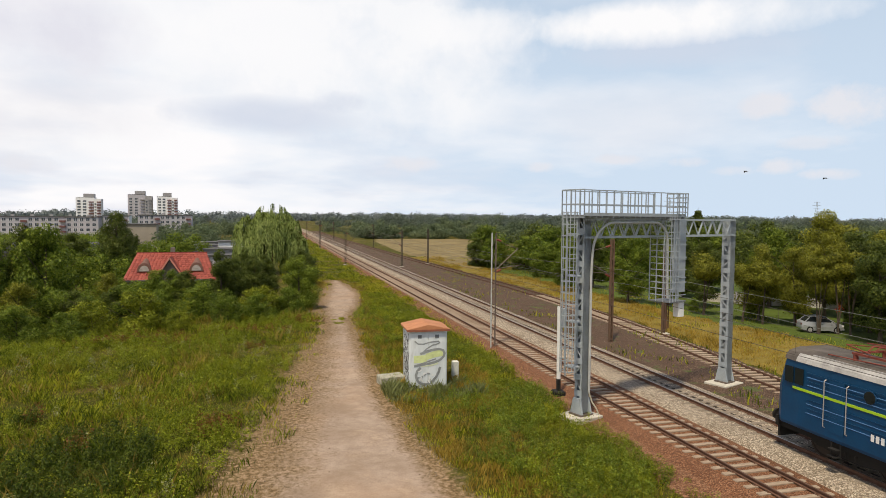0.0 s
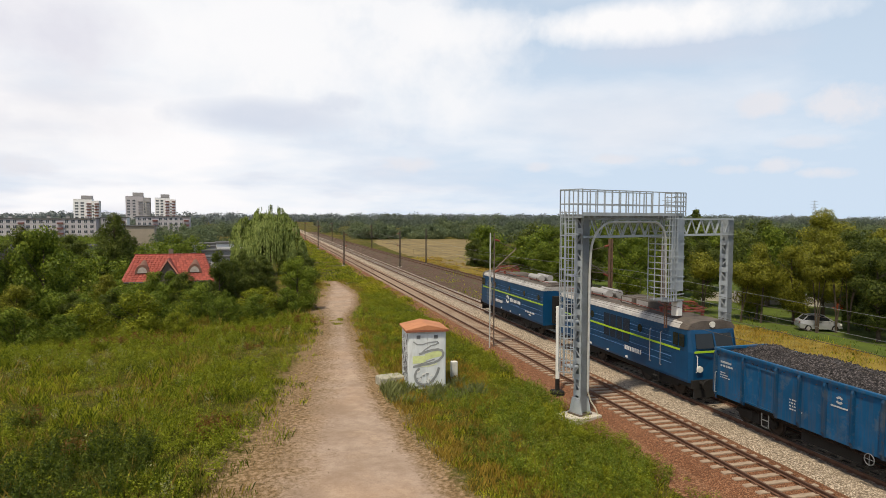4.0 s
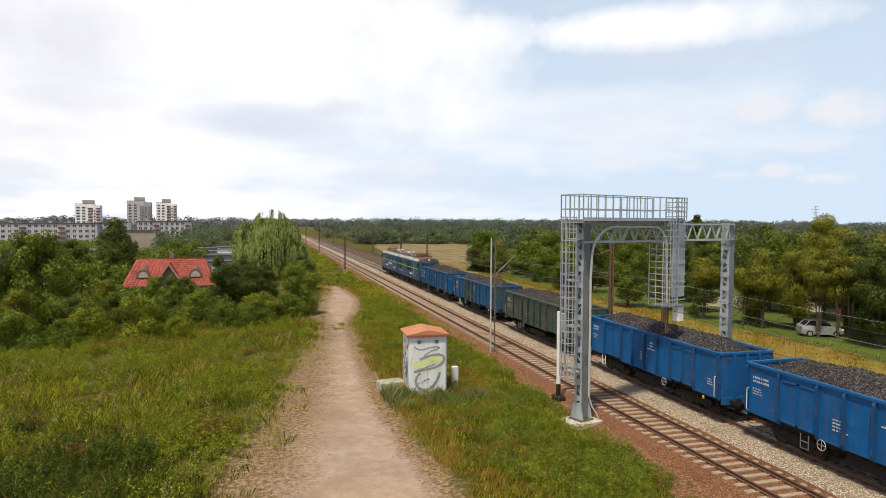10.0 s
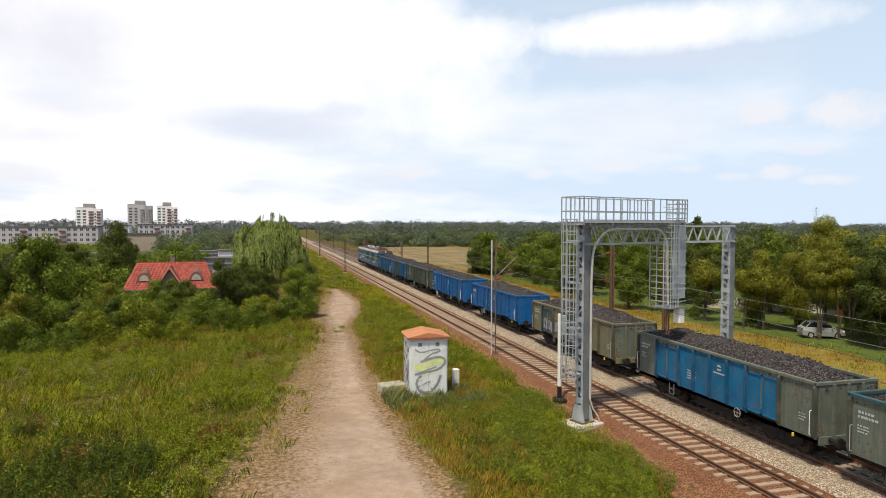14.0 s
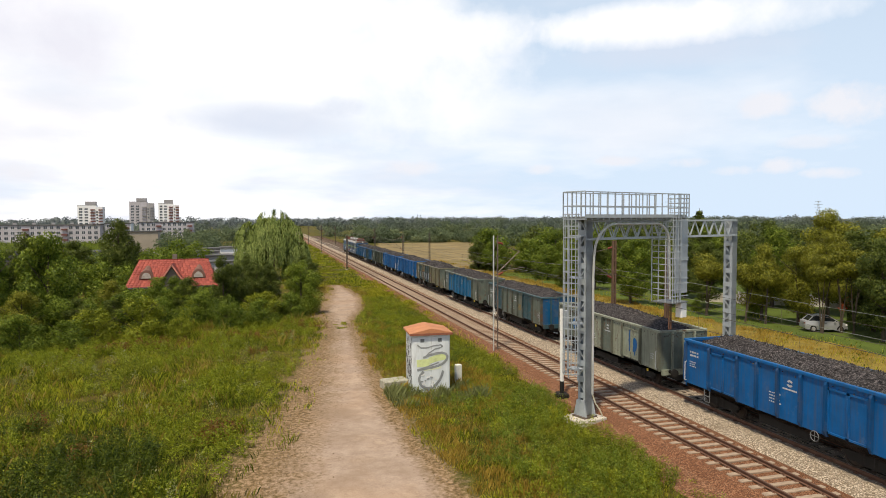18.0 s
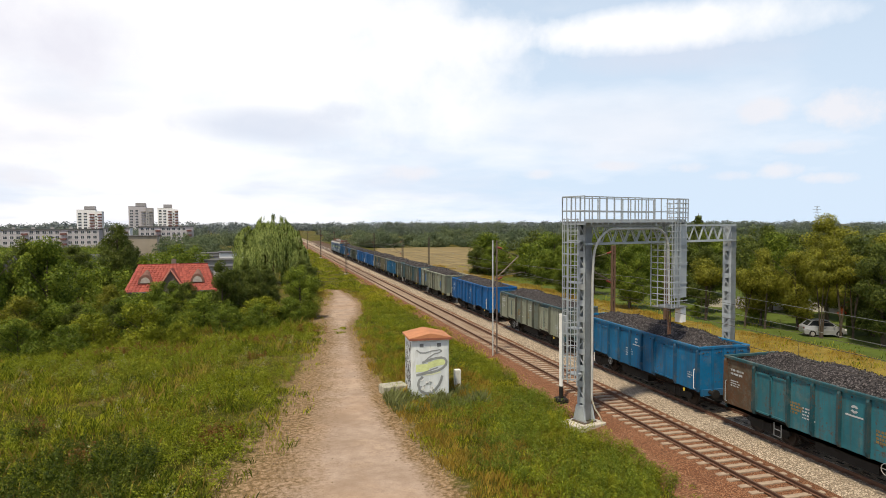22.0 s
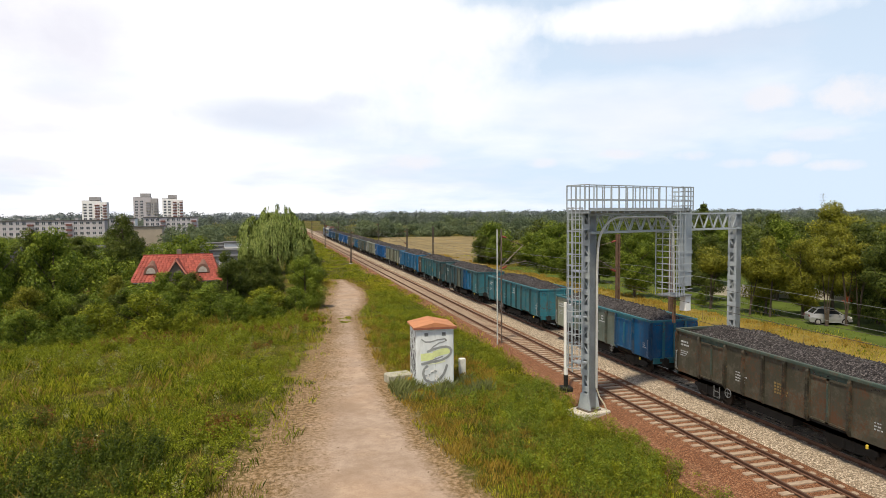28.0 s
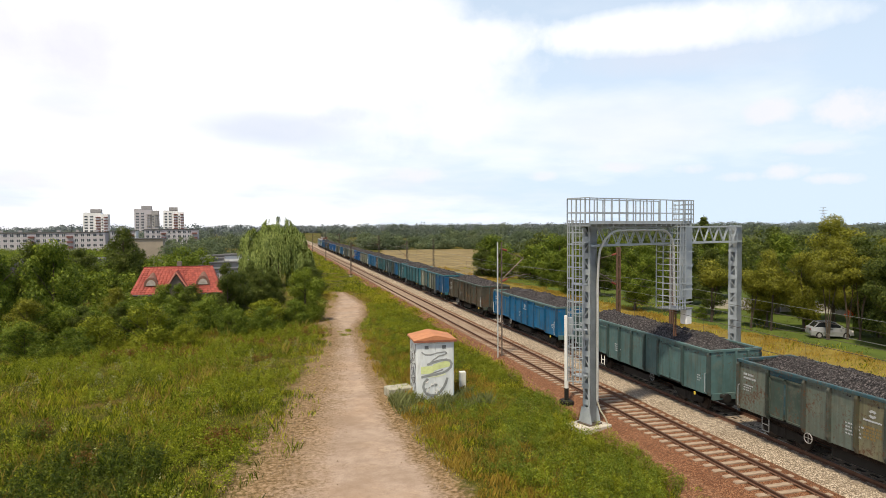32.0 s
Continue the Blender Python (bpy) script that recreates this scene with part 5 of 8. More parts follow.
    if i == 5:
        silver, dark = [plain("silver_spray", c, 0.5, 0.1, 0.4, 2) for c in ((0.34, 0.35, 0.39), (0.22, 0.28, 0.33))], plain("spray_outline", (0.045, 0.035, 0.06), 0.7, 0, 0.4)
        orange = plain("orange_spray", (0.42, 0.17, 0.05), 0.7, 0, 0.4)
        for k in range(8):
            yy = L / 2 - L * (0.17 + k * 0.056 + (0.035 if k > 3 else 0))
            hw, hh = 0.36 + 0.05 * (k % 3), rnd.uniform(0.40, 0.50)
            zc = 1.80 - 0.04 * (k % 3)
            base = ((-1, -1), (-0.3, -0.8), (0.2, -1), (1, -0.9), (0.75, -0.2), (1, 0.3), (0.9, 1), (0.1, 0.75), (-0.4, 1), (-1, 0.9), (-0.7, 0.1))
            ring = [(yy + hw * (u + rnd.uniform(-0.16, 0.16)), zc + hh * (v + rnd.uniform(-0.16, 0.16))) for u, v in base]
            f = part("spray_fill", Geo().loft([[(x - 0.005 - d - 0.0006 * k, p, q) for p, q in ring] for d in (0, 0.003)]), silver[k % 3 == 0], wg, "silver sprayed letter shape")
            g, o = Geo(), Geo()
            for (p, q), (p2, q2) in zip(ring, ring[1:] + ring[:1]):
                g.bar((x - 0.014, p, q), (x - 0.014, p2, q2), 0.004, 0.05)
            for _ in range(3):
                p, q = yy + rnd.uniform(-0.25, 0.25), zc + rnd.uniform(-0.25, 0.25)
                g.bar((x - 0.014, p, q), (x - 0.014, p + rnd.uniform(-0.15, 0.15), q + rnd.uniform(-0.25, 0.25)), 0.004, 0.035)
            part("scrawl", g, dark, f, "dark sprayed outline")
            o.bar((x - 0.012, yy - hw, zc + hh + 0.08), (x - 0.012, yy + hw, zc + hh + rnd.uniform(0.05, 0.16)), 0.004, 0.05)
            if k % 2:
                part("scrawl", o, orange, f, "orange sprayed line")
    ochre = {1: (0.27,), 2: (0.08, 0.56, 0.80), 10: (0.33, 0.47), 12: (0.30, 0.62), 13: (0.20, 0.80), 16: (0.25, 0.55), 19: (0.22, 0.52, 0.78), 7: (0.6,), 15: (0.35,)}
    for u in ochre.get(i, ()):
        part("data_panel", dashes(x, L / 2 - L * u, 2.15, 4, 0.8, rnd, 0.085, 0.13), M_OCHRE, wg, "rows of faded ochre marks")
    return wg


def letter_bars(x, y, z, widths, h, gap=0.07):
    """A row of upright blocks, one for each letter, that runs to -y from y."""
    g = Geo()
    for w in widths:
        if w > 0:
            g.box(x - 0.006, x, y - w, y, z, z + h)
        y -= abs(w) + gap
    return g


def build_section(cab_end, grilles):
    """One half of the locomotive; cab_end: +1 with its cab to +y, -1 to -y."""
    lo = new("locomotive_section")
    c = cab_end
    tagged(lo, "dark blue electric locomotive half with a lime stripe and grimy roof", "locomotive", group="halves of the locomotive")
    L, W, z0, z1 = 15.1, 1.47, 1.02, 3.70
    f = c * L / 2
    # body: a shell whose cab end leans back above the stripe
    ring = []
    for y, back, sc in ((-f, 0, 1.0), (f - c * 1.2, 0, 1.0), (f - c * 0.25, 0, 0.97), (f, 0, 0.88)):
        lean = 0.34 * c if y == f else (0.2 * c if sc == 0.97 else 0)
        w = W * sc
        ring.append([(-w + 0.03, y, z0), (w - 0.03, y, z0), (w, y, z0 + 0.12), (w, y - lean * 0.1, 2.6), (w - 0.03, y - lean, z1), (-w + 0.03, y - lean, z1), (-w, y - lean * 0.1, 2.6), (-w, y, z0 + 0.12)])
    if c < 0:
        ring = [r[::-1] for r in ring]
    part("body", Geo().loft(ring), M_BLUE_LOCO, lo)
    # roof: pale cornice, then a low dark crown
    cor, crown = [], []
    for y, k in ((-f, 1.0), (f - c * 1.0, 1.0), (f - c * 0.36, 0.95)):
        cor.append([(-W * k, y, z1), (W * k, y, z1), (W * k * 0.96, y, z1 + 0.16), (W * k * 0.86, y, z1 + 0.32), (-W * k * 0.86, y, z1 + 0.32), (-W * k * 0.96, y, z1 + 0.16)])
        crown.append([(-W * 0.86 * k, y, z1 + 0.32), (W * 0.86 * k, y, z1 + 0.32), (W * 0.5 * k, y, z1 + 0.44), (-W * 0.5 * k, y, z1 + 0.44)])
    if c < 0:
        cor, crown = [r[::-1] for r in cor], [r[::-1] for r in crown]
    part("cornice", Geo().loft(cor[:2]), M_ROOF_LIGHT, lo, "pale grey roof edge")
    part("cab_roof", Geo().loft([[(p[0], p[1], p[2]) for p in r] for r in cor[1:]]), M_ROOF, lo, "dark grimy cab roof")
    part("roof", Geo().loft(crown), M_ROOF, lo, "dark grimy roof")
    for s in (-1, 1):
        x = s * (W + 0.012)
        part("stripe", Geo().box(x - 0.012, x + 0.012, min(-f, f - c * 0.9), max(-f, f - c * 0.9), 2.57, 2.67), M_LIME, lo, "lime green stripe")
        for k, z in enumerate((1.75, 1.93, 2.11, 2.29, 2.86, 3.02, 3.18, 3.36)):
            part("bead", Geo().box(x - 0.008, x + 0.008, min(-f, f - c * 1.5) + 0.1, max(-f, f - c * 1.5) - 0.1, z, z + 0.022), M_LINE if k % 2 == 0 else M_BLUE_LOCO, lo)
        g = Geo()
        for k in range(3):
            part("sill_tag", Geo().box(x - 0.006, x + 0.006, f - c * (6.0 + 2.2 * k) - 0.12, f - c * (6.0 + 2.2 * k) + 0.12, z0 + 0.10, z0 + 0.22), M_WHITE, lo, "small white mark")
        ports = (4.4, 8.0, 11.4, 14.3) if not grilles else (4.6, 10.2)
        for k in ports:
            w = part("round_window", disc(Geo(), x - 0.004 if s < 0 else x + 0.024, f - c * k, 3.12, 0.23), M_GLASS, lo, "dark round window")
            rim = Geo().path([(x, f - c * k + 0.24 * math.cos(a), 3.12 + 0.24 * math.sin(a)) for a in np.linspace(0, 2 * math.pi, 13)], 0.022, 4)
            part("rim", rim, M_BLUE_LOCO, w)
        if grilles:
            for y, wd in ((-13.3, 2.6), (-7.2, 3.0)):
                yc = f + c * y
                gr = part("grille", Geo().box(x - 0.01, x + 0.01, yc - wd / 2, yc + wd / 2, 2.05, 3.45), M_GRILLE, lo, "dark louvred grille")
                for k in range(13):
                    part("louvre", Geo().bar((x, yc - wd / 2, 2.1 + k * 0.104), (x, yc + wd / 2, 2.1 + k * 0.104), 0.035, 0.02), M_GRILLE, gr)
                for k in range(1, 4):
                    part("grille_post", Geo().box(x - 0.026, x + 0.026, yc - wd / 2 + wd * k / 4 - 0.03, yc - wd / 2 + wd * k / 4 + 0.03, 2.05, 3.45), M_BLUE_LOCO, gr)
                part("stripe_bar", Geo().box(x - 0.03, x + 0.03, yc - wd / 2, yc + wd / 2, 2.57, 2.67), M_LIME, gr)
        # side door, its rails, the cab side window
        dy = f - c * 3.0
        d = part("side_door", Geo().box(x - 0.004, x + 0.008, dy - 0.36, dy + 0.36, 1.35, 3.35), M_BLUE_LOCO, lo)
        for k in (-0.5, 0.5):
            part("hand_rail", Geo().path([(s * W, dy + k, 1.45), (s * (W + 0.09), dy + k, 1.5), (s * (W + 0.09), dy + k, 3.25), (s * W, dy + k, 3.3)], 0.02, 5), M_TANK, d, "pale hand rail")
        part("foot_step", Geo().path([(s * (W - 0.05), dy - 0.2, z0), (s * (W - 0.05), dy - 0.2, 0.5), (s * (W - 0.05), dy + 0.2, 0.5), (s * (W - 0.05), dy + 0.2, z0)], 0.025, 5).box(s * W - 0.15, s * W + 0.05, dy - 0.2, dy + 0.2, 0.48, 0.52).box(s * W - 0.15, s * W + 0.05, dy - 0.2, dy + 0.2, 0.76, 0.80), M_BLACK, lo)
        wy = f - c * 0.98
        for k in (-0.24, 0.27):
            part("cab_side_window", Geo().box(x - 0.03, x + 0.004, wy + k - 0.21, wy + k + 0.21, 2.80, 3.45), M_GLASS, lo, "dark cab window")
        # number rows and name bars as plain shapes
        if s < 0:
            yb = f - c * 5.35 + 0.85
            part("number_row", letter_bars(x - 0.008, yb, 1.60, (0.13, 0.13, 0.13, 0.13, 0.08, 0.13, 0.06, 0.13, 0.08, 0.13), 0.25), M_WHITE, lo, "row of white painted characters")
            yb = f - c * 12.6 + 0.95
            part("number_row", letter_bars(x - 0.008, yb, 1.62, (0.09, 0.06, -0.05, 0.09, 0.05, -0.05, 0.09, -0.05, 0.09, 0.09, 0.09, 0.05, 0.09, 0.09, 0.05, 0.09), 0.13, 0.045), M_WHITE, lo, "row of small white characters")
            part("number_row", letter_bars(x - 0.008, yb - 0.7, 1.44, (0.06, 0.06, 0.06, 0.06, 0.06), 0.08, 0.03), M_WHITE, lo, "row of small white characters")
    if not grilles:
        x = -W - 0.03
        yc = f - c * 7.6
        g = Geo()
        for k in range(2):
            a0 = 0.7 + math.pi * k
            out = [(yc + 0.40 * math.cos(a0 + 2.3 * t), 2.15 + 0.34 * math.sin(a0 + 2.3 * t)) for t in np.linspace(0, 1, 9)]
            inn = [(yc + 0.23 * math.cos(a0 + 2.3 * t) + 0.05 * k, 2.15 + 0.15 * math.sin(a0 + 2.3 * t)) for t in np.linspace(1, 0, 9)]
            g.loft([[(x - d, a, b) for a, b in out + inn] for d in (0, 0.008)])
        part("emblem", g, M_WHITE, lo, "white swirl emblem")
        part("name_row", letter_bars(x, yc - c * 0.62, 2.03, (0.20, 0.20, 0.20), 0.30, 0.08), M_WHITE, lo, "white painted letter blocks")
        part("name_row", letter_bars(x, yc - c * 0.62 - 0.92, 2.03, (0.22, 0.22, 0.16, 0.24, 0.24), 0.26, 0.08), M_WHITE, lo, "heavy white painted letter blocks")
        part("name_row", letter_bars(x, yc - c * 0.9, 1.80, (0.06,) * 9, 0.09, 0.14), M_LINE, lo, "thin pale letter blocks")
    # the cab front
    part("windscreen", Geo().add([(-1.1, f + c * 0.02 - c * 0.06, 2.78), (1.1, f + c * 0.02 - c * 0.06, 2.78), (1.05, f - c * 0.25, 3.5), (-1.05, f - c * 0.25, 3.5), (-1.1, f - c * 0.16, 2.78), (1.1, f - c * 0.16, 2.78), (1.05, f - c * 0.35, 3.5), (-1.05, f - c * 0.35, 3.5)],
         [(0, 1, 2, 3), (7, 6, 5, 4), (0, 4, 5, 1), (1, 5, 6, 2), (2, 6, 7, 3), (3, 7, 4, 0)]), M_GLASS, lo, "dark windscreen")
    part("windscreen_bar", Geo().bar((0, f - c * 0.0, 2.75), (0, f - c * 0.27, 3.52), 0.09, 0.05), M_BLUE_LOCO, lo)
    part("front_stripe", Geo().box(-1.25, 1.25, f - 0.015, f + 0.015, 2.57, 2.67), M_LIME, lo, "lime green stripe")
    lamp = plain("lamp_glass", (0.6, 0.6, 0.55), 0.15)
    for x in (-0.95, 0.95):
        part("headlight", Geo().tube((x, f, 1.75), (x, f + c * 0.09, 1.75), 0.17, 0.16, 12), lamp, lo, "round headlight")
        part("buffer", Geo().tube((x * 0.92, f, 1.05), (x * 0.92, f + c * 0.45, 1.05), 0.11, n=8).tube((x * 0.92, f + c * 0.45, 1.05), (x * 0.92, f + c * 0.55, 1.05), 0.25, 0.24, 12), M_BLACK, lo)
        part("front_rail", Geo().path([(x * 1.2, f, 1.6), (x * 1.2, f + c * 0.1, 1.65), (x * 1.2, f + c * 0.1, 2.4), (x * 1.2, f, 2.45)], 0.02, 5), M_WHITE, lo, "white hand rail")
    part("top_headlight", Geo().tube((0, f - c * 0.5, 3.95), (0, f - c * 0.28, 3.95), 0.15, 0.16, 10), lamp, lo, "round headlight")
    part("buffer_beam", Geo().box(-1.4, 1.4, f - 0.05, f + 0.05, 0.78, 1.2), M_BLACK, lo)
    part("snow_plough", Geo().box(-1.25, 1.25, f - 0.04, f + 0.06, 0.3, 0.75), M_BLACK, lo)
    part("gangway", Geo().box(-0.7, 0.7, -f - c * 0.0 - (0.4 if c > 0 else 0), -f + (0.4 if c < 0 else 0), 1.2, 3.3), M_BLACK, lo, "black bellows")
    part("underframe", Geo().box(-1.2, 1.2, -L / 2, L / 2, 0.72, 1.02), M_BLACK, lo)
    for y in (-4.2, 4.2):
        build_bogie(lo, y, 3.0, 0.61, True)
    # roof gear
    zr = z1 + 0.44
    for k, x in ((11.3, -0.4), (11.3, 0.35)) if not grilles else ((11.0, -0.45), (11.0, 0.3)):
        t = part("air_tank", Geo().tube((x, f - c * k - 1.1, zr + 0.26), (x, f - c * k + 1.1, zr + 0.26), 0.27, n=14), M_TANK, lo, "long grey air tank", smooth=False)
        for e in (-0.7, 0.7):
            part("tank_strap", Geo().box(x - 0.29, x + 0.29, f - c * k + e - 0.04, f - c * k + e + 0.04, zr - 0.05, zr + 0.3), M_ROOF, t)
    py = f - c * (3.9 if not grilles else 2.9)
    pan = part("pantograph", Geo().box(-0.75, 0.75, py - 0.95, py - 0.87, zr + 0.22, zr + 0.30).box(-0.75, 0.75, py + 0.87, py + 0.95, zr + 0.22, zr + 0.30).box(-0.79, -0.71, py - 0.95, py + 0.95, zr + 0.22, zr + 0.30).box(0.71, 0.79, py - 0.95, py + 0.95, zr + 0.22, zr + 0.30), M_PANTO, lo, "folded red-brown pantograph")
    for s in (-1, 1):
        for d in (-1, 1):
            part("lower_arm", Geo().tube((s * 0.65, py + d * 0.3, zr + 0.34), (s * 0.5, py + d * 1.45, zr + 0.48), 0.03), M_PANTO, pan)
            part("upper_arm", Geo().tube((s * 0.5, py + d * 1.45, zr + 0.48), (s * 0.3, py, zr + 0.62), 0.022), M_PANTO, pan)
            part("insulator", Geo().tube((s * 0.7, py + d * 0.85, zr - 0.05), (s * 0.7, py + d * 0.85, zr + 0.22), 0.09, n=8), M_PANTO, pan)
    for d in (-0.12, 0.12):
        part("contact_strip", Geo().path([(-0.95, py + d, zr + 0.50), (-0.7, py + d, zr + 0.66), (0.7, py + d, zr + 0.66), (0.95, py + d, zr + 0.50)], 0.03, 5), M_PANTO, pan)
    for k, w, h, ln in ((5.5, 0.8, 0.46, 1.5), (7.2, 0.8, 0.46, 1.4)) if grilles else ((6.6, 0.85, 0.22, 2.6),):
        bx = part("resistor_box", Geo().box(-w, w, f - c * k - ln / 2, f - c * k + ln / 2, zr - 0.02, zr + h, 0.04), M_ROOF, lo, "low grey roof box")
        part("box_panel", Geo().box(-w - 0.01, -w + 0.01, f - c * k - ln / 2 + 0.15, f - c * k + ln / 2 - 0.15, zr + 0.06, zr + h - 0.06), M_TANK, bx, "pale louvred panel")
    for k in (8.1, 11.4, 13.2, 14.3):
        part("roof_hatch", Geo().box(-0.55, 0.5, f - c * k - 0.3, f - c * k + 0.3, zr - 0.02, zr + 0.10, 0.02), M_ROOF if k != 13.2 else M_TANK, lo)
    part("roof_busbar", Geo().path([(-0.9, f - c * 2.0, zr + 0.02), (-0.9, f - c * 7.0, zr + 0.18), (-0.85, -f + c * 0.4, zr + 0.16)], 0.025, 5), M_PANTO, lo)
    part("roof_rail", Geo().bar((-1.2, f - c * 1.6, z1 + 0.34), (-1.2, -f + c * 0.2, z1 + 0.34), 0.05, 0.05), M_ROOF_LIGHT, lo)
    return lo


wagons = [build_wagon(i) for i in range(len(WAGONS))]
lead_half, rear_half = build_section(1, False), build_section(-1, True)


def run(t):
    """Metres that the train has run after t seconds; it gains speed slowly."""
    return 9.0852 * t - 0.023301 * t ** 2 + 0.0021879 * t ** 3 - 3.0876e-05 * t ** 4


def place(s):
    """Where on the line a vehicle stands whose odometer, from the bridge, reads s; slack couplings draw out as it gathers way."""
    if s < 16:
        return 26.4 + (s - 16)
    if s > 150:
        return 161.8 + (s - 150) * 0.9
    return float(np.interp(s, (16, 20, 30, 42, 60, 75, 90, 110, 150), (26.4, 30.6, 41.6, 55.3, 76.0, 92.0, 107.2, 125.8, 161.8)))


def motions():
    """The train runs away along the far line; two pigeons cross the sky."""
    fly(*flock[0], (25.11, 56.60, 12.67), (-16.18, 4.95, -1.04), 1.1)
    fly(*flock[1], (25.86, 56.30, 11.84), (-17.98, 6.06, -1.04), 1.3)
    times = [i * 0.5 for i in range(65)]
    stock = [(lead_half, 4.45), (rear_half, -11.6)]
    front = -20.26
    for i, wg in enumerate(wagons):
        L = 14.08 + WAGONS[i][2]
        stock.append((wg, front - L / 2 + 0.64))
        front -= L
    for ob, s0 in stock:
        walk(ob, [(t, pose(FAR, place(s0 + run(t)), 0)) for t in times])
        for w in ob.children_recursive:
            if w.name.startswith("wheelset"):
                c, r = w.location.copy(), w.location.z
                # turning wheels are keyed while they are near enough to be made out
                ks = [k for k in range(961) if k in (0, 960) or -14 < s0 + run(k / FPS) < 55]
                roll = [place(min(55.0, max(-14.0, s0 + run(k / FPS)))) / r for k in ks]
                walk(w, [(k / FPS, Matrix.Translation(c) @ Matrix.Rotation(-a, 4, "X")) for k, a in zip(ks, roll)])

# ---- trees and other growth ----


def leaf_cloud(rnd, centres, radii, count, size, flat=0.75, round_off=0.75):
    """Leaves scattered through lobes, as loose triangles; round_off: how far they are shaded as the lobe that they sit on."""
    centres, radii = np.asarray(centres, float), np.asarray(radii, float)
    w = radii ** 2
    pick = rnd.choice(len(centres), count, p=w / w.sum())
    d = rnd.normal(size=(count, 3))
    d /= np.linalg.norm(d, axis=1)[:, None]
    rad = radii[pick] * np.clip(rnd.normal(0.86, 0.17, count), 0.25, 1.25)
    p = centres[pick] + d * rad[:, None] * (1, 1, flat)
    n = d * 0.7 + rnd.normal(size=(count, 3)) * 0.6 + (0, 0, 0.35)
    n /= np.linalg.norm(n, axis=1)[:, None]
    a = np.cross(n, rnd.normal(size=(count, 3)))
    a /= np.linalg.norm(a, axis=1)[:, None]
    b = np.cross(n, a)
    s = size * rnd.uniform(0.55, 1.4, count)[:, None]
    soft = d * round_off + n * (1 - round_off) + rnd.normal(size=(count, 3)) * 0.22
    soft /= np.linalg.norm(soft, axis=1)[:, None]
    soft = np.repeat(soft[:, None, :], 3, 1)
    return np.concatenate([np.stack([p - a * s * 0.8 - b * s * 0.5, p - a * s * 0.55 + b * s * 0.55, p + a * s], 1), soft], 2)


def lobes(rnd, h0, h1, r, n, spread=0.62):
    """Lobes of an uneven crown between heights h0 and h1."""
    c, rad = [], []
    for k in range(n):
        u = (k + rnd.random()) / n
        z = h0 + (h1 - h0) * u
        env = r * math.sin(math.pi * min(0.97, 0.16 + 0.80 * u)) ** 0.7
        a = rnd.random() * 2 * math.pi
        q = env * spread * rnd.random() ** 0.36
        c.append((q * math.cos(a), q * math.sin(a), z))
        rad.append(r * rnd.uniform(0.22, 0.46) * (1.05 - 0.40 * u))
    return c, rad


def trunk_geo(rnd, h, r0, h0, r, limbs=6):
    g = Geo()
    lean = Vector((rnd.normal() * 0.03 * h, rnd.normal() * 0.03 * h, 0))
    pts = [Vector((0, 0, -0.4)), Vector((0, 0, h * 0.25)) + lean * 0.3, Vector((0, 0, h * 0.55)) + lean, Vector((0, 0, h * 0.85)) + lean * 1.4]
    rs = [r0 * 1.25, r0 * 0.9, r0 * 0.6, r0 * 0.2]
    for i in range(3):
        g.tube(pts[i], pts[i + 1], rs[i], rs[i + 1], 7)
    for k in range(limbs):
        z = h0 * 0.7 + (h * 0.75 - h0 * 0.7) * k / limbs
        a = rnd.random() * 6.28
        o = Vector((lean.x * z / h, lean.y * z / h, z))
        m = o + Vector((math.cos(a), math.sin(a), 0.8)) * r * 0.4
        e = o + Vector((math.cos(a), math.sin(a), 0.75)) * r * 0.8
        g.tube(o, m, r0 * 0.35, r0 * 0.22, 5).tube(m, e, r0 * 0.22, r0 * 0.06, 5)
    return g


M_TURF = plain("mown_turf", (0.062, 0.090, 0.008), 0.95, 0, 0.35, 0.5, 0.05)
TREES = {}


def tree_kind(key, h, r, h0, leaves, size, material, trunk=0.16, nl=22, seed=1, flat=0.75):
    rnd = np.random.default_rng(seed)
    c, rad = lobes(rnd, h0, h, r, nl)
    TREES[key] = (trunk_geo(rnd, h, trunk, h0, r).mesh("trunk"), quads("crown", leaf_cloud(rnd, c, rad, leaves, size, flat)), material)


def plant(key, x, y, s=1.0, turn=None, label="", name="tree", category="tree", group="", z=None, wide=1.0):
    tm, cm, material = TREES[key]
    o = new(name)
    random.seed(int(x * 31 + y * 17))
    o.matrix_world = Matrix.LocRotScale((x, y, ground_z(x, y) if z is None else z), Euler((0, 0, random.uniform(0, 6.28) if turn is None else turn)), (s * wide, s * wide, s))
    part("trunk", tm, M_BARK, o, "brown bark")
    part("crown", cm, material, o)
    return tagged(o, label, category, group)


for k in range(3):
    tree_kind(f"round{k}", 7.0, 3.2, 1.2, 19000, 0.098, M_LEAF, 0.16, 30, seed=11 + k)
    tree_kind(f"dark{k}", 7.0, 2.9, 1.2, 19000, 0.095, M_LEAF_DARK, 0.15, 30, seed=21 + k)
    tree_kind(f"olive{k}", 7.6, 3.3, 1.7, 19000, 0.098, M_LEAF_WARM, 0.14, 30, seed=31 + k)
    tree_kind(f"shrub{k}", 2.6, 1.9, 0.2, 9000, 0.062, M_LEAF, 0.05, 20, seed=41 + k)
    tree_kind(f"bright{k}", 2.2, 1.8, 0.1, 9000, 0.060, M_LEAF_LIGHT, 0.05, 20, seed=51 + k)

tree_kind("fresh0", 7.0, 3.2, 0.8, 22000, 0.085, M_LEAF_FRESH, 0.16, 34, seed=45)


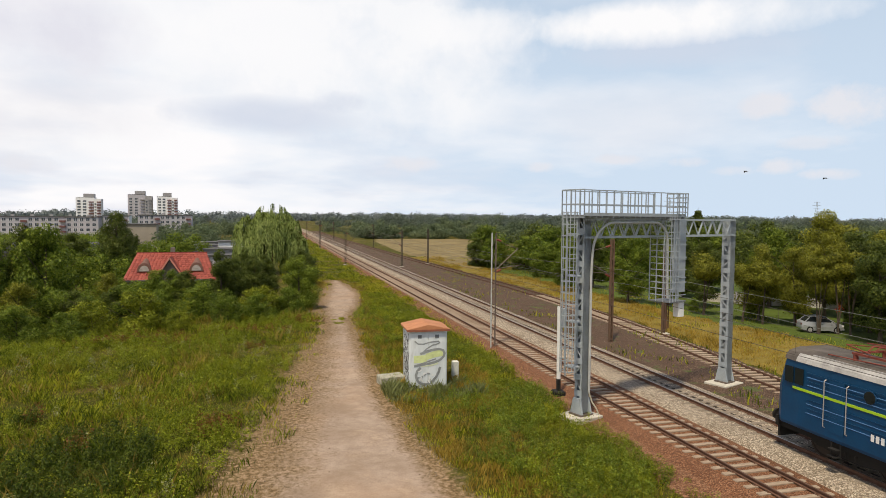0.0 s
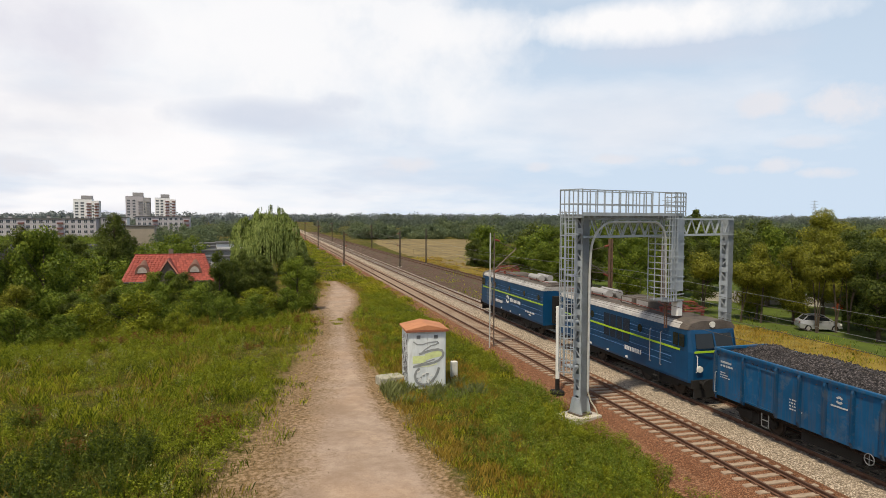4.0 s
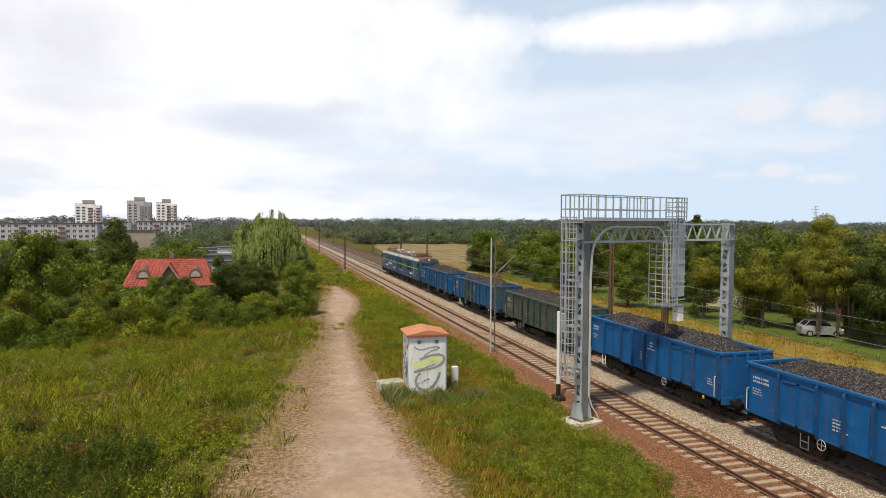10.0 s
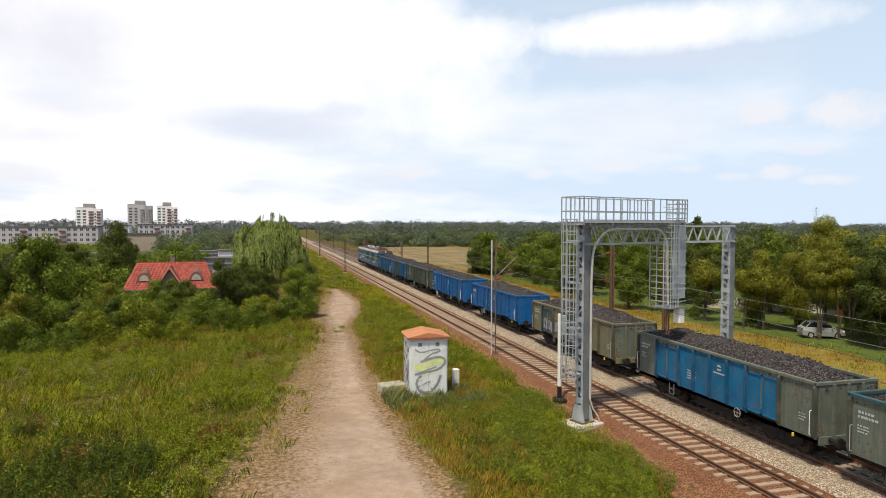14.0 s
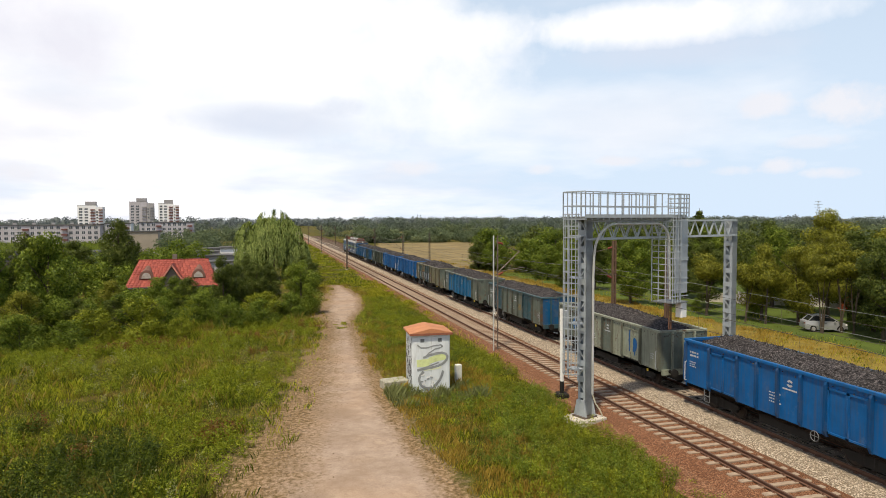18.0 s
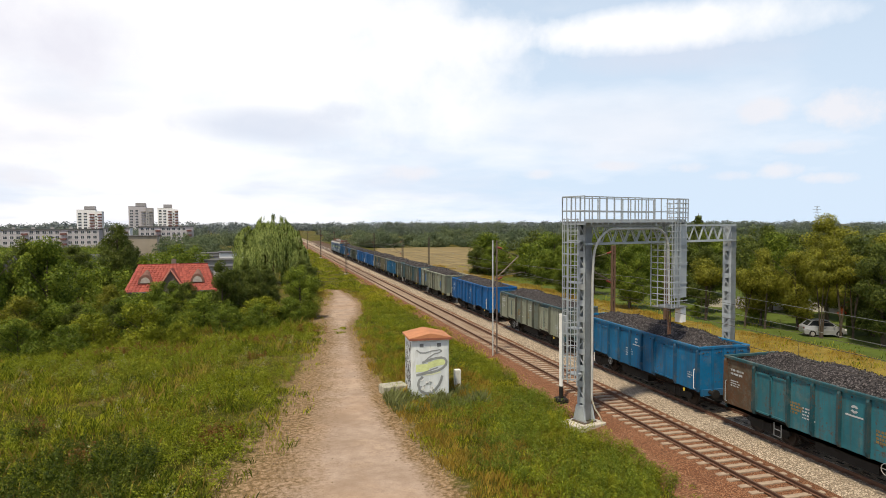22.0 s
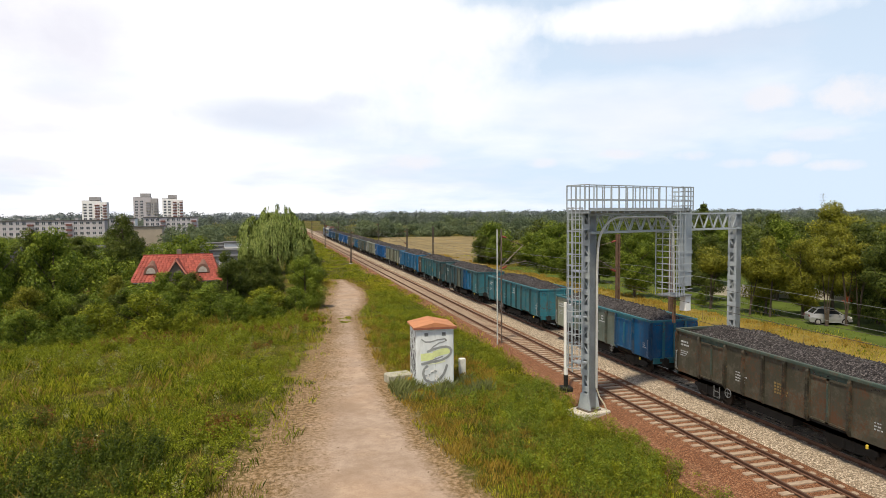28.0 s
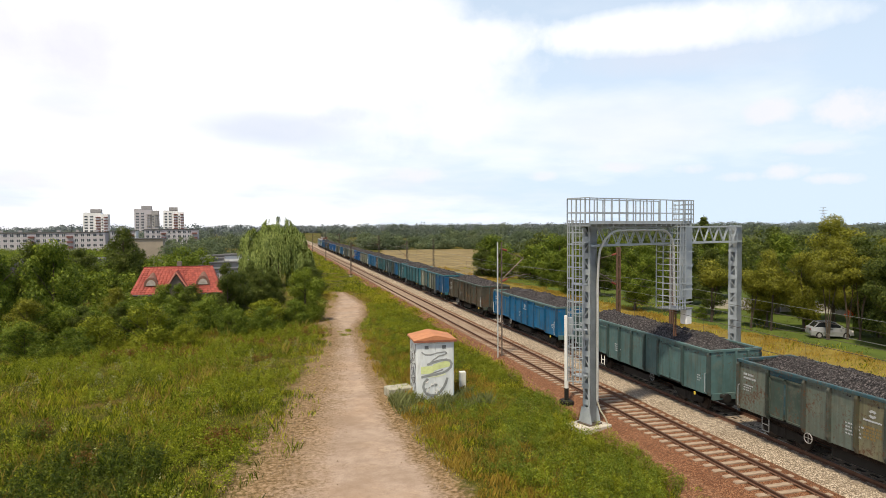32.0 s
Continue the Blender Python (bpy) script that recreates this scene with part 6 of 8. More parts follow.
def willow_kind(h, r):
    """Mounds of hanging strands, gathered in curtains, each strand a chain of narrow leaves."""
    rnd = np.random.default_rng(71)
    out = []
    domes = [(0.10 * r, 0, 0.66 * h, r * 0.55), (-r * 0.48, 0.2, 0.56 * h, r * 0.46), (r * 0.45, -0.2, 0.60 * h, r * 0.46), (-0.2, -r * 0.42, 0.52 * h, r * 0.50), (0.3, r * 0.4, 0.55 * h, r * 0.5), (-r * 0.2, -r * 0.3, 0.63 * h, r * 0.40), (r * 0.62, -r * 0.3, 0.44 * h, r * 0.36), (-r * 0.66, -r * 0.25, 0.42 * h, r * 0.34)]
    for _ in range(230):
        cx, cy, cz, cr = domes[rnd.integers(len(domes))]
        a0, e0 = rnd.uniform(0, 6.283), math.asin(rnd.uniform(0.0, 1.0))
        full = rnd.uniform(2.0, 6.0) * (1.1 - 0.45 * math.sin(e0))
        for _ in range(13):
            a, e = a0 + rnd.normal(0, 0.13), e0 + rnd.normal(0, 0.10)
            q = cr * rnd.uniform(0.92, 1.06)
            o = np.array((math.cos(e) * math.cos(a), math.cos(e) * math.sin(a), math.sin(e)))
            x, y, z = cx + q * o[0], cy + q * o[1], cz + q * o[2] * 1.1
            n = int(max(1.0, full * rnd.uniform(0.7, 1.1)) / 0.22)
            k = np.arange(n)
            px = x + o[0] * 0.5 * np.minimum(k * 0.22, 1.2) + rnd.normal(0, 0.045, n)
            py = y + o[1] * 0.5 * np.minimum(k * 0.22, 1.2) + rnd.normal(0, 0.045, n)
            pz = z - k * 0.22 * np.minimum(1, 0.2 + k * 0.16)
            t = rnd.uniform(0, 6.283, n)
            w = 0.075 * rnd.uniform(0.6, 1.4, n)
            p = np.stack([px, py, pz], 1)
            s = np.stack([np.cos(t) * w, np.sin(t) * w, np.zeros(n)], 1)
            d = np.stack([rnd.normal(0, 0.05, n), rnd.normal(0, 0.05, n), -rnd.uniform(0.28, 0.46, n)], 1)
            soft = o * 0.8 + (0, 0, 0.25) + rnd.normal(size=(n, 3)) * 0.25
            soft = np.repeat((soft / np.linalg.norm(soft, axis=1)[:, None])[:, None, :], 3, 1)
            out.append(np.concatenate([np.stack([p - s, p + s, p + d], 1), soft], 2))
    TREES["willow"] = (trunk_geo(rnd, h * 0.85, 0.5, h * 0.3, r * 0.8, 9).mesh("trunk"), quads("crown", np.concatenate(out)), M_WILLOW)


willow_kind(13.8, 6.2)


def conifer_kind(h, r):
    """Tiers of drooping boughs round a straight stem."""
    rnd = np.random.default_rng(72)
    c, rad = [], []
    for k in range(15):
        u = k / 15
        for a in np.linspace(0, 6.28, 8)[:-1]:
            q = r * (1 - u) * rnd.uniform(0.35, 0.9)
            t = a + rnd.random()
            c.append((q * math.cos(t), q * math.sin(t), h * (0.10 + 0.88 * u)))
            rad.append(0.16 * r + r * 0.24 * (1 - u))
    TREES["conifer"] = (Geo().tube((0, 0, -0.3), (0, 0, h), 0.22, 0.03, 7).mesh("trunk"), quads("crown", leaf_cloud(rnd, c, rad, 9000, 0.22)), M_LEAF_DARK)


conifer_kind(13.0, 3.4)

# the weeping willow and the growth round it, where the road bends
plant("willow", 0.2, 112, 1.09, 0.4, "large weeping willow with trailing yellow-green branches", z=-2.6, wide=0.88)
plant("bright1", -0.9, 66, 1.2, None, "yellow-green shrub under the roadside bush", "bush", "bush", "low bushes at the meadow's edge", wide=1.3)
for key, x, y, s, w, lab in (
        ("fresh0", 3.2, 69, 0.78, 1.10, "large round green bush beside the dirt road"), ("dark1", -1.5, 77, 0.66, 1.1, "dense dark green roadside bush"), ("dark0", -2.6, 86, 0.62, 1.0, "dark green bushy tree by the road"),
        ("dark2", 5.6, 92, 0.60, 1.1, "grey-green bush beside the dirt road"), ("dark1", 5.0, 100, 0.62, 1.0, "grey-green bushy tree under the willow"), ("dark0", -0.4, 98, 0.55, 1.2, "dense dark green bush by the road"),
        ("dark2", -0.2, 78, 0.60, 1.15, "dark green bush under the willow"), ("dark2", -2.4, 79, 0.80, 0.8, "dark green young tree by the road"), ("dark0", -3.4, 73, 0.72, 0.75, "dark green young tree by the road"), ("round0", -9.2, 72, 0.66, 1.1, "green bushy tree by the house"),
        ("round1", -11.5, 76, 0.70, 1.1, "green bushy tree by the house"), ("olive0", -16.5, 76, 0.72, 1.1, "green tree in a garden"), ("round2", -21.4, 72, 1.5, 0.80, "broad green tree in a garden"),
        ("dark1", -23.6, 74, 1.5, 0.75, "broad dark green garden tree"), ("round0", -25.3, 69, 1.38, 0.8, "broad green tree in a garden"), ("olive1", -21.0, 64, 0.7, 1.0, "green tree in a garden"),
        ("dark2", -14.0, 68, 0.60, 1.1, "dark green bush in a garden"), ("dark0", -17.0, 66, 0.62, 1.1, "dark green bush in a garden"), ("round1", -28, 74, 1.1, 1.0, "broad green tree in a garden"),
        ("dark1", -24.0, 118, 1.68, 0.85, "tall green tree behind the house"), ("dark2", -25, 130, 1.3, 1.0, "tall green tree behind the house"), ("round2", -16, 134, 0.9, 1.1, "green tree behind the house"),
        ("dark0", -33, 128, 1.2, 1.1, "green tree in a garden"), ("round0", -29, 100, 1.0, 1.0, "green tree in a garden"), ("dark1", -36, 96, 1.2, 1.0, "green tree in a garden"),
        ("dark0", -4.6, 70, 0.86, 0.72, "dark green young tree by the road"), ("dark1", -8.0, 71, 0.62, 0.95, "dark green bush in front of the house"), ("round0", -3.6, 112, 0.62, 1.1, "green bush by the garages")):
    plant(key, x, y, s, None, lab, "tree" if s > 0.68 else "bush", "tree" if s > 0.68 else "bush", "gardens beside the road", wide=w)
for key, x, y, s, w, lab in (
        ("bright0", -10.6, 59.5, 1.55, 1.0, "bright yellow-green bush in the meadow"), ("bright1", -14.4, 61, 1.35, 1.1, "low yellow-green bush in the meadow"), ("bright2", -7.2, 58, 0.8, 1.0, "low yellow-green bush in the meadow"),
        ("shrub0", -3.4, 61, 0.9, 1.2, "low green shrub in the meadow"), ("shrub1", -0.6, 63, 0.9, 1.2, "low green shrub in the meadow"), ("shrub2", 2.0, 66, 0.95, 1.1, "low green shrub beside the dirt road"),
        ("shrub0", -15.4, 57, 0.9, 1.2, "low green shrub in the meadow"), ("shrub1", 3.0, 72, 1.1, 1.1, "green shrub beside the dirt road"), ("shrub2", -18.5, 56, 1.2, 1.0, "low green shrub in the meadow"), ("shrub1", -6.0, 66, 1.2, 1.2, "low green shrub in the meadow")):
    plant(key, x, y, s, None, lab, "bush", "bush", "low bushes at the meadow's edge", wide=w)

# the trees behind the siding, with the parked car
for key, x, y, s, w, lab in (
        ("round0", 40.5, 67, 0.98, 0.95, "round green tree beside a side road"), ("round1", 43.8, 64, 0.90, 0.9, "round green tree beside a side road"), ("dark0", 46.8, 61.5, 1.0, 0.9, "dark green tree beside a side road"),
        ("olive0", 46.0, 52.5, 0.92, 0.85, "olive green young tree on grass"), ("olive1", 47.5, 49.5, 0.95, 0.85, "olive green young tree on grass"), ("olive2", 54.5, 53.0, 1.05, 1.0, "olive green tree beside the parked car"),
        ("dark1", 50.8, 44.6, 1.1, 1.0, "green tree beside the parked car"), ("dark0", 47.2, 40.5, 1.12, 0.95, "tall green tree on the verge"), ("dark2", 54, 41.0, 1.18, 1.1, "tall dark green tree behind the verge"),
        ("olive1", 56, 47, 1.15, 1.1, "tall olive green tree on the verge"), ("dark0", 60, 55, 1.15, 1.15, "tall green tree behind the verge"), ("round2", 54, 60, 1.2, 1.0, "green leafy tree behind the others"), ("olive2", 64, 62, 1.35, 1.0, "green leafy tree behind the others"),
        ("dark1", 50, 70, 1.0, 1.0, "green leafy tree behind the others"), ("round0", 58, 76, 1.2, 1.1, "green leafy tree behind the others"), ("dark2", 68, 76, 1.3, 1.1, "green leafy tree behind the others"), ("round1", 38, 78, 0.9, 0.95, "round green tree behind the siding"), ("dark0", 44, 82, 1.0, 1.0, "round green tree behind the siding"),
        ("dark1", 52, 38, 1.12, 1.1, "tall dark green tree behind the verge"), ("olive0", 58, 36, 1.15, 1.1, "tall green tree behind the verge")):
    plant(key, x, y, s, None, lab, "tree", "tree", "trees along the side road", wide=w)
for key, x, y, s, w in (("shrub0", 47.6, 55.4, 0.95, 0.8), ("shrub1", 44.2, 60, 0.5, 0.8), ("shrub2", 52.2, 48.0, 0.6, 0.5), ("shrub0", 51.0, 44.8, 0.55, 0.4), ("shrub1", 53.5, 44.0, 0.6, 0.6), ("shrub2", 49.2, 50.8, 0.55, 0.45)):
    plant(key, x, y, s, None, "low dark green shrub on the lawn", "bush", "bush", "low shrubs on the lawn", wide=w)


def build_sapling(x, y, h, r, seed):
    """A young tree with bare thin stems and a small open crown."""
    q = np.random.default_rng(seed)
    g = Geo()
    ends = []
    for k in range(3):
        a = q.uniform(0, 6.28)
        m = Vector((0.25 * math.cos(a), 0.25 * math.sin(a), h * 0.4))
        e = Vector((0.7 * math.cos(a), 0.7 * math.sin(a), h * 0.85))
        g.tube((0.05 * k, 0.04 * k, -0.1), m, 0.07, 0.05, 6).tube(m, e, 0.05, 0.02, 5)
        ends.append(tuple(e))
    TREES["sapling"] = (g.mesh("trunk"), quads("crown", leaf_cloud(q, ends + [(0, 0, h * 0.8), (0.2, 0.3, h)], [r * 0.5] * 5, 5000, 0.10)), M_LEAF_WARM)
    plant("sapling", x, y, 1.0, None, "slim young tree with thin dark stems on the lawn", "sapling", "tree", "saplings on the lawn")


for x, y, h, r, sd in ((45.6, 45.0, 6.2, 1.5, 1), (47.3, 44.5, 6.6, 1.4, 2), (47.9, 44.0, 6.6, 1.4, 3), (44.9, 50.6, 5.2, 2.0, 4), (44.2, 52.4, 5.0, 1.9, 5), (43.0, 56.6, 5.6, 2.4, 6)):
    build_sapling(x, y, h, r, sd)
for key, x, y, s, w, lab in (
        ("round0", 42, 118, 0.9, 1.2, "dense green tree in a thicket"), ("round1", 46, 112, 0.95, 1.2, "dense green tree in a thicket"), ("shrub0", 43.5, 126, 2.6, 1.2, "dense green bush in a thicket"), ("round2", 50, 116, 1.0, 1.2, "dense green tree in a thicket"),
        ("round0", 54, 108, 1.0, 1.2, "dense green tree in a thicket"), ("shrub1", 49, 106, 2.6, 1.2, "dense green bush in a thicket"), ("round1", 48, 100, 0.95, 1.15, "dense green tree in a thicket"), ("dark0", 40, 122, 0.85, 1.1, "dark green tree in a thicket"),
        ("round2", 44, 98, 0.85, 1.1, "dense green tree in a thicket"), ("round1", 59, 112, 1.1, 1.2, "dense green tree in a thicket"), ("shrub2", 54, 98, 2.7, 1.2, "dense green bush in a thicket"), ("round0", 50, 92, 0.95, 1.2, "dense green tree in a thicket"),
        ("dark2", 64, 104, 1.2, 1.2, "dense green tree in a thicket"), ("round2", 58, 94, 1.0, 1.2, "dense green tree in a thicket"), ("dark1", 66, 92, 1.2, 1.2, "dense green tree in a thicket")):
    plant(key, x, y, s * 1.12, None, lab, "tree", "tree", "thicket behind the siding", z=ground_z(x, y) - 1.6 * s if key[0] != "s" else None, wide=w)
plant("conifer", 83, 112, 0.92, None, "tall dark spruce above the other trees", wide=1.1)

# the far woods: one object for what nobody could count
FW = np.random.default_rng(90)


def build_woods(name, spots, size, count, label, material):
    """Tree crowns; each spot: x, y, height of the top above the rails, radius."""
    allq = []
    for x, y, top, r in spots:
        n = 11
        rad = np.array([r * FW.uniform(0.28, 0.55) for _ in range(n)])
        low = ground_z(x, y)
        c = [(x + FW.normal() * r * 0.5, y + FW.normal() * r * 0.5, max(low + q * 0.4, low + (top - q * 0.85 - low) * (FW.uniform(0.05, 0.35) if j < 5 else FW.uniform(0.45, 1.0)))) for j, q in enumerate(rad)]
        allq.append(leaf_cloud(FW, c, rad, count, size))
    ob = part(name, quads(name, np.concatenate(allq)), material)
    return tagged(ob, label, "woods", kind="stuff")


spots = []
for i in range(330):
    a = radians(FW.uniform(-40, 54))
    d = FW.uniform(190, 430)
    x, y = d * math.sin(a), d * math.cos(a)
    if -4 < x < 36 or (6 < x < 104 and y < 290):
        continue
    if x < 0 and (y < 215 or x < -0.16 * y):
        continue
    spots.append((x, y, FW.uniform(4.2, 8.6) + (FW.random() < 0.22) * FW.uniform(1.0, 3.4) if x > 0 else FW.uniform(3.8, 6.8), FW.uniform(4, 6.5)))
spots += [(FW.uniform(40, 125), FW.uniform(268, 300), FW.uniform(3.0, 6.5), FW.uniform(3, 5)) for _ in range(60)] + [(FW.uniform(84, 112), FW.uniform(195, 270), FW.uniform(4.0, 7.0), FW.uniform(3, 5)) for _ in range(40)]
build_woods("far_woods", spots, 0.36, 1100, "belt of far green woods, leaves tinted a little as by haze", M_FAR)
spots = [(FW.uniform(-330, 600), FW.uniform(450, 660), 0, FW.uniform(6, 10)) for _ in range(300)]
spots = [(x, y, FW.uniform(8.0, 13.0) if x > 0 else FW.uniform(6.0, 9.5), r) for x, y, _, r in spots if not -8 < x < 44]
# paler, bluer leaf copies: the air's haze is painted into the colour
M_FARTHER = m_leaf("haze_tinted_wood", (0.074, 0.100, 0.086), (0.125, 0.158, 0.125), (0.195, 0.225, 0.165), patch=0.05, own=0.12)
build_woods("hazy_woods", spots, 0.70, 620, "woods along the skyline, leaves tinted pale as by haze", M_FARTHER)
spots = [(FW.uniform(-700, 1100), FW.uniform(900, 1500), FW.uniform(10, 17), FW.uniform(14, 22)) for _ in range(330)]
# palest and bluest copy, with the horizon's haze painted in
M_FARTHEST = m_leaf("blue_haze_tinted_wood", (0.115, 0.142, 0.150), (0.16, 0.19, 0.195), (0.21, 0.24, 0.24), patch=0.02, own=0.12)
build_woods("skyline_woods", spots, 1.9, 420, "woods on the horizon, leaves tinted blue as by haze", M_FARTHEST)
# thicket between the field and the woods, and among the gardens
spots = [(FW.uniform(70, 125), FW.uniform(84, 190), FW.uniform(6.0, 8.6), FW.uniform(3.5, 5)) for _ in range(85)]
build_woods("thicket", spots, 0.32, 1250, "dense green thicket behind the trees", M_LEAF_DARK)
spots = [(FW.uniform(-62, -31), FW.uniform(84, 200), 0, FW.uniform(3, 4.5)) for _ in range(60)] + [(FW.uniform(-30, -14), FW.uniform(118, 165), 0, FW.uniform(2.4, 3.6)) for _ in range(22)]
spots = [(x, y, 9.4 - (0.045 + FW.random() * 0.035 if x < -30 else 0.022 + FW.random() * 0.03) * math.hypot(x, y), r) for x, y, _, r in spots]
for _ in range(120):
    y = FW.uniform(105, 262)
    x = FW.uniform(-0.42, -0.20) * y
    spots.append((x, y, 9.45 - (0.036 + FW.random() * 0.02) * y, FW.uniform(3, 4.2)))
spots += [(FW.uniform(-0.42, -0.12) * y, y, 9.45 - FW.uniform(0.024, 0.036) * y, FW.uniform(4, 6)) for y in FW.uniform(240, 370, 90)]
build_woods("garden_thicket", spots, 0.22, 1300, "dense green garden growth", M_LEAF)
spots = []
for _ in range(70):
    y = FW.uniform(64, 93)
    x = FW.uniform(-31, -4.0)
    if y > 90 and x > -20 or (x > -9 and y < 68):
        continue
    spots.append((x, y, 9.45 - (9.45 - FW.uniform(-0.4, 0.9)) * y / 92, FW.uniform(1.7, 2.6)))
build_woods("garden_bushes", spots, 0.10, 3400, "dense mixed green bushes round the house", M_LEAF)


def road_edges(y):
    ky, kl, kr = zip(*ROAD)
    return np.interp(y, ky, kl, left=kl[0], right=-90), np.interp(y, ky, kr, left=kr[0], right=-89)


def build_grass(name, x0, x1, y0, y1, count, h, w, material, label, keep=None, patch=0.25, seed=1, level=0.5, anywhere=False):
    """Tufts of bent blades on the meadow; patch: how fast stands of it change, level: how much of the ground they leave bare."""
    r = np.random.default_rng(seed)
    x, y = r.uniform(x0, x1, count), r.uniform(y0, y1, count)
    x = x + r.normal(0, 0.06, count)
    l, rr = road_edges(y)
    near = np.interp(y, (20, 45, 60), (1.0, 0.4, 0.0))
    into = np.minimum((x - l) / (1 + 0.9 * near), (rr - x) * 3.2) + np.array([1.3 * noise.noise((a * 0.7, b * 0.7, 4.4)) for a, b in zip(x, y)])
    worn = r.random(count) < np.clip((into + 1.4) / 1.6, 0, 1)
    ok = ~((x > l + 0.6) & (x < rr - 0.25)) & ~worn | anywhere
    ok &= ~((x > np.interp(y, (10, 22, 32, 41, 55, 80), (13.9, 14.4, 15.0, 15.4, 15.9, 16.2)) + r.normal(0, 0.25, count)) & (x < FAR + 2.0))
    stand = np.array([noise.noise((a * patch, b * patch, seed * 3.1)) for a, b in zip(x, y)]) + r.normal(0, 0.16, count)
    ok &= stand > level - 0.5
    if keep is not None:
        ok &= keep(x, y)
    x, y, stand = x[ok], y[ok], stand[ok]
    n = len(x)
    z = np.array([ground_z(a, b) for a, b in zip(x, y)]) + np.where((x < NEAR), np.clip((x - 15.0) * 0.2, 0, 0.25), 0)
    a = r.uniform(0, 6.283, n)
    lump = np.array([noise.noise((a * 0.85, b * 0.85, seed * 1.7)) for a, b in zip(x, y)])
    hh = h * r.uniform(0.45, 1.25, n) * np.clip(0.8 + 0.8 * stand + 1.5 * lump, 0.28, 2.2)
    dx, dy = np.cos(a), np.sin(a)
    bend = r.uniform(0.1, 0.6, n) * hh
    p = np.stack([x, y, z - 0.03], 1)
    side = np.stack([-dy, dx, np.zeros(n)], 1) * (w * r.uniform(0.6, 1.4, n))[:, None]
    tip = p + np.stack([dx * bend, dy * bend, hh], 1)
    mid = p + np.stack([dx * bend * 0.35, dy * bend * 0.35, hh * 0.6], 1)
    ob = part(name, quads(name, np.stack([p - side * 0.6, p + side * 0.6, mid + side, tip], 1)), material)
    return tagged(ob, label, "grass", kind="stuff")


# deep green blades, darkened further for the lens's fall-off at the near end
M_GRASS_DEEP = m_grass("deep_vignetted_blade", (0.022, 0.040, 0.003), (0.090, 0.130, 0.008), (0.25, 0.28, 0.025), (0.16, 0.11, 0.025))
build_grass("near_grass", -20, 6, 19, 29.5, 50000, 0.34, 0.0115, M_GRASS_DEEP, "deep green grass at the meadow's near end", level=-0.2, seed=29)
build_grass("meadow_grass", -26, 6, 29, 66, 170000, 0.30, 0.0125, M_GRASS, "tall green meadow grass", level=-0.2, seed=2)
build_grass("dry_stalks", -26, 7, 19, 66, 20000, 0.50, 0.010, M_GRASS_DRY, "dry straw-coloured stalks among the grass", level=0.55, seed=3)
build_grass("verge_grass", 3.5, 16.2, 18, 100, 150000, 0.24, 0.013, M_GRASS_VERGE, "green verge grass beside the line", level=0.0, seed=4)
build_grass("verge_straw", 3.5, 15.6, 18, 100, 70000, 0.30, 0.0115, M_GRASS_DRY, "dry yellow grass on the verge", keep=lambda x, y: x < road_edges(y)[1] + 2.2 + np.interp(y, (18, 45, 60), (2.0, 0.4, -0.6)), level=0.18, seed=5)
build_grass("siding_mix", 30.0, 48, 24, 150, 45000, 0.22, 0.013, M_GRASS_VERGE, "green grass among the gold behind the siding", keep=lambda x, y: x > 2.6 + np.interp(y, [p[0] for p in SIDING], [p[1] for p in SIDING]), level=0.6, seed=12)
build_grass("siding_grass", 30.0, 48, 24, 150, 150000, 0.25, 0.013, M_GRASS_GOLD, "golden dry grass behind the siding", keep=lambda x, y: (x > 1.9 + np.interp(y, [p[0] for p in SIDING], [p[1] for p in SIDING])) & (x < np.interp(y, (40, 60), (12.5, 9.0)) + np.interp(y, [p[0] for p in SIDING], [p[1] for p in SIDING])), level=0.22, seed=6)
tagged(strip("dry_verge", [(14, 29.4, 40), (24, 30.4, 40.5), (40, 32.2, 42.5), (60, 34.2, 41.5), (86, 34.7, 40), (115, 34.2, 39), (150, 32.8, 38)], plain("golden_turf", (0.180, 0.132, 0.020), 0.95, 0, 0.4, 1.2, 0.06), 0.07, 1.4, 8, 1.0), "golden dry grass behind the disused siding", "verge", kind="structure")
tagged(strip("lawn", [(20, 36.6, 80), (40, 39.4, 86), (60, 40.5, 90), (90, 41, 92), (112, 41, 92)], M_TURF, 0.05, 1.6, 14, 1.0), "smooth green lawn under the trees", "lawn", kind="structure")
build_grass("siding_green", 31, 75, 26, 110, 50000, 0.12, 0.036, M_LAWN, "short green grass under the trees", keep=lambda x, y: x > 9.0 + np.interp(y, [p[0] for p in SIDING], [p[1] for p in SIDING]), level=-0.3, seed=7)
build_grass("far_verge", 2, 15.8, 96, 260, 90000, 0.30, 0.03, M_GRASS, "green grass along the far line", level=0.30, seed=8)
build_grass("weeds", 24.2, 32, 20, 110, 7000, 0.30, 0.04, M_GRASS, "weeds between the rusty rails", level=0.62, seed=9)


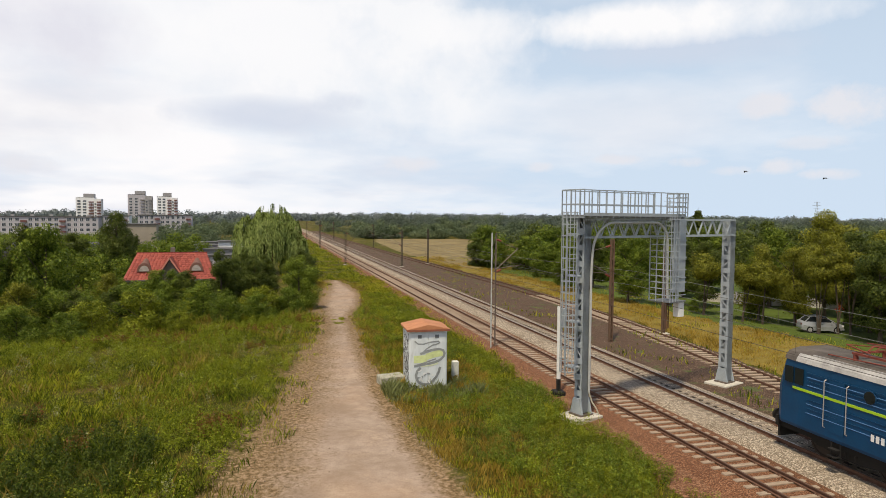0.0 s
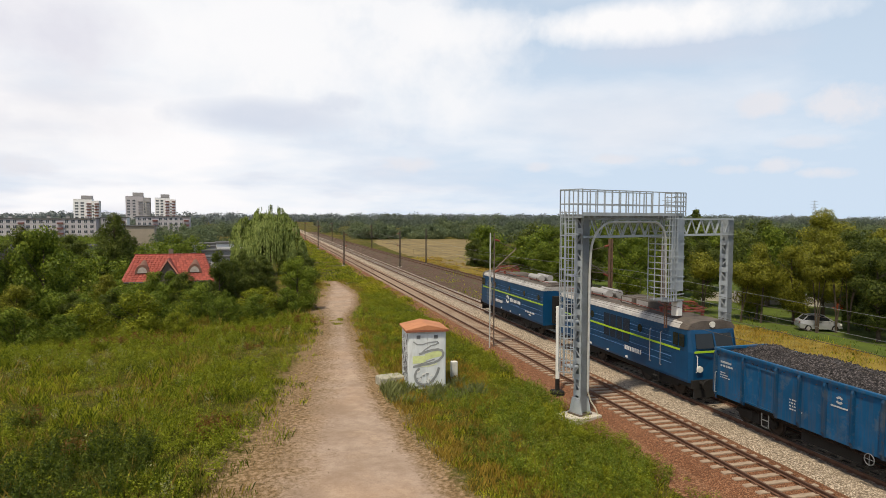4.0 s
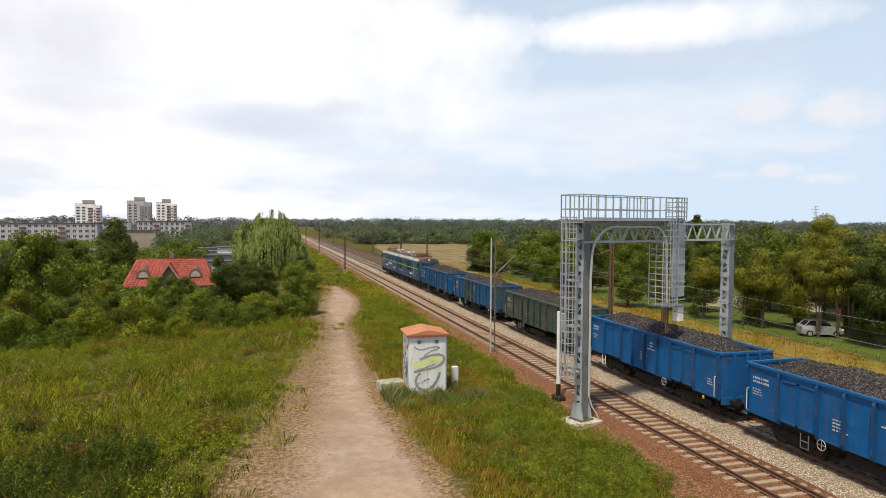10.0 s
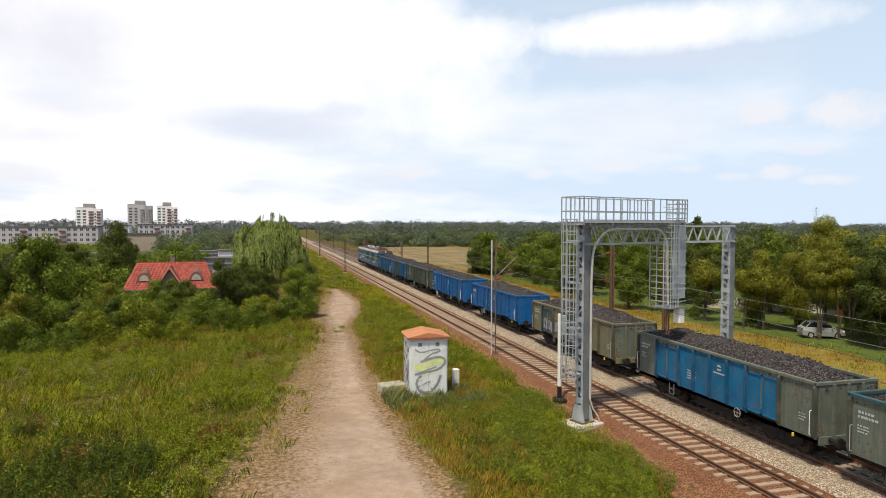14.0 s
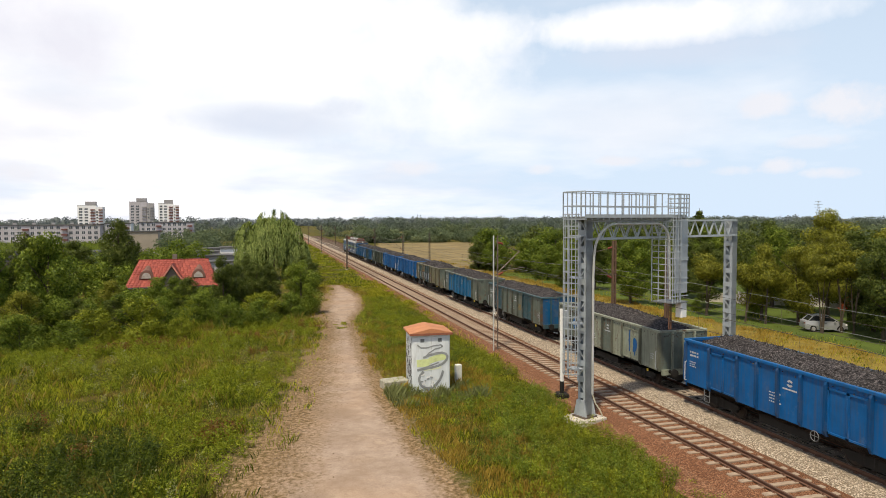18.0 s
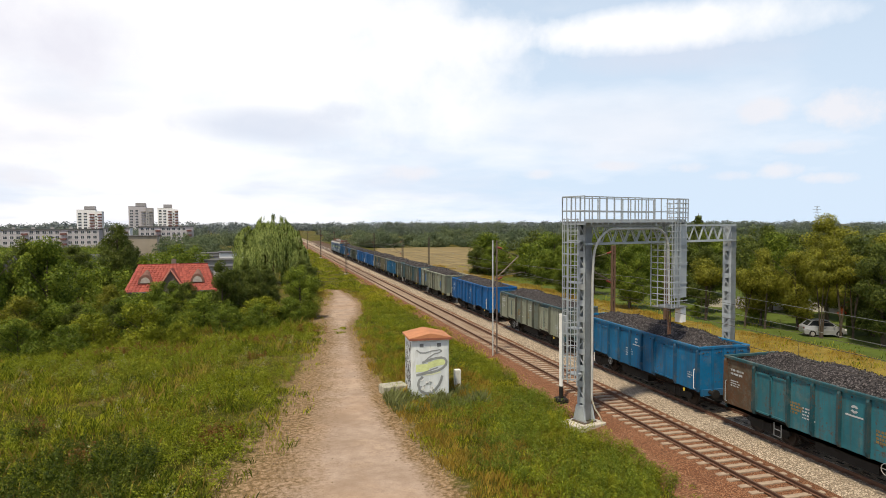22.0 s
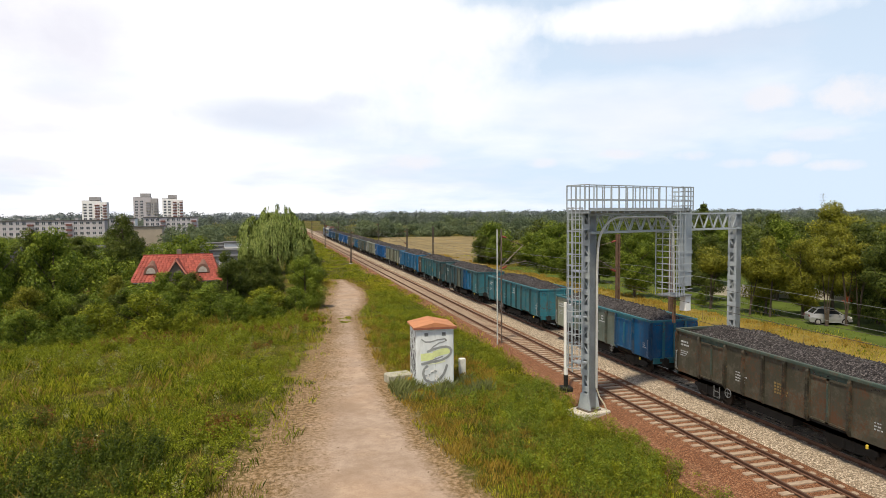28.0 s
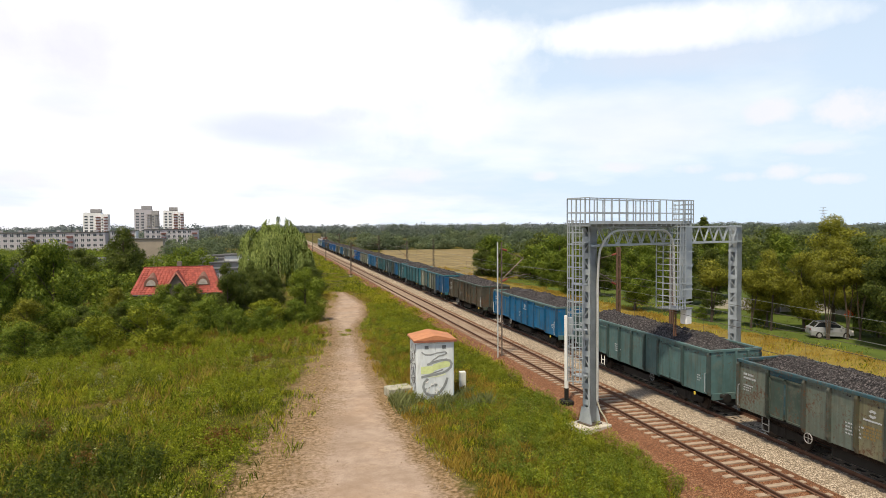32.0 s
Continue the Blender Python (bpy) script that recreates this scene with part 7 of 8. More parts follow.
def build_pebbles():
    """Small loose stones and clods along the road's edges."""
    r = np.random.default_rng(31)
    y = r.uniform(18, 75, 5200)
    l, rr = road_edges(y)
    side = r.random(5200) < 0.72
    x = np.where(side, l + r.normal(0.2, 0.9, 5200), rr + r.normal(-0.1, 0.45, 5200))
    z = np.array([ground_z(a, b) for a, b in zip(x, y)]) + 0.06
    s = r.uniform(0.02, 0.065, 5200)
    t = np.array([(1, 0, -0.5), (-0.6, 0.9, -0.5), (-0.6, -0.9, -0.5), (0, 0, 0.7)])
    q = np.stack([x, y, z], 1)[:, None, :] + t[None] * s[:, None, None] * r.uniform(0.7, 1.4, (5200, 4, 1))
    tri = np.concatenate([np.stack([q[:, a], q[:, b], q[:, c]], 1) for a, b, c in ((0, 1, 3), (1, 2, 3), (2, 0, 3))])
    ob = part("pebbles", quads("pebbles", tri, 3), plain("pebble", (0.20, 0.145, 0.095), 0.9, 0, 0.5, 4))
    tagged(ob, "small brown stones along the road's edge", "gravel", kind="stuff")


build_pebbles()


def build_plants(name, x0, x1, y0, y1, count, material, label, seed, h=0.8, leaves=72, size=0.044):
    """Leafy weeds: a stem of small leaves each."""
    r = np.random.default_rng(seed)
    out = []
    for _ in range(count):
        x, y = r.uniform(x0, x1), r.uniform(y0, y1)
        l, rr = road_edges(y)
        if l - 1.2 < x < rr + 0.4 or NEAR - 2.75 + 0.5 * noise.noise((y * 0.4, 3.0, seed)) < x < FAR + 2 or noise.noise((x * 0.3, y * 0.3, seed * 2.3)) < 0.02:
            continue
        if math.hypot(x - 14.85, y - 28.5) < 1.15:
            continue
        hh = h * r.uniform(0.5, 1.3)
        c = [(x, y, ground_z(x, y) + hh * k) for k in (0.35, 0.65, 0.9)]
        out.append(leaf_cloud(r, c, [0.28 * hh / 0.8, 0.24, 0.15], leaves, size))
    ob = part(name, quads(name, np.concatenate(out)), material)
    return tagged(ob, label, "weeds", kind="stuff")


M_WEED = m_leaf("weed_leaf", (0.060, 0.085, 0.004), (0.200, 0.245, 0.012), (0.39, 0.42, 0.032))
# deep green weeds; the lens's darker corner is put into their colour too
M_WEED_DEEP = m_leaf("deep_vignetted_leaf", (0.014, 0.028, 0.003), (0.058, 0.090, 0.007), (0.16, 0.19, 0.020))
build_plants("leafy_weeds", -26, 5, 29, 64, 1500, M_LEAF_LIGHT, "leafy green weeds in the meadow", 14)
build_plants("green_weeds", -26, 5, 27, 64, 4800, M_WEED, "mid-green leafy weeds in the meadow", 15, 0.7)
build_plants("verge_weeds", 5, 15, 20, 80, 2400, M_WEED, "leafy green weeds on the verge", 16, 0.6, 100, 0.034)
build_grass("verge_gold", 5.0, 13.0, 18, 62, 60000, 0.26, 0.0115, M_GRASS_GOLD, "golden dry grass on the verge", patch=0.4, level=0.42, seed=26)
build_plants("verge_shade", 7.5, 14.5, 18, 70, 800, M_LEAF, "deep green weeds on the verge", 27, 0.6, 100, 0.034)
build_plants("verge_bright", 8.5, 15.0, 18, 34, 500, M_LEAF_FRESH, "fresh green weeds beside the ballast", 31, 0.8, 110, 0.034)
build_plants("ballast_weeds", 13.4, 15.05, 17, 48, 420, M_LEAF_LIGHT, "small green weeds creeping into the spilt stones", 33, 0.28, 60, 0.034)
build_plants("verge_creeper", 11.0, 15.6, 18, 75, 2000, M_LEAF_LIGHT, "bright creeping weeds by the ballast", 17, 0.45, 100, 0.034)
M_DOCK = m_leaf("dock_leaf", (0.10, 0.045, 0.012), (0.21, 0.095, 0.024), (0.32, 0.17, 0.05))
M_GREY_GRASS = m_leaf("grey_grass_blade", (0.095, 0.110, 0.034), (0.185, 0.205, 0.072), (0.30, 0.32, 0.13))


def build_stand(name, x, y, rx, ry, count, h, material, label, category="weeds", seed=1):
    """One stand of tall weeds."""
    r = np.random.default_rng(seed)
    out = []
    for _ in range(count):
        px, py = x + r.normal(0, rx), y + r.normal(0, ry)
        hh = h * r.uniform(0.5, 1.2)
        z = ground_z(px, py)
        out.append(leaf_cloud(r, [(px, py, z + hh * k) for k in (0.3, 0.55, 0.8, 0.97)], [0.24, 0.22, 0.17, 0.1], 70, 0.052))
    ob = part(name, quads(name, np.concatenate(out)), material)
    return tagged(ob, label, category, kind="stuff")


for x, y, rx, ry, n, h, sd in ((-2.3, 30.6, 0.5, 0.7, 26, 0.8, 1), (-11.2, 53.9, 1.5, 0.6, 34, 0.7, 2), (-7.7, 29.5, 0.35, 0.5, 10, 0.7, 3), (-10.7, 34.4, 0.3, 0.4, 8, 0.7, 4), (-1.1, 50.2, 0.5, 0.4, 10, 0.5, 5), (-6.6, 52.6, 1.3, 0.4, 16, 0.6, 6), (2.9, 59.5, 0.9, 0.7, 26, 0.8, 7), (-0.6, 56.5, 1.6, 0.5, 18, 0.6, 8), (-9.0, 55.2, 1.2, 0.5, 18, 0.8, 9)):
    build_stand("dock_stand", x, y, rx, ry, n, h, M_DOCK, "stand of rust-brown dock plants in the meadow", seed=sd)
build_grass("road_tuft", 5.8, 7.0, 58.5, 62, 3400, 0.16, 0.02, M_GRASS, "low grass tuft in the middle of the dirt road", level=-1.0, seed=24, anywhere=True)
for x, y, rx, ry, n, h, sd in ((-2.9, 38.7, 0.22, 0.3, 10, 2.1, 7), (-8.1, 45.0, 0.3, 0.3, 9, 1.9, 8), (-7.0, 62.0, 0.25, 0.3, 12, 4.2, 9), (-7.6, 62.6, 0.2, 0.3, 8, 3.4, 10)):
    build_stand("golden_weeds", x, y, rx, ry, n, h, M_LEAF_LIGHT, "tall yellow-green weeds standing above the meadow", seed=sd)
# dark weeds added where the lens falls off, at the near left
build_stand("shade_weeds", -9.5, 27.0, 3.2, 2.6, 70, 0.9, M_WEED_DEEP, "tall dark green weeds at the meadow's near end", seed=30)
build_plants("tall_weeds", -14, 2, 30, 60, 60, M_LEAF_LIGHT, "tall yellow-green weeds in the meadow", 19, 1.1)
build_plants("near_leaves", -17, 1, 19, 31, 900, M_WEED, "mid-green leafy weeds at the meadow's near end", 28, 0.6)
build_plants("near_weeds", -17, 1, 19, 34, 2400, M_WEED_DEEP, "dark green weeds at the meadow's near end", 22, 0.8)
build_plants("pale_weeds", -24, 4, 20, 60, 240, m_leaf("pale_leaf", (0.16, 0.17, 0.05), (0.28, 0.29, 0.10), (0.42, 0.42, 0.20)), "pale flowering weeds in the meadow", 20, 0.7)
build_grass("cabinet_grass", 6.2, 11.6, 33.2, 36.4, 4200, 0.46, 0.013, M_GREY_GRASS, "tall grey-green grass round the cabinet", level=-0.5, seed=21)

# ---- the town ----


def wall_windows(parent, x0, x1, y, z0, floors, cols, fh, mat_frame, skip=()):
    """Rows of framed windows set in a wall that faces -y."""
    cw = (x1 - x0) / cols
    me = cached(("win", round(cw, 2), fh, mat_frame.name), lambda: Geo().box(-cw * 0.30, cw * 0.30, -0.04, 0.03, 0.0, fh * 0.52).mesh("window"))
    fm = cached(("winf", round(cw, 2), fh), lambda: Geo().box(-cw * 0.33, -cw * 0.28, -0.09, 0.02, -0.06, fh * 0.56).box(cw * 0.28, cw * 0.33, -0.09, 0.02, -0.06, fh * 0.56).box(-cw * 0.33, cw * 0.33, -0.12, 0.02, -0.12, -0.02).box(-0.05, 0.05, -0.09, 0.02, 0, fh * 0.52).mesh("window_frame"))
    for f in range(floors):
        for c in range(cols):
            if c in skip:
                continue
            w = part("window", me, M_PANE, parent, at=pose(x0 + (c + 0.5) * cw, y, z0 + f * fh + fh * 0.3))
            part("window_frame", fm, mat_frame, w)


M_PANE = plain("far_pane", (0.055, 0.065, 0.085), 0.15, 0, 0.3, 0.4)
M_FRAME = plain("pale_frame", (0.62, 0.62, 0.62), 0.7)
M_SLAB = plain("pale_panel_wall", (0.43, 0.41, 0.44), 0.9, 0, 0.12, 0.15)
M_SLAB_GREY = plain("grey_panel_wall", (0.32, 0.31, 0.315), 0.9, 0, 0.10, 0.15)
M_SLAB_WHITE = plain("white_panel_wall", (0.76, 0.76, 0.77), 0.9, 0, 0.06, 0.15)
M_DARKROOF = plain("bitumen_roof", (0.085, 0.085, 0.09), 0.9, 0, 0.2, 0.3)
M_RED_BALC = plain("red_balcony", (0.15, 0.07, 0.065), 0.8)


def build_tower(x, y, w, ztop, label, brown=False):
    b = new("tower_block")
    b.matrix_world = pose(x, y, -6, 0, 0, 6)
    tagged(b, label, "apartment tower", group="tower blocks")
    H = ztop + 6
    d = w * 0.8
    main = M_SLAB_WHITE
    part("wall", Geo().box(-w / 2, w * 0.22, 0, d, 0, H - 2.2), main if not brown else M_SLAB, b)
    part("wall", Geo().box(w * 0.22, w / 2, -2.0, d - 2, 0, H - 3.4), main if not brown else M_SLAB_GREY, b)
    part("roof", Geo().box(-w / 2, w * 0.22, 0, d, H - 2.2, H - 1.9), M_DARKROOF, b)
    part("lift_house", Geo().box(-w * 0.22, w * 0.20, 3, d - 3, H - 1.7, H + 1.6), M_SLAB_GREY, b, "dark lift house")
    fl = int((H - 3) / 2.8)
    wall_windows(b, -w / 2 + 0.4, -w * 0.05, -0.02, 0, fl, 2, 2.8, M_FRAME)
    for f in range(fl):
        part("balcony", Geo().box(w * 0.01, w * 0.20, -1.4, 0, f * 2.8 + 0.2, f * 2.8 + 1.3), M_RED_BALC if not brown else M_SLAB_GREY, b, "dark red balcony")
        part("balcony", Geo().box(w * 0.34, w * 0.50, -3.2, -2.0, f * 2.8 + 0.2, f * 2.8 + 1.3), M_RED_BALC if not brown else M_SLAB_GREY, b, "dark red balcony")
    wall_windows(b, w * 0.22, w * 0.34, -2.02, 0, fl - 1, 1, 2.8, M_FRAME)


build_tower(-167, 700, 22, 26.5, "white eleven-storey tower block with red balconies")
build_tower(-121, 700, 22, 30.0, "pale brown tower block with balconies", True)
build_tower(-96, 700, 19, 28.5, "white tower block with dark red balconies")


def build_block(x0, x1, y, ztop, turn, label, white_end=False):
    b = new("apartment_block")
    L = x1 - x0
    b.matrix_world = pose(x0, y, -5, 0, 0, turn)
    tagged(b, label, "apartment block", group="long apartment blocks")
    H = ztop + 5
    part("wall", Geo().box(0, L, 0, 11, 0, H), M_SLAB, b, "pale grey panel wall")
    part("roof", Geo().box(-0.3, L + 0.3, -0.4, 11.4, H, H + 0.5), M_DARKROOF, b, "dark flat roof")
    cols = max(4, int(L / 3.0))
    fl = int(H / 2.75)
    wall_windows(b, 0.5, L - 0.5, -0.02, H - fl * 2.75, fl, cols, 2.75, M_FRAME, skip=[c for c in range(cols) if c % 6 == 3])
    cw = (L - 1) / cols
    for c in range(cols):
        if c % 6 == 3:
            for f in range(fl):
                part("balcony", Geo().box(0.6 + c * cw, 0.4 + (c + 1) * cw, -1.2, 0, H - fl * 2.75 + f * 2.75 + 0.1, H - fl * 2.75 + f * 2.75 + 1.1), M_RED_BALC, b, "dark balcony")
    for c in range(int(L / 9)):
        part("chimney", Geo().box(4 + c * 9, 5.6 + c * 9, 4, 5, H + 0.4, H + 1.5), M_SLAB_GREY, b)
    if white_end:
        part("gable", Geo().box(L, L + 0.3, 0, 11, 0, H + 0.3), M_SLAB_WHITE, b)


build_block(-152, -88, 385, 7.0, 3, "long pale grey five-storey apartment block")
build_block(-88, -75, 398, 7.6, 3, "pale apartment block with a white end", True)
build_block(-74, -44, 420, 8.2, 3, "pale five-storey apartment block behind trees")


def build_house():
    """The red-tiled house with two eyebrow dormers."""
    h = new("house")
    h.matrix_world = pose(-12.9, 96.0, -2.95, 0, 0, 3)
    tagged(h, "house with a red tiled hipped roof and two arched dormers", "house")
    plaster = plain("dark_plaster", (0.16, 0.13, 0.11), 0.9, 0, 0.2, 1)
    part("wall", Geo().box(-5.4, 5.4, 0, 8, 0, 3.4), plaster, h)
    tile = Nodes("red_roof_tile")
    n = tile.noise(2, 4)
    tile = tile.done(tile.mix(tile.math("MULTIPLY", tile.random(), 0.9), tile.ramp(n, [(0.3, (0.26, 0.052, 0.036)), (0.7, (0.36, 0.090, 0.062))]), (0.19, 0.036, 0.028)), 0.6, 0, n, 0.01, 0.3)
    e, rz, ez = 0.55, 6.75, 3.3
    A, B, C, D = (-5.4 - e, -e, ez), (5.4 + e, -e, ez), (5.4 + e, 8 + e, ez), (-5.4 - e, 8 + e, ez)
    P, Q = (-4.6, 4, rz), (4.6, 4, rz)
    roof = part("roof", Geo().add([A, B, C, D, P, Q, (A[0], A[1], ez - 0.15), (B[0], B[1], ez - 0.15), (C[0], C[1], ez - 0.15), (D[0], D[1], ez - 0.15)],
                [(0, 1, 5, 4), (1, 2, 5), (2, 3, 4, 5), (3, 0, 4), (0, 6, 7, 1), (1, 7, 8, 2), (2, 8, 9, 3), (3, 9, 6, 0), (9, 8, 7, 6)]), tile, h, "red tiled hipped roof")
    # courses of tile on the slope to the line
    tm = Geo().loft([[(-0.15, -0.19, 0.012), (0.15, -0.19, 0.012), (0.15, -0.19, 0.03), (0.08, -0.19, 0.07), (-0.02, -0.19, 0.075), (-0.15, -0.19, 0.04)],
                     [(-0.15, 0.19, 0.0), (0.15, 0.19, 0.0), (0.15, 0.19, 0.01), (0.08, 0.19, 0.045), (-0.02, 0.19, 0.05), (-0.15, 0.19, 0.02)]]).mesh("tile")
    slope = math.degrees(math.atan2(rz - ez, 4 + e))
    rows = 13
    count = 0
    for r in range(rows):
        u = (r + 0.5) / rows
        y, z = A[1] + (4 - A[1]) * u, ez + (rz - ez) * u
        half = (5.4 + e) + (4.6 - 5.4 - e) * u
        k = int(half * 2 / 0.46)
        for i in range(k):
            x = -half + (i + 0.5) * 2 * half / k
            if abs(x) < 1.2 and u < 0.6 - abs(x) * 0.25:
                continue
            t = part("tile", tm, tile, roof, at=Matrix.LocRotScale((x, y, z + 0.02), Euler((radians(slope), 0, 0)), (1.5, 1.12, 1.2)))
            count += 1
    # the cross gable in the middle
    g = part("cross_gable", Geo().add([(-1.7, -0.7, 3.4), (1.7, -0.7, 3.4), (0, -0.7, 6.0), (-1.7, 3.4, 3.4), (1.7, 3.4, 3.4), (0, 3.6, 6.0)], [(0, 1, 2), (5, 4, 3), (0, 3, 4, 1)]), plaster, h)
    for s in (-1, 1):
        part("gable_roof", Geo().add([(s * 2.1, -1.0, 2.95), (0, -1.0, 6.2), (0, 3.9, 6.2), (s * 2.1, 3.9, 2.95), (s * 2.1, -1.0, 3.15), (0, -1.0, 6.4), (0, 3.9, 6.4), (s * 2.1, 3.9, 3.15)],
             [(0, 1, 2, 3), (7, 6, 5, 4), (0, 4, 5, 1), (1, 5, 6, 2), (2, 6, 7, 3), (3, 7, 4, 0)]), tile, g, "red tiled gable")
        part("barge_board", Geo().bar((s * 2.1, -1.04, 3.1), (0, -1.04, 6.35), 0.06, 0.2), plain("ridge_pale", (0.48, 0.20, 0.15), 0.7), g, "pale red ridge tiles")
        x = s * 3.35
        arc = [(x + 0.95 * math.cos(a), 4.35 + 1.25 * math.sin(a)) for a in np.linspace(0, math.pi, 9)]
        dm = part("dormer", Geo().loft([[(p, 0.55, q) for p, q in arc], [(p * 0.6 + x * 0.4, 3.2, 4.6 + (q - 4.35) * 1.25) for p, q in arc]]), plain("brown_dormer", (0.16, 0.085, 0.065), 0.8), h, "brown arched dormer")
        arc2 = [(x + 0.62 * math.cos(a), 4.45 + 0.8 * math.sin(a)) for a in np.linspace(0, math.pi, 9)]
        part("dormer_window", Geo().loft([[(p, 0.50, q) for p, q in arc2], [(p, 0.56, q) for p, q in arc2]]), plain("dormer_pane", (0.36, 0.34, 0.31), 0.2), dm, "pale arched window")
    part("ridge", Geo().bar((-4.7, 4, rz + 0.06), (4.7, 4, rz + 0.06), 0.22, 0.14), tile, roof)
    part("chimney", Geo().box(-0.3, 0.3, 4.6, 5.2, 6.4, 7.5, 0.02), plaster, h)
    part("gutter", Geo().tube((-5.6, -0.62, ez - 0.05), (5.6, -0.62, ez - 0.05), 0.08), M_DARKROOF, h)
    for x in (-4.2, -3.2, 3.2, 4.2):
        part("window", Geo().box(x - 0.35, x + 0.35, -0.05, 0.02, 1.2, 2.5), M_PANE, h)


build_house()


def build_shed(x, y, w, d, h, turn, wall, label, z=-2.8, pitch=0.0):
    s = new("garage")
    s.matrix_world = pose(x, y, z, 0, 0, turn)
    tagged(s, label, "garage", group="low garages and sheds")
    part("wall", Geo().box(-w / 2, w / 2, 0, d, 0, h), wall, s)
    if pitch:
        part("roof", Geo().add([(-w / 2 - .2, -.3, h), (w / 2 + .2, -.3, h), (w / 2 + .2, d + .3, h), (-w / 2 - .2, d + .3, h), (0, -.3, h + pitch), (0, d + .3, h + pitch)], [(3, 2, 1, 0), (0, 1, 4), (2, 3, 5), (0, 4, 5, 3), (1, 2, 5, 4)]), M_DARKROOF, s, "dark roof")
    else:
        part("roof", Geo().box(-w / 2 - 0.2, w / 2 + 0.2, -0.3, d + 0.2, h, h + 0.25), M_DARKROOF, s, "dark flat roof")
    n = max(1, int(w / 3))
    for i in range(n):
        x0 = -w / 2 + (i + 0.5) * w / n
        part("door", Geo().box(x0 - 1.1, x0 + 1.1, -0.05, 0.02, 0, min(h - 0.4, 2.1)), M_SLAB_GREY if i % 2 else M_PANE, s)


build_shed(-9.3, 150, 8, 6, 4.4, 5, M_SLAB_GREY, "row of low grey garages with flat roofs")
build_shed(-10.5, 140, 7, 5, 3.6, 5, M_SLAB, "row of pale garages with dark roofs")
build_shed(-8.0, 162, 6, 6, 5.6, 5, M_SLAB_WHITE, "low white building behind the garages")
build_shed(-13.5, 156, 5, 5, 5.0, 5, M_SLAB, "low pale garage behind the house")
build_shed(-5.2, 143, 5, 4, 3.4, 5, M_SLAB_WHITE, "small white shed by the garages")
build_shed(-16.4, 146, 4, 5, 3.9, 5, M_SLAB_GREY, "low grey garage with a flat dark roof")
build_shed(-13.0, 168, 9, 5, 5.2, 5, M_SLAB_GREY, "row of low grey garages with flat roofs")
build_shed(-12.6, 132, 4.5, 4, 2.9, 5, M_SLAB, "small pale garage with a dark roof")
build_shed(-7.2, 134, 4.0, 4, 2.7, 5, M_SLAB_GREY, "small grey garage with a dark roof")
build_shed(-36.5, 150, 6.6, 8, 5.6, 4, plain("olive_wall", (0.24, 0.25, 0.17), 0.9, 0, 0.15, 0.4), "low olive-walled building behind trees")
build_shed(-42, 230, 14, 8, 8.6, 4, plain("dun_wall", (0.30, 0.26, 0.21), 0.9, 0, 0.15, 0.4), "dun-coloured flat-roofed building behind the trees")
build_shed(-33.5, 100, 5, 8, 5.4, 15, plain("brown_wall", (0.14, 0.115, 0.10), 0.9), "dark house with a pitched roof", pitch=2.6)
build_shed(-40, 106, 6, 8, 5.4, 15, plain("brown_wall_b", (0.17, 0.14, 0.12), 0.9), "dark gabled house with a pitched roof", pitch=2.8)

# ---- behind the siding: car, fence, path ----


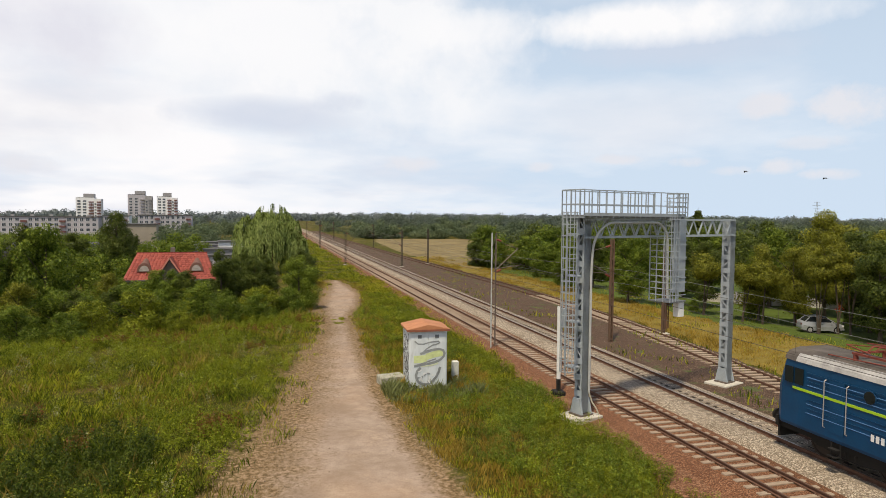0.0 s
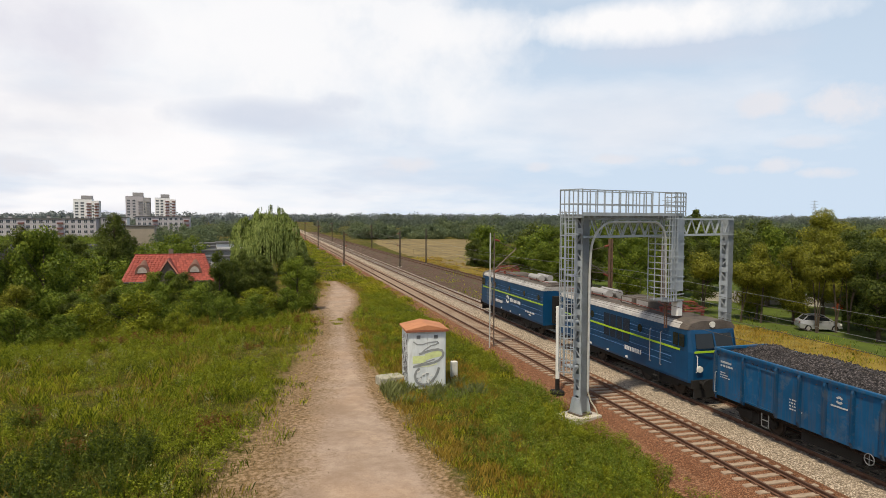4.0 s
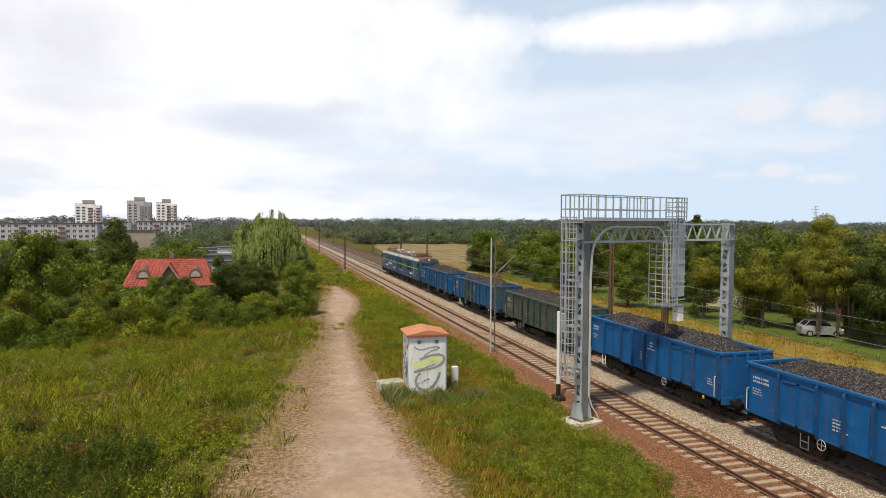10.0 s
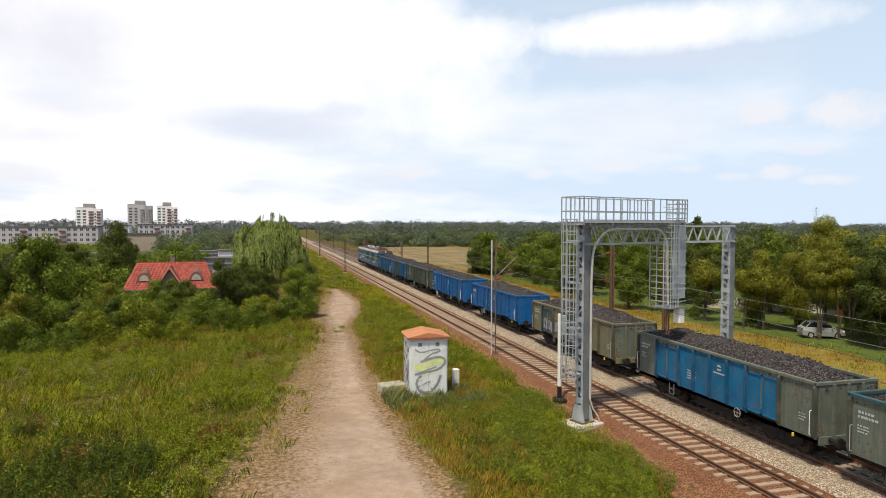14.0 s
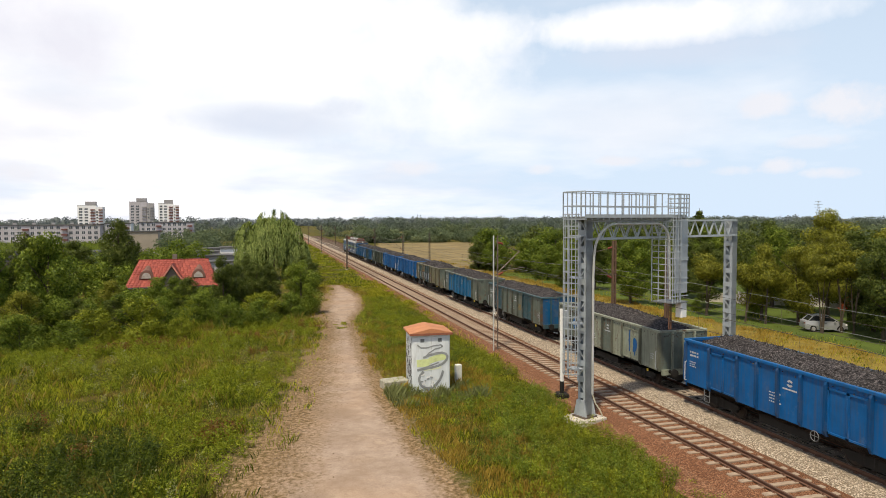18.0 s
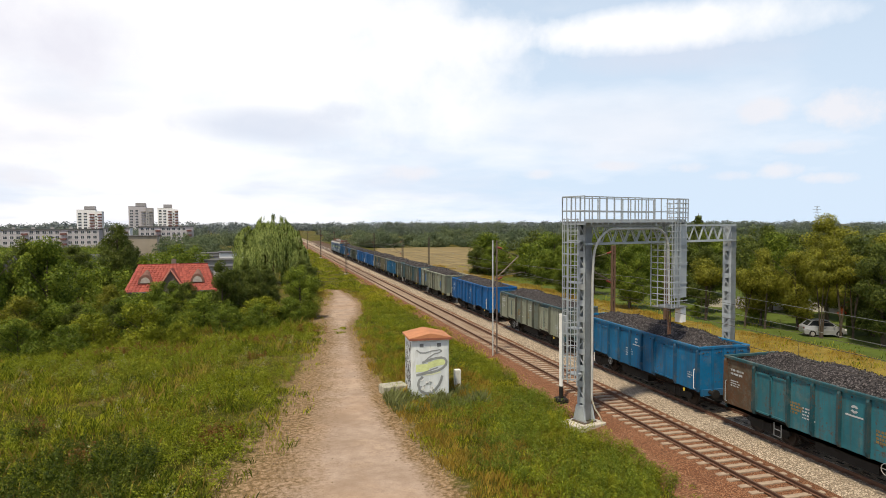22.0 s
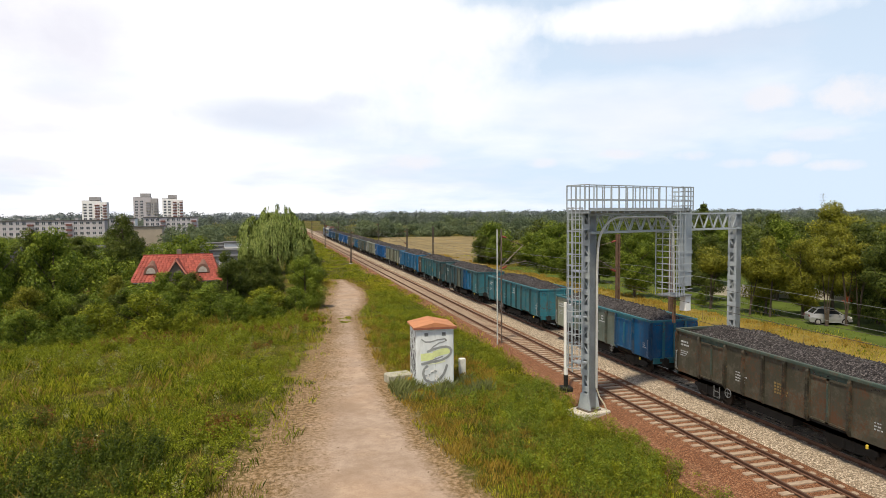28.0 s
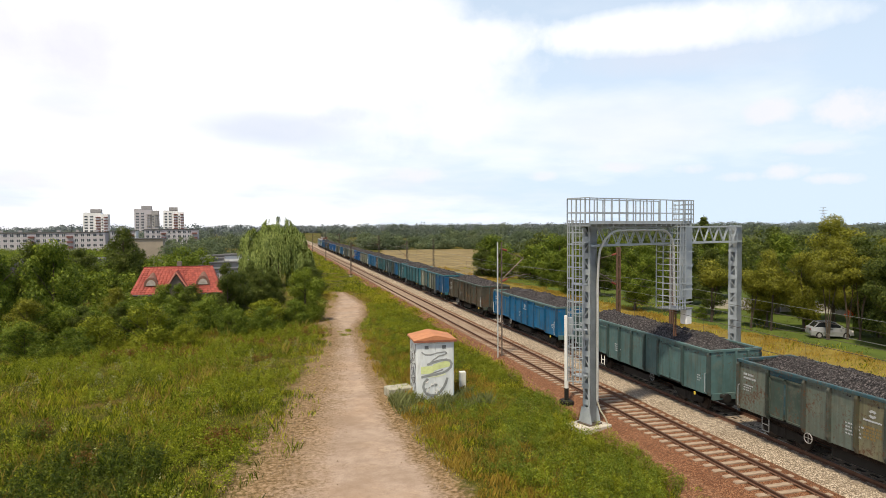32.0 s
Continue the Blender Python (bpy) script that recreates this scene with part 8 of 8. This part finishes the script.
def build_car():
    c = new("car")
    c.matrix_world = Matrix.LocRotScale((46.7, 45.9, ground_z(46.7, 45.9)), Euler((0, 0, radians(-24))), (0.84, 0.84, 0.98))
    tagged(c, "silver hatchback car parked on the grass under trees", "car")
    silver = plain("silver_paint", (0.34, 0.35, 0.36), 0.3, 0.35, 0.06, 1, 0.001)
    # sections along x: tail to nose
    secs = [(-2.05, 0.45, 0.92, 0.70), (-1.95, 0.32, 1.02, 0.80), (-1.3, 0.26, 1.04, 0.86), (0.6, 0.26, 1.00, 0.86), (1.5, 0.28, 0.92, 0.82), (1.98, 0.36, 0.78, 0.70), (2.08, 0.45, 0.66, 0.6)]
    part("body", Geo().loft([[(x, -w, lo), (x, -w - 0.02, (lo + hi) / 2), (x, -w + 0.05, hi - 0.04), (x, -w + 0.14, hi), (x, w - 0.14, hi), (x, w - 0.05, hi - 0.04), (x, w + 0.02, (lo + hi) / 2), (x, w, lo)][::-1] for x, lo, hi, w in secs]), silver, c, smooth=False)
    cab = [(-1.75, 1.0, 0.74), (-1.25, 1.42, 0.60), (-0.3, 1.50, 0.60), (0.35, 1.44, 0.60), (1.15, 0.98, 0.74)]
    part("glasshouse", Geo().add([(x, s * w, 0.96 if i in (0, 4) else z) for i, (x, z, w) in enumerate(cab) for s in (-1, 1)], [(0, 1, 3, 2), (2, 3, 5, 4), (4, 5, 7, 6), (6, 7, 9, 8), (8, 9, 1, 0), (0, 2, 4, 6, 8), (9, 7, 5, 3, 1)]), M_GLASS, c, "dark windows")
    part("roof", Geo().loft([[(x, -0.58, z), (x, 0.58, z), (x, 0.54, z + 0.05), (x, -0.54, z + 0.05)] for x, z in ((-1.25, 1.41), (-0.3, 1.49), (0.38, 1.43))]), silver, c)
    for s in (-1, 1):
        for a, b2 in (((-1.75, 0.99), (-1.22, 1.43)), ((-0.45, 0.99), (-0.45, 1.49)), ((0.36, 1.44), (1.17, 0.98))):
            wa, wb = (0.75 if a[1] < 1.2 else 0.61), (0.75 if b2[1] < 1.2 else 0.61)
            part("pillar", Geo().bar((a[0], s * wa, a[1]), (b2[0], s * wb, b2[1]), 0.05, 0.08), silver, c)
        part("door_handle", Geo().box(-0.2, 0.0, s * 0.88 - 0.02, s * 0.88 + 0.02, 0.84, 0.88), M_BLACK, c)
        part("mirror", Geo().box(0.72, 0.85, s * 0.95 - 0.08, s * 0.95 + 0.08, 0.96, 1.08, 0.03), silver, c)
        part("headlight", Geo().box(1.86, 2.04, s * 0.60 - 0.14, s * 0.60 + 0.14, 0.62, 0.76, 0.02), M_WHITE, c, "clear headlight")
        part("tail_light", Geo().box(-2.08, -1.98, s * 0.62 - 0.12, s * 0.62 + 0.12, 0.72, 0.92, 0.02), M_RED_BALC, c, "red tail light")
        for x in (-1.25, 1.32):
            w = part("wheel", Geo().tube((x, s * 0.66, 0.32), (x, s * 0.89, 0.32), 0.32, n=18), M_BLACK, c, "black tyre")
            part("rim", Geo().tube((x, s * 0.88, 0.32), (x, s * 0.905, 0.32), 0.20, n=12), M_TANK, w, "grey alloy rim")
    part("bumper", Geo().box(1.95, 2.12, -0.68, 0.68, 0.32, 0.52, 0.04), silver, c)


build_car()


def build_fence():
    f = new("garden_wall")
    f.matrix_world = pose(0, 0, 0)
    tagged(f, "low pale garden wall with posts behind the trees", "wall")
    for i in range(9):
        a, b2 = Vector((50 + i * 2.7, 66 - i * 2.4)), Vector((50 + (i + 1) * 2.7, 66 - (i + 1) * 2.4))
        part("panel", Geo().bar((a.x, a.y, GROUND + 0.55), (b2.x, b2.y, GROUND + 0.55), 0.12, 1.1), M_CONCRETE, f)
        part("post", Geo().box(a.x - 0.14, a.x + 0.14, a.y - 0.14, a.y + 0.14, GROUND - 0.2, GROUND + 1.35, 0.03), M_SLAB, f)


build_fence()
M_LEAF_RED = m_leaf("red_leaf", (0.16, 0.030, 0.010), (0.32, 0.055, 0.016), (0.45, 0.10, 0.03))
rr = np.random.default_rng(77)
for x, y, h in ((48.6, 56.2, 1.5), (52.2, 48.6, 2.4), (54.6, 46.4, 2.2)):
    TREES["red"] = (trunk_geo(rr, h, 0.04, 0.5, 0.7, 3).mesh("trunk"), quads("crown", leaf_cloud(rr, [(0, 0, h * 0.8), (0.3, 0.1, h * 0.6), (-0.3, 0.2, h)], [0.5, 0.45, 0.4], 260, 0.14)), M_LEAF_RED)
    plant("red", x, y, 1.0, None, "small red-leaved shrub under the trees", "bush", "bush", "red shrubs")


def build_pylon(x, y, h):
    p = new("power_pylon")
    p.matrix_world = pose(x, y, GROUND)
    tagged(p, "far steel lattice power pylon above the woods", "pylon", group="power pylons")
    w = h * 0.07
    for sx in (-1, 1):
        for sy in (-1, 1):
            part("leg", Geo().tube((sx * w, sy * w, 0), (sx * w * 0.12, sy * w * 0.12, h), 0.16, 0.10, 4), M_GALV, p)
    for k in range(9):
        u = k / 9
        q, r2 = w * (1 - u * 0.88), w * (1 - (u + 0.11) * 0.88)
        part("brace", Geo().tube((-q, -q, h * u), (r2, -r2, h * (u + 0.11)), 0.08, n=3).tube((q, -q, h * u), (-r2, -r2, h * (u + 0.11)), 0.08, n=3), M_GALV, p)
    for u, l in ((0.74, 0.16), (0.86, 0.20), (0.97, 0.13)):
        part("cross_arm", Geo().bar((-h * l, 0, h * u), (h * l, 0, h * u), 0.25, 0.3), M_GALV, p)


build_pylon(355, 520, 29)
build_pylon(560, 560, 28)

# ---- two pigeons that cross above the line ----


def build_bird():
    b = new("bird")
    tagged(b, "grey pigeon in flight above the railway", "bird", group="pigeons in flight")
    grey, dark = plain("grey_plumage", (0.10, 0.10, 0.11), 0.8, 0, 0.3, 9), plain("dark_plumage", (0.05, 0.05, 0.055), 0.8, 0, 0.3, 9)
    rings = [[(x, r * math.cos(a), z + r * 0.85 * math.sin(a)) for a in np.linspace(0, 2 * math.pi, 9)[:-1]] for x, r, z in ((-0.14, 0.02, 0.0), (-0.06, 0.055, 0.0), (0.04, 0.065, -0.005), (0.11, 0.038, 0.015), (0.15, 0.032, 0.03), (0.19, 0.006, 0.025))]
    part("body", Geo().loft(rings), grey, b)
    part("tail", Geo().add([(-0.12, -0.025, 0), (-0.12, 0.025, 0), (-0.27, 0.07, 0), (-0.27, -0.07, 0), (-0.12, -0.025, 0.012), (-0.12, 0.025, 0.012), (-0.27, 0.07, 0.006), (-0.27, -0.07, 0.006)], [(3, 2, 1, 0), (4, 5, 6, 7), (0, 1, 5, 4), (1, 2, 6, 5), (2, 3, 7, 6), (3, 0, 4, 7)]), dark, b, "dark fanned tail")
    wings = []
    for s in (-1, 1):
        plan = [(0.08, 0.0), (0.10, 0.16), (0.02, 0.34), (-0.05, 0.33), (-0.06, 0.16), (-0.07, 0.0)]
        wings.append(part("wing", Geo().loft([[(x, s * y, z) for x, y in plan[::s]] for z in (0.0, 0.012)]), dark, b, at=pose(0, s * 0.03, 0.03)))
    return b, wings


def fly(bird, wings, start, speed, t0):
    """A straight flight through start at t0 seconds, out past the town, with beating wings."""
    head = math.degrees(math.atan2(speed[1], speed[0]))
    at = lambda t: tuple(p + v * (t - t0) for p, v in zip(start, speed))
    walk(bird, [(t, pose(*at(t), 0, 0, head)) for t in (0, 1, 2, 3, 5)] + [(10, pose(-190, 120, 32, 0, 0, head)), (32, pose(-360, 260, 36, 0, 0, head))])
    for s, wing in zip((-1, 1), wings):
        walk(wing, [(k * 0.1, pose(0, s * 0.03, 0.03, s * (34 if k % 2 else -22))) for k in range(60)] + [(32, pose(0, s * 0.03, 0.03, s * 10))])


flock = [build_bird(), build_bird()]
motions()
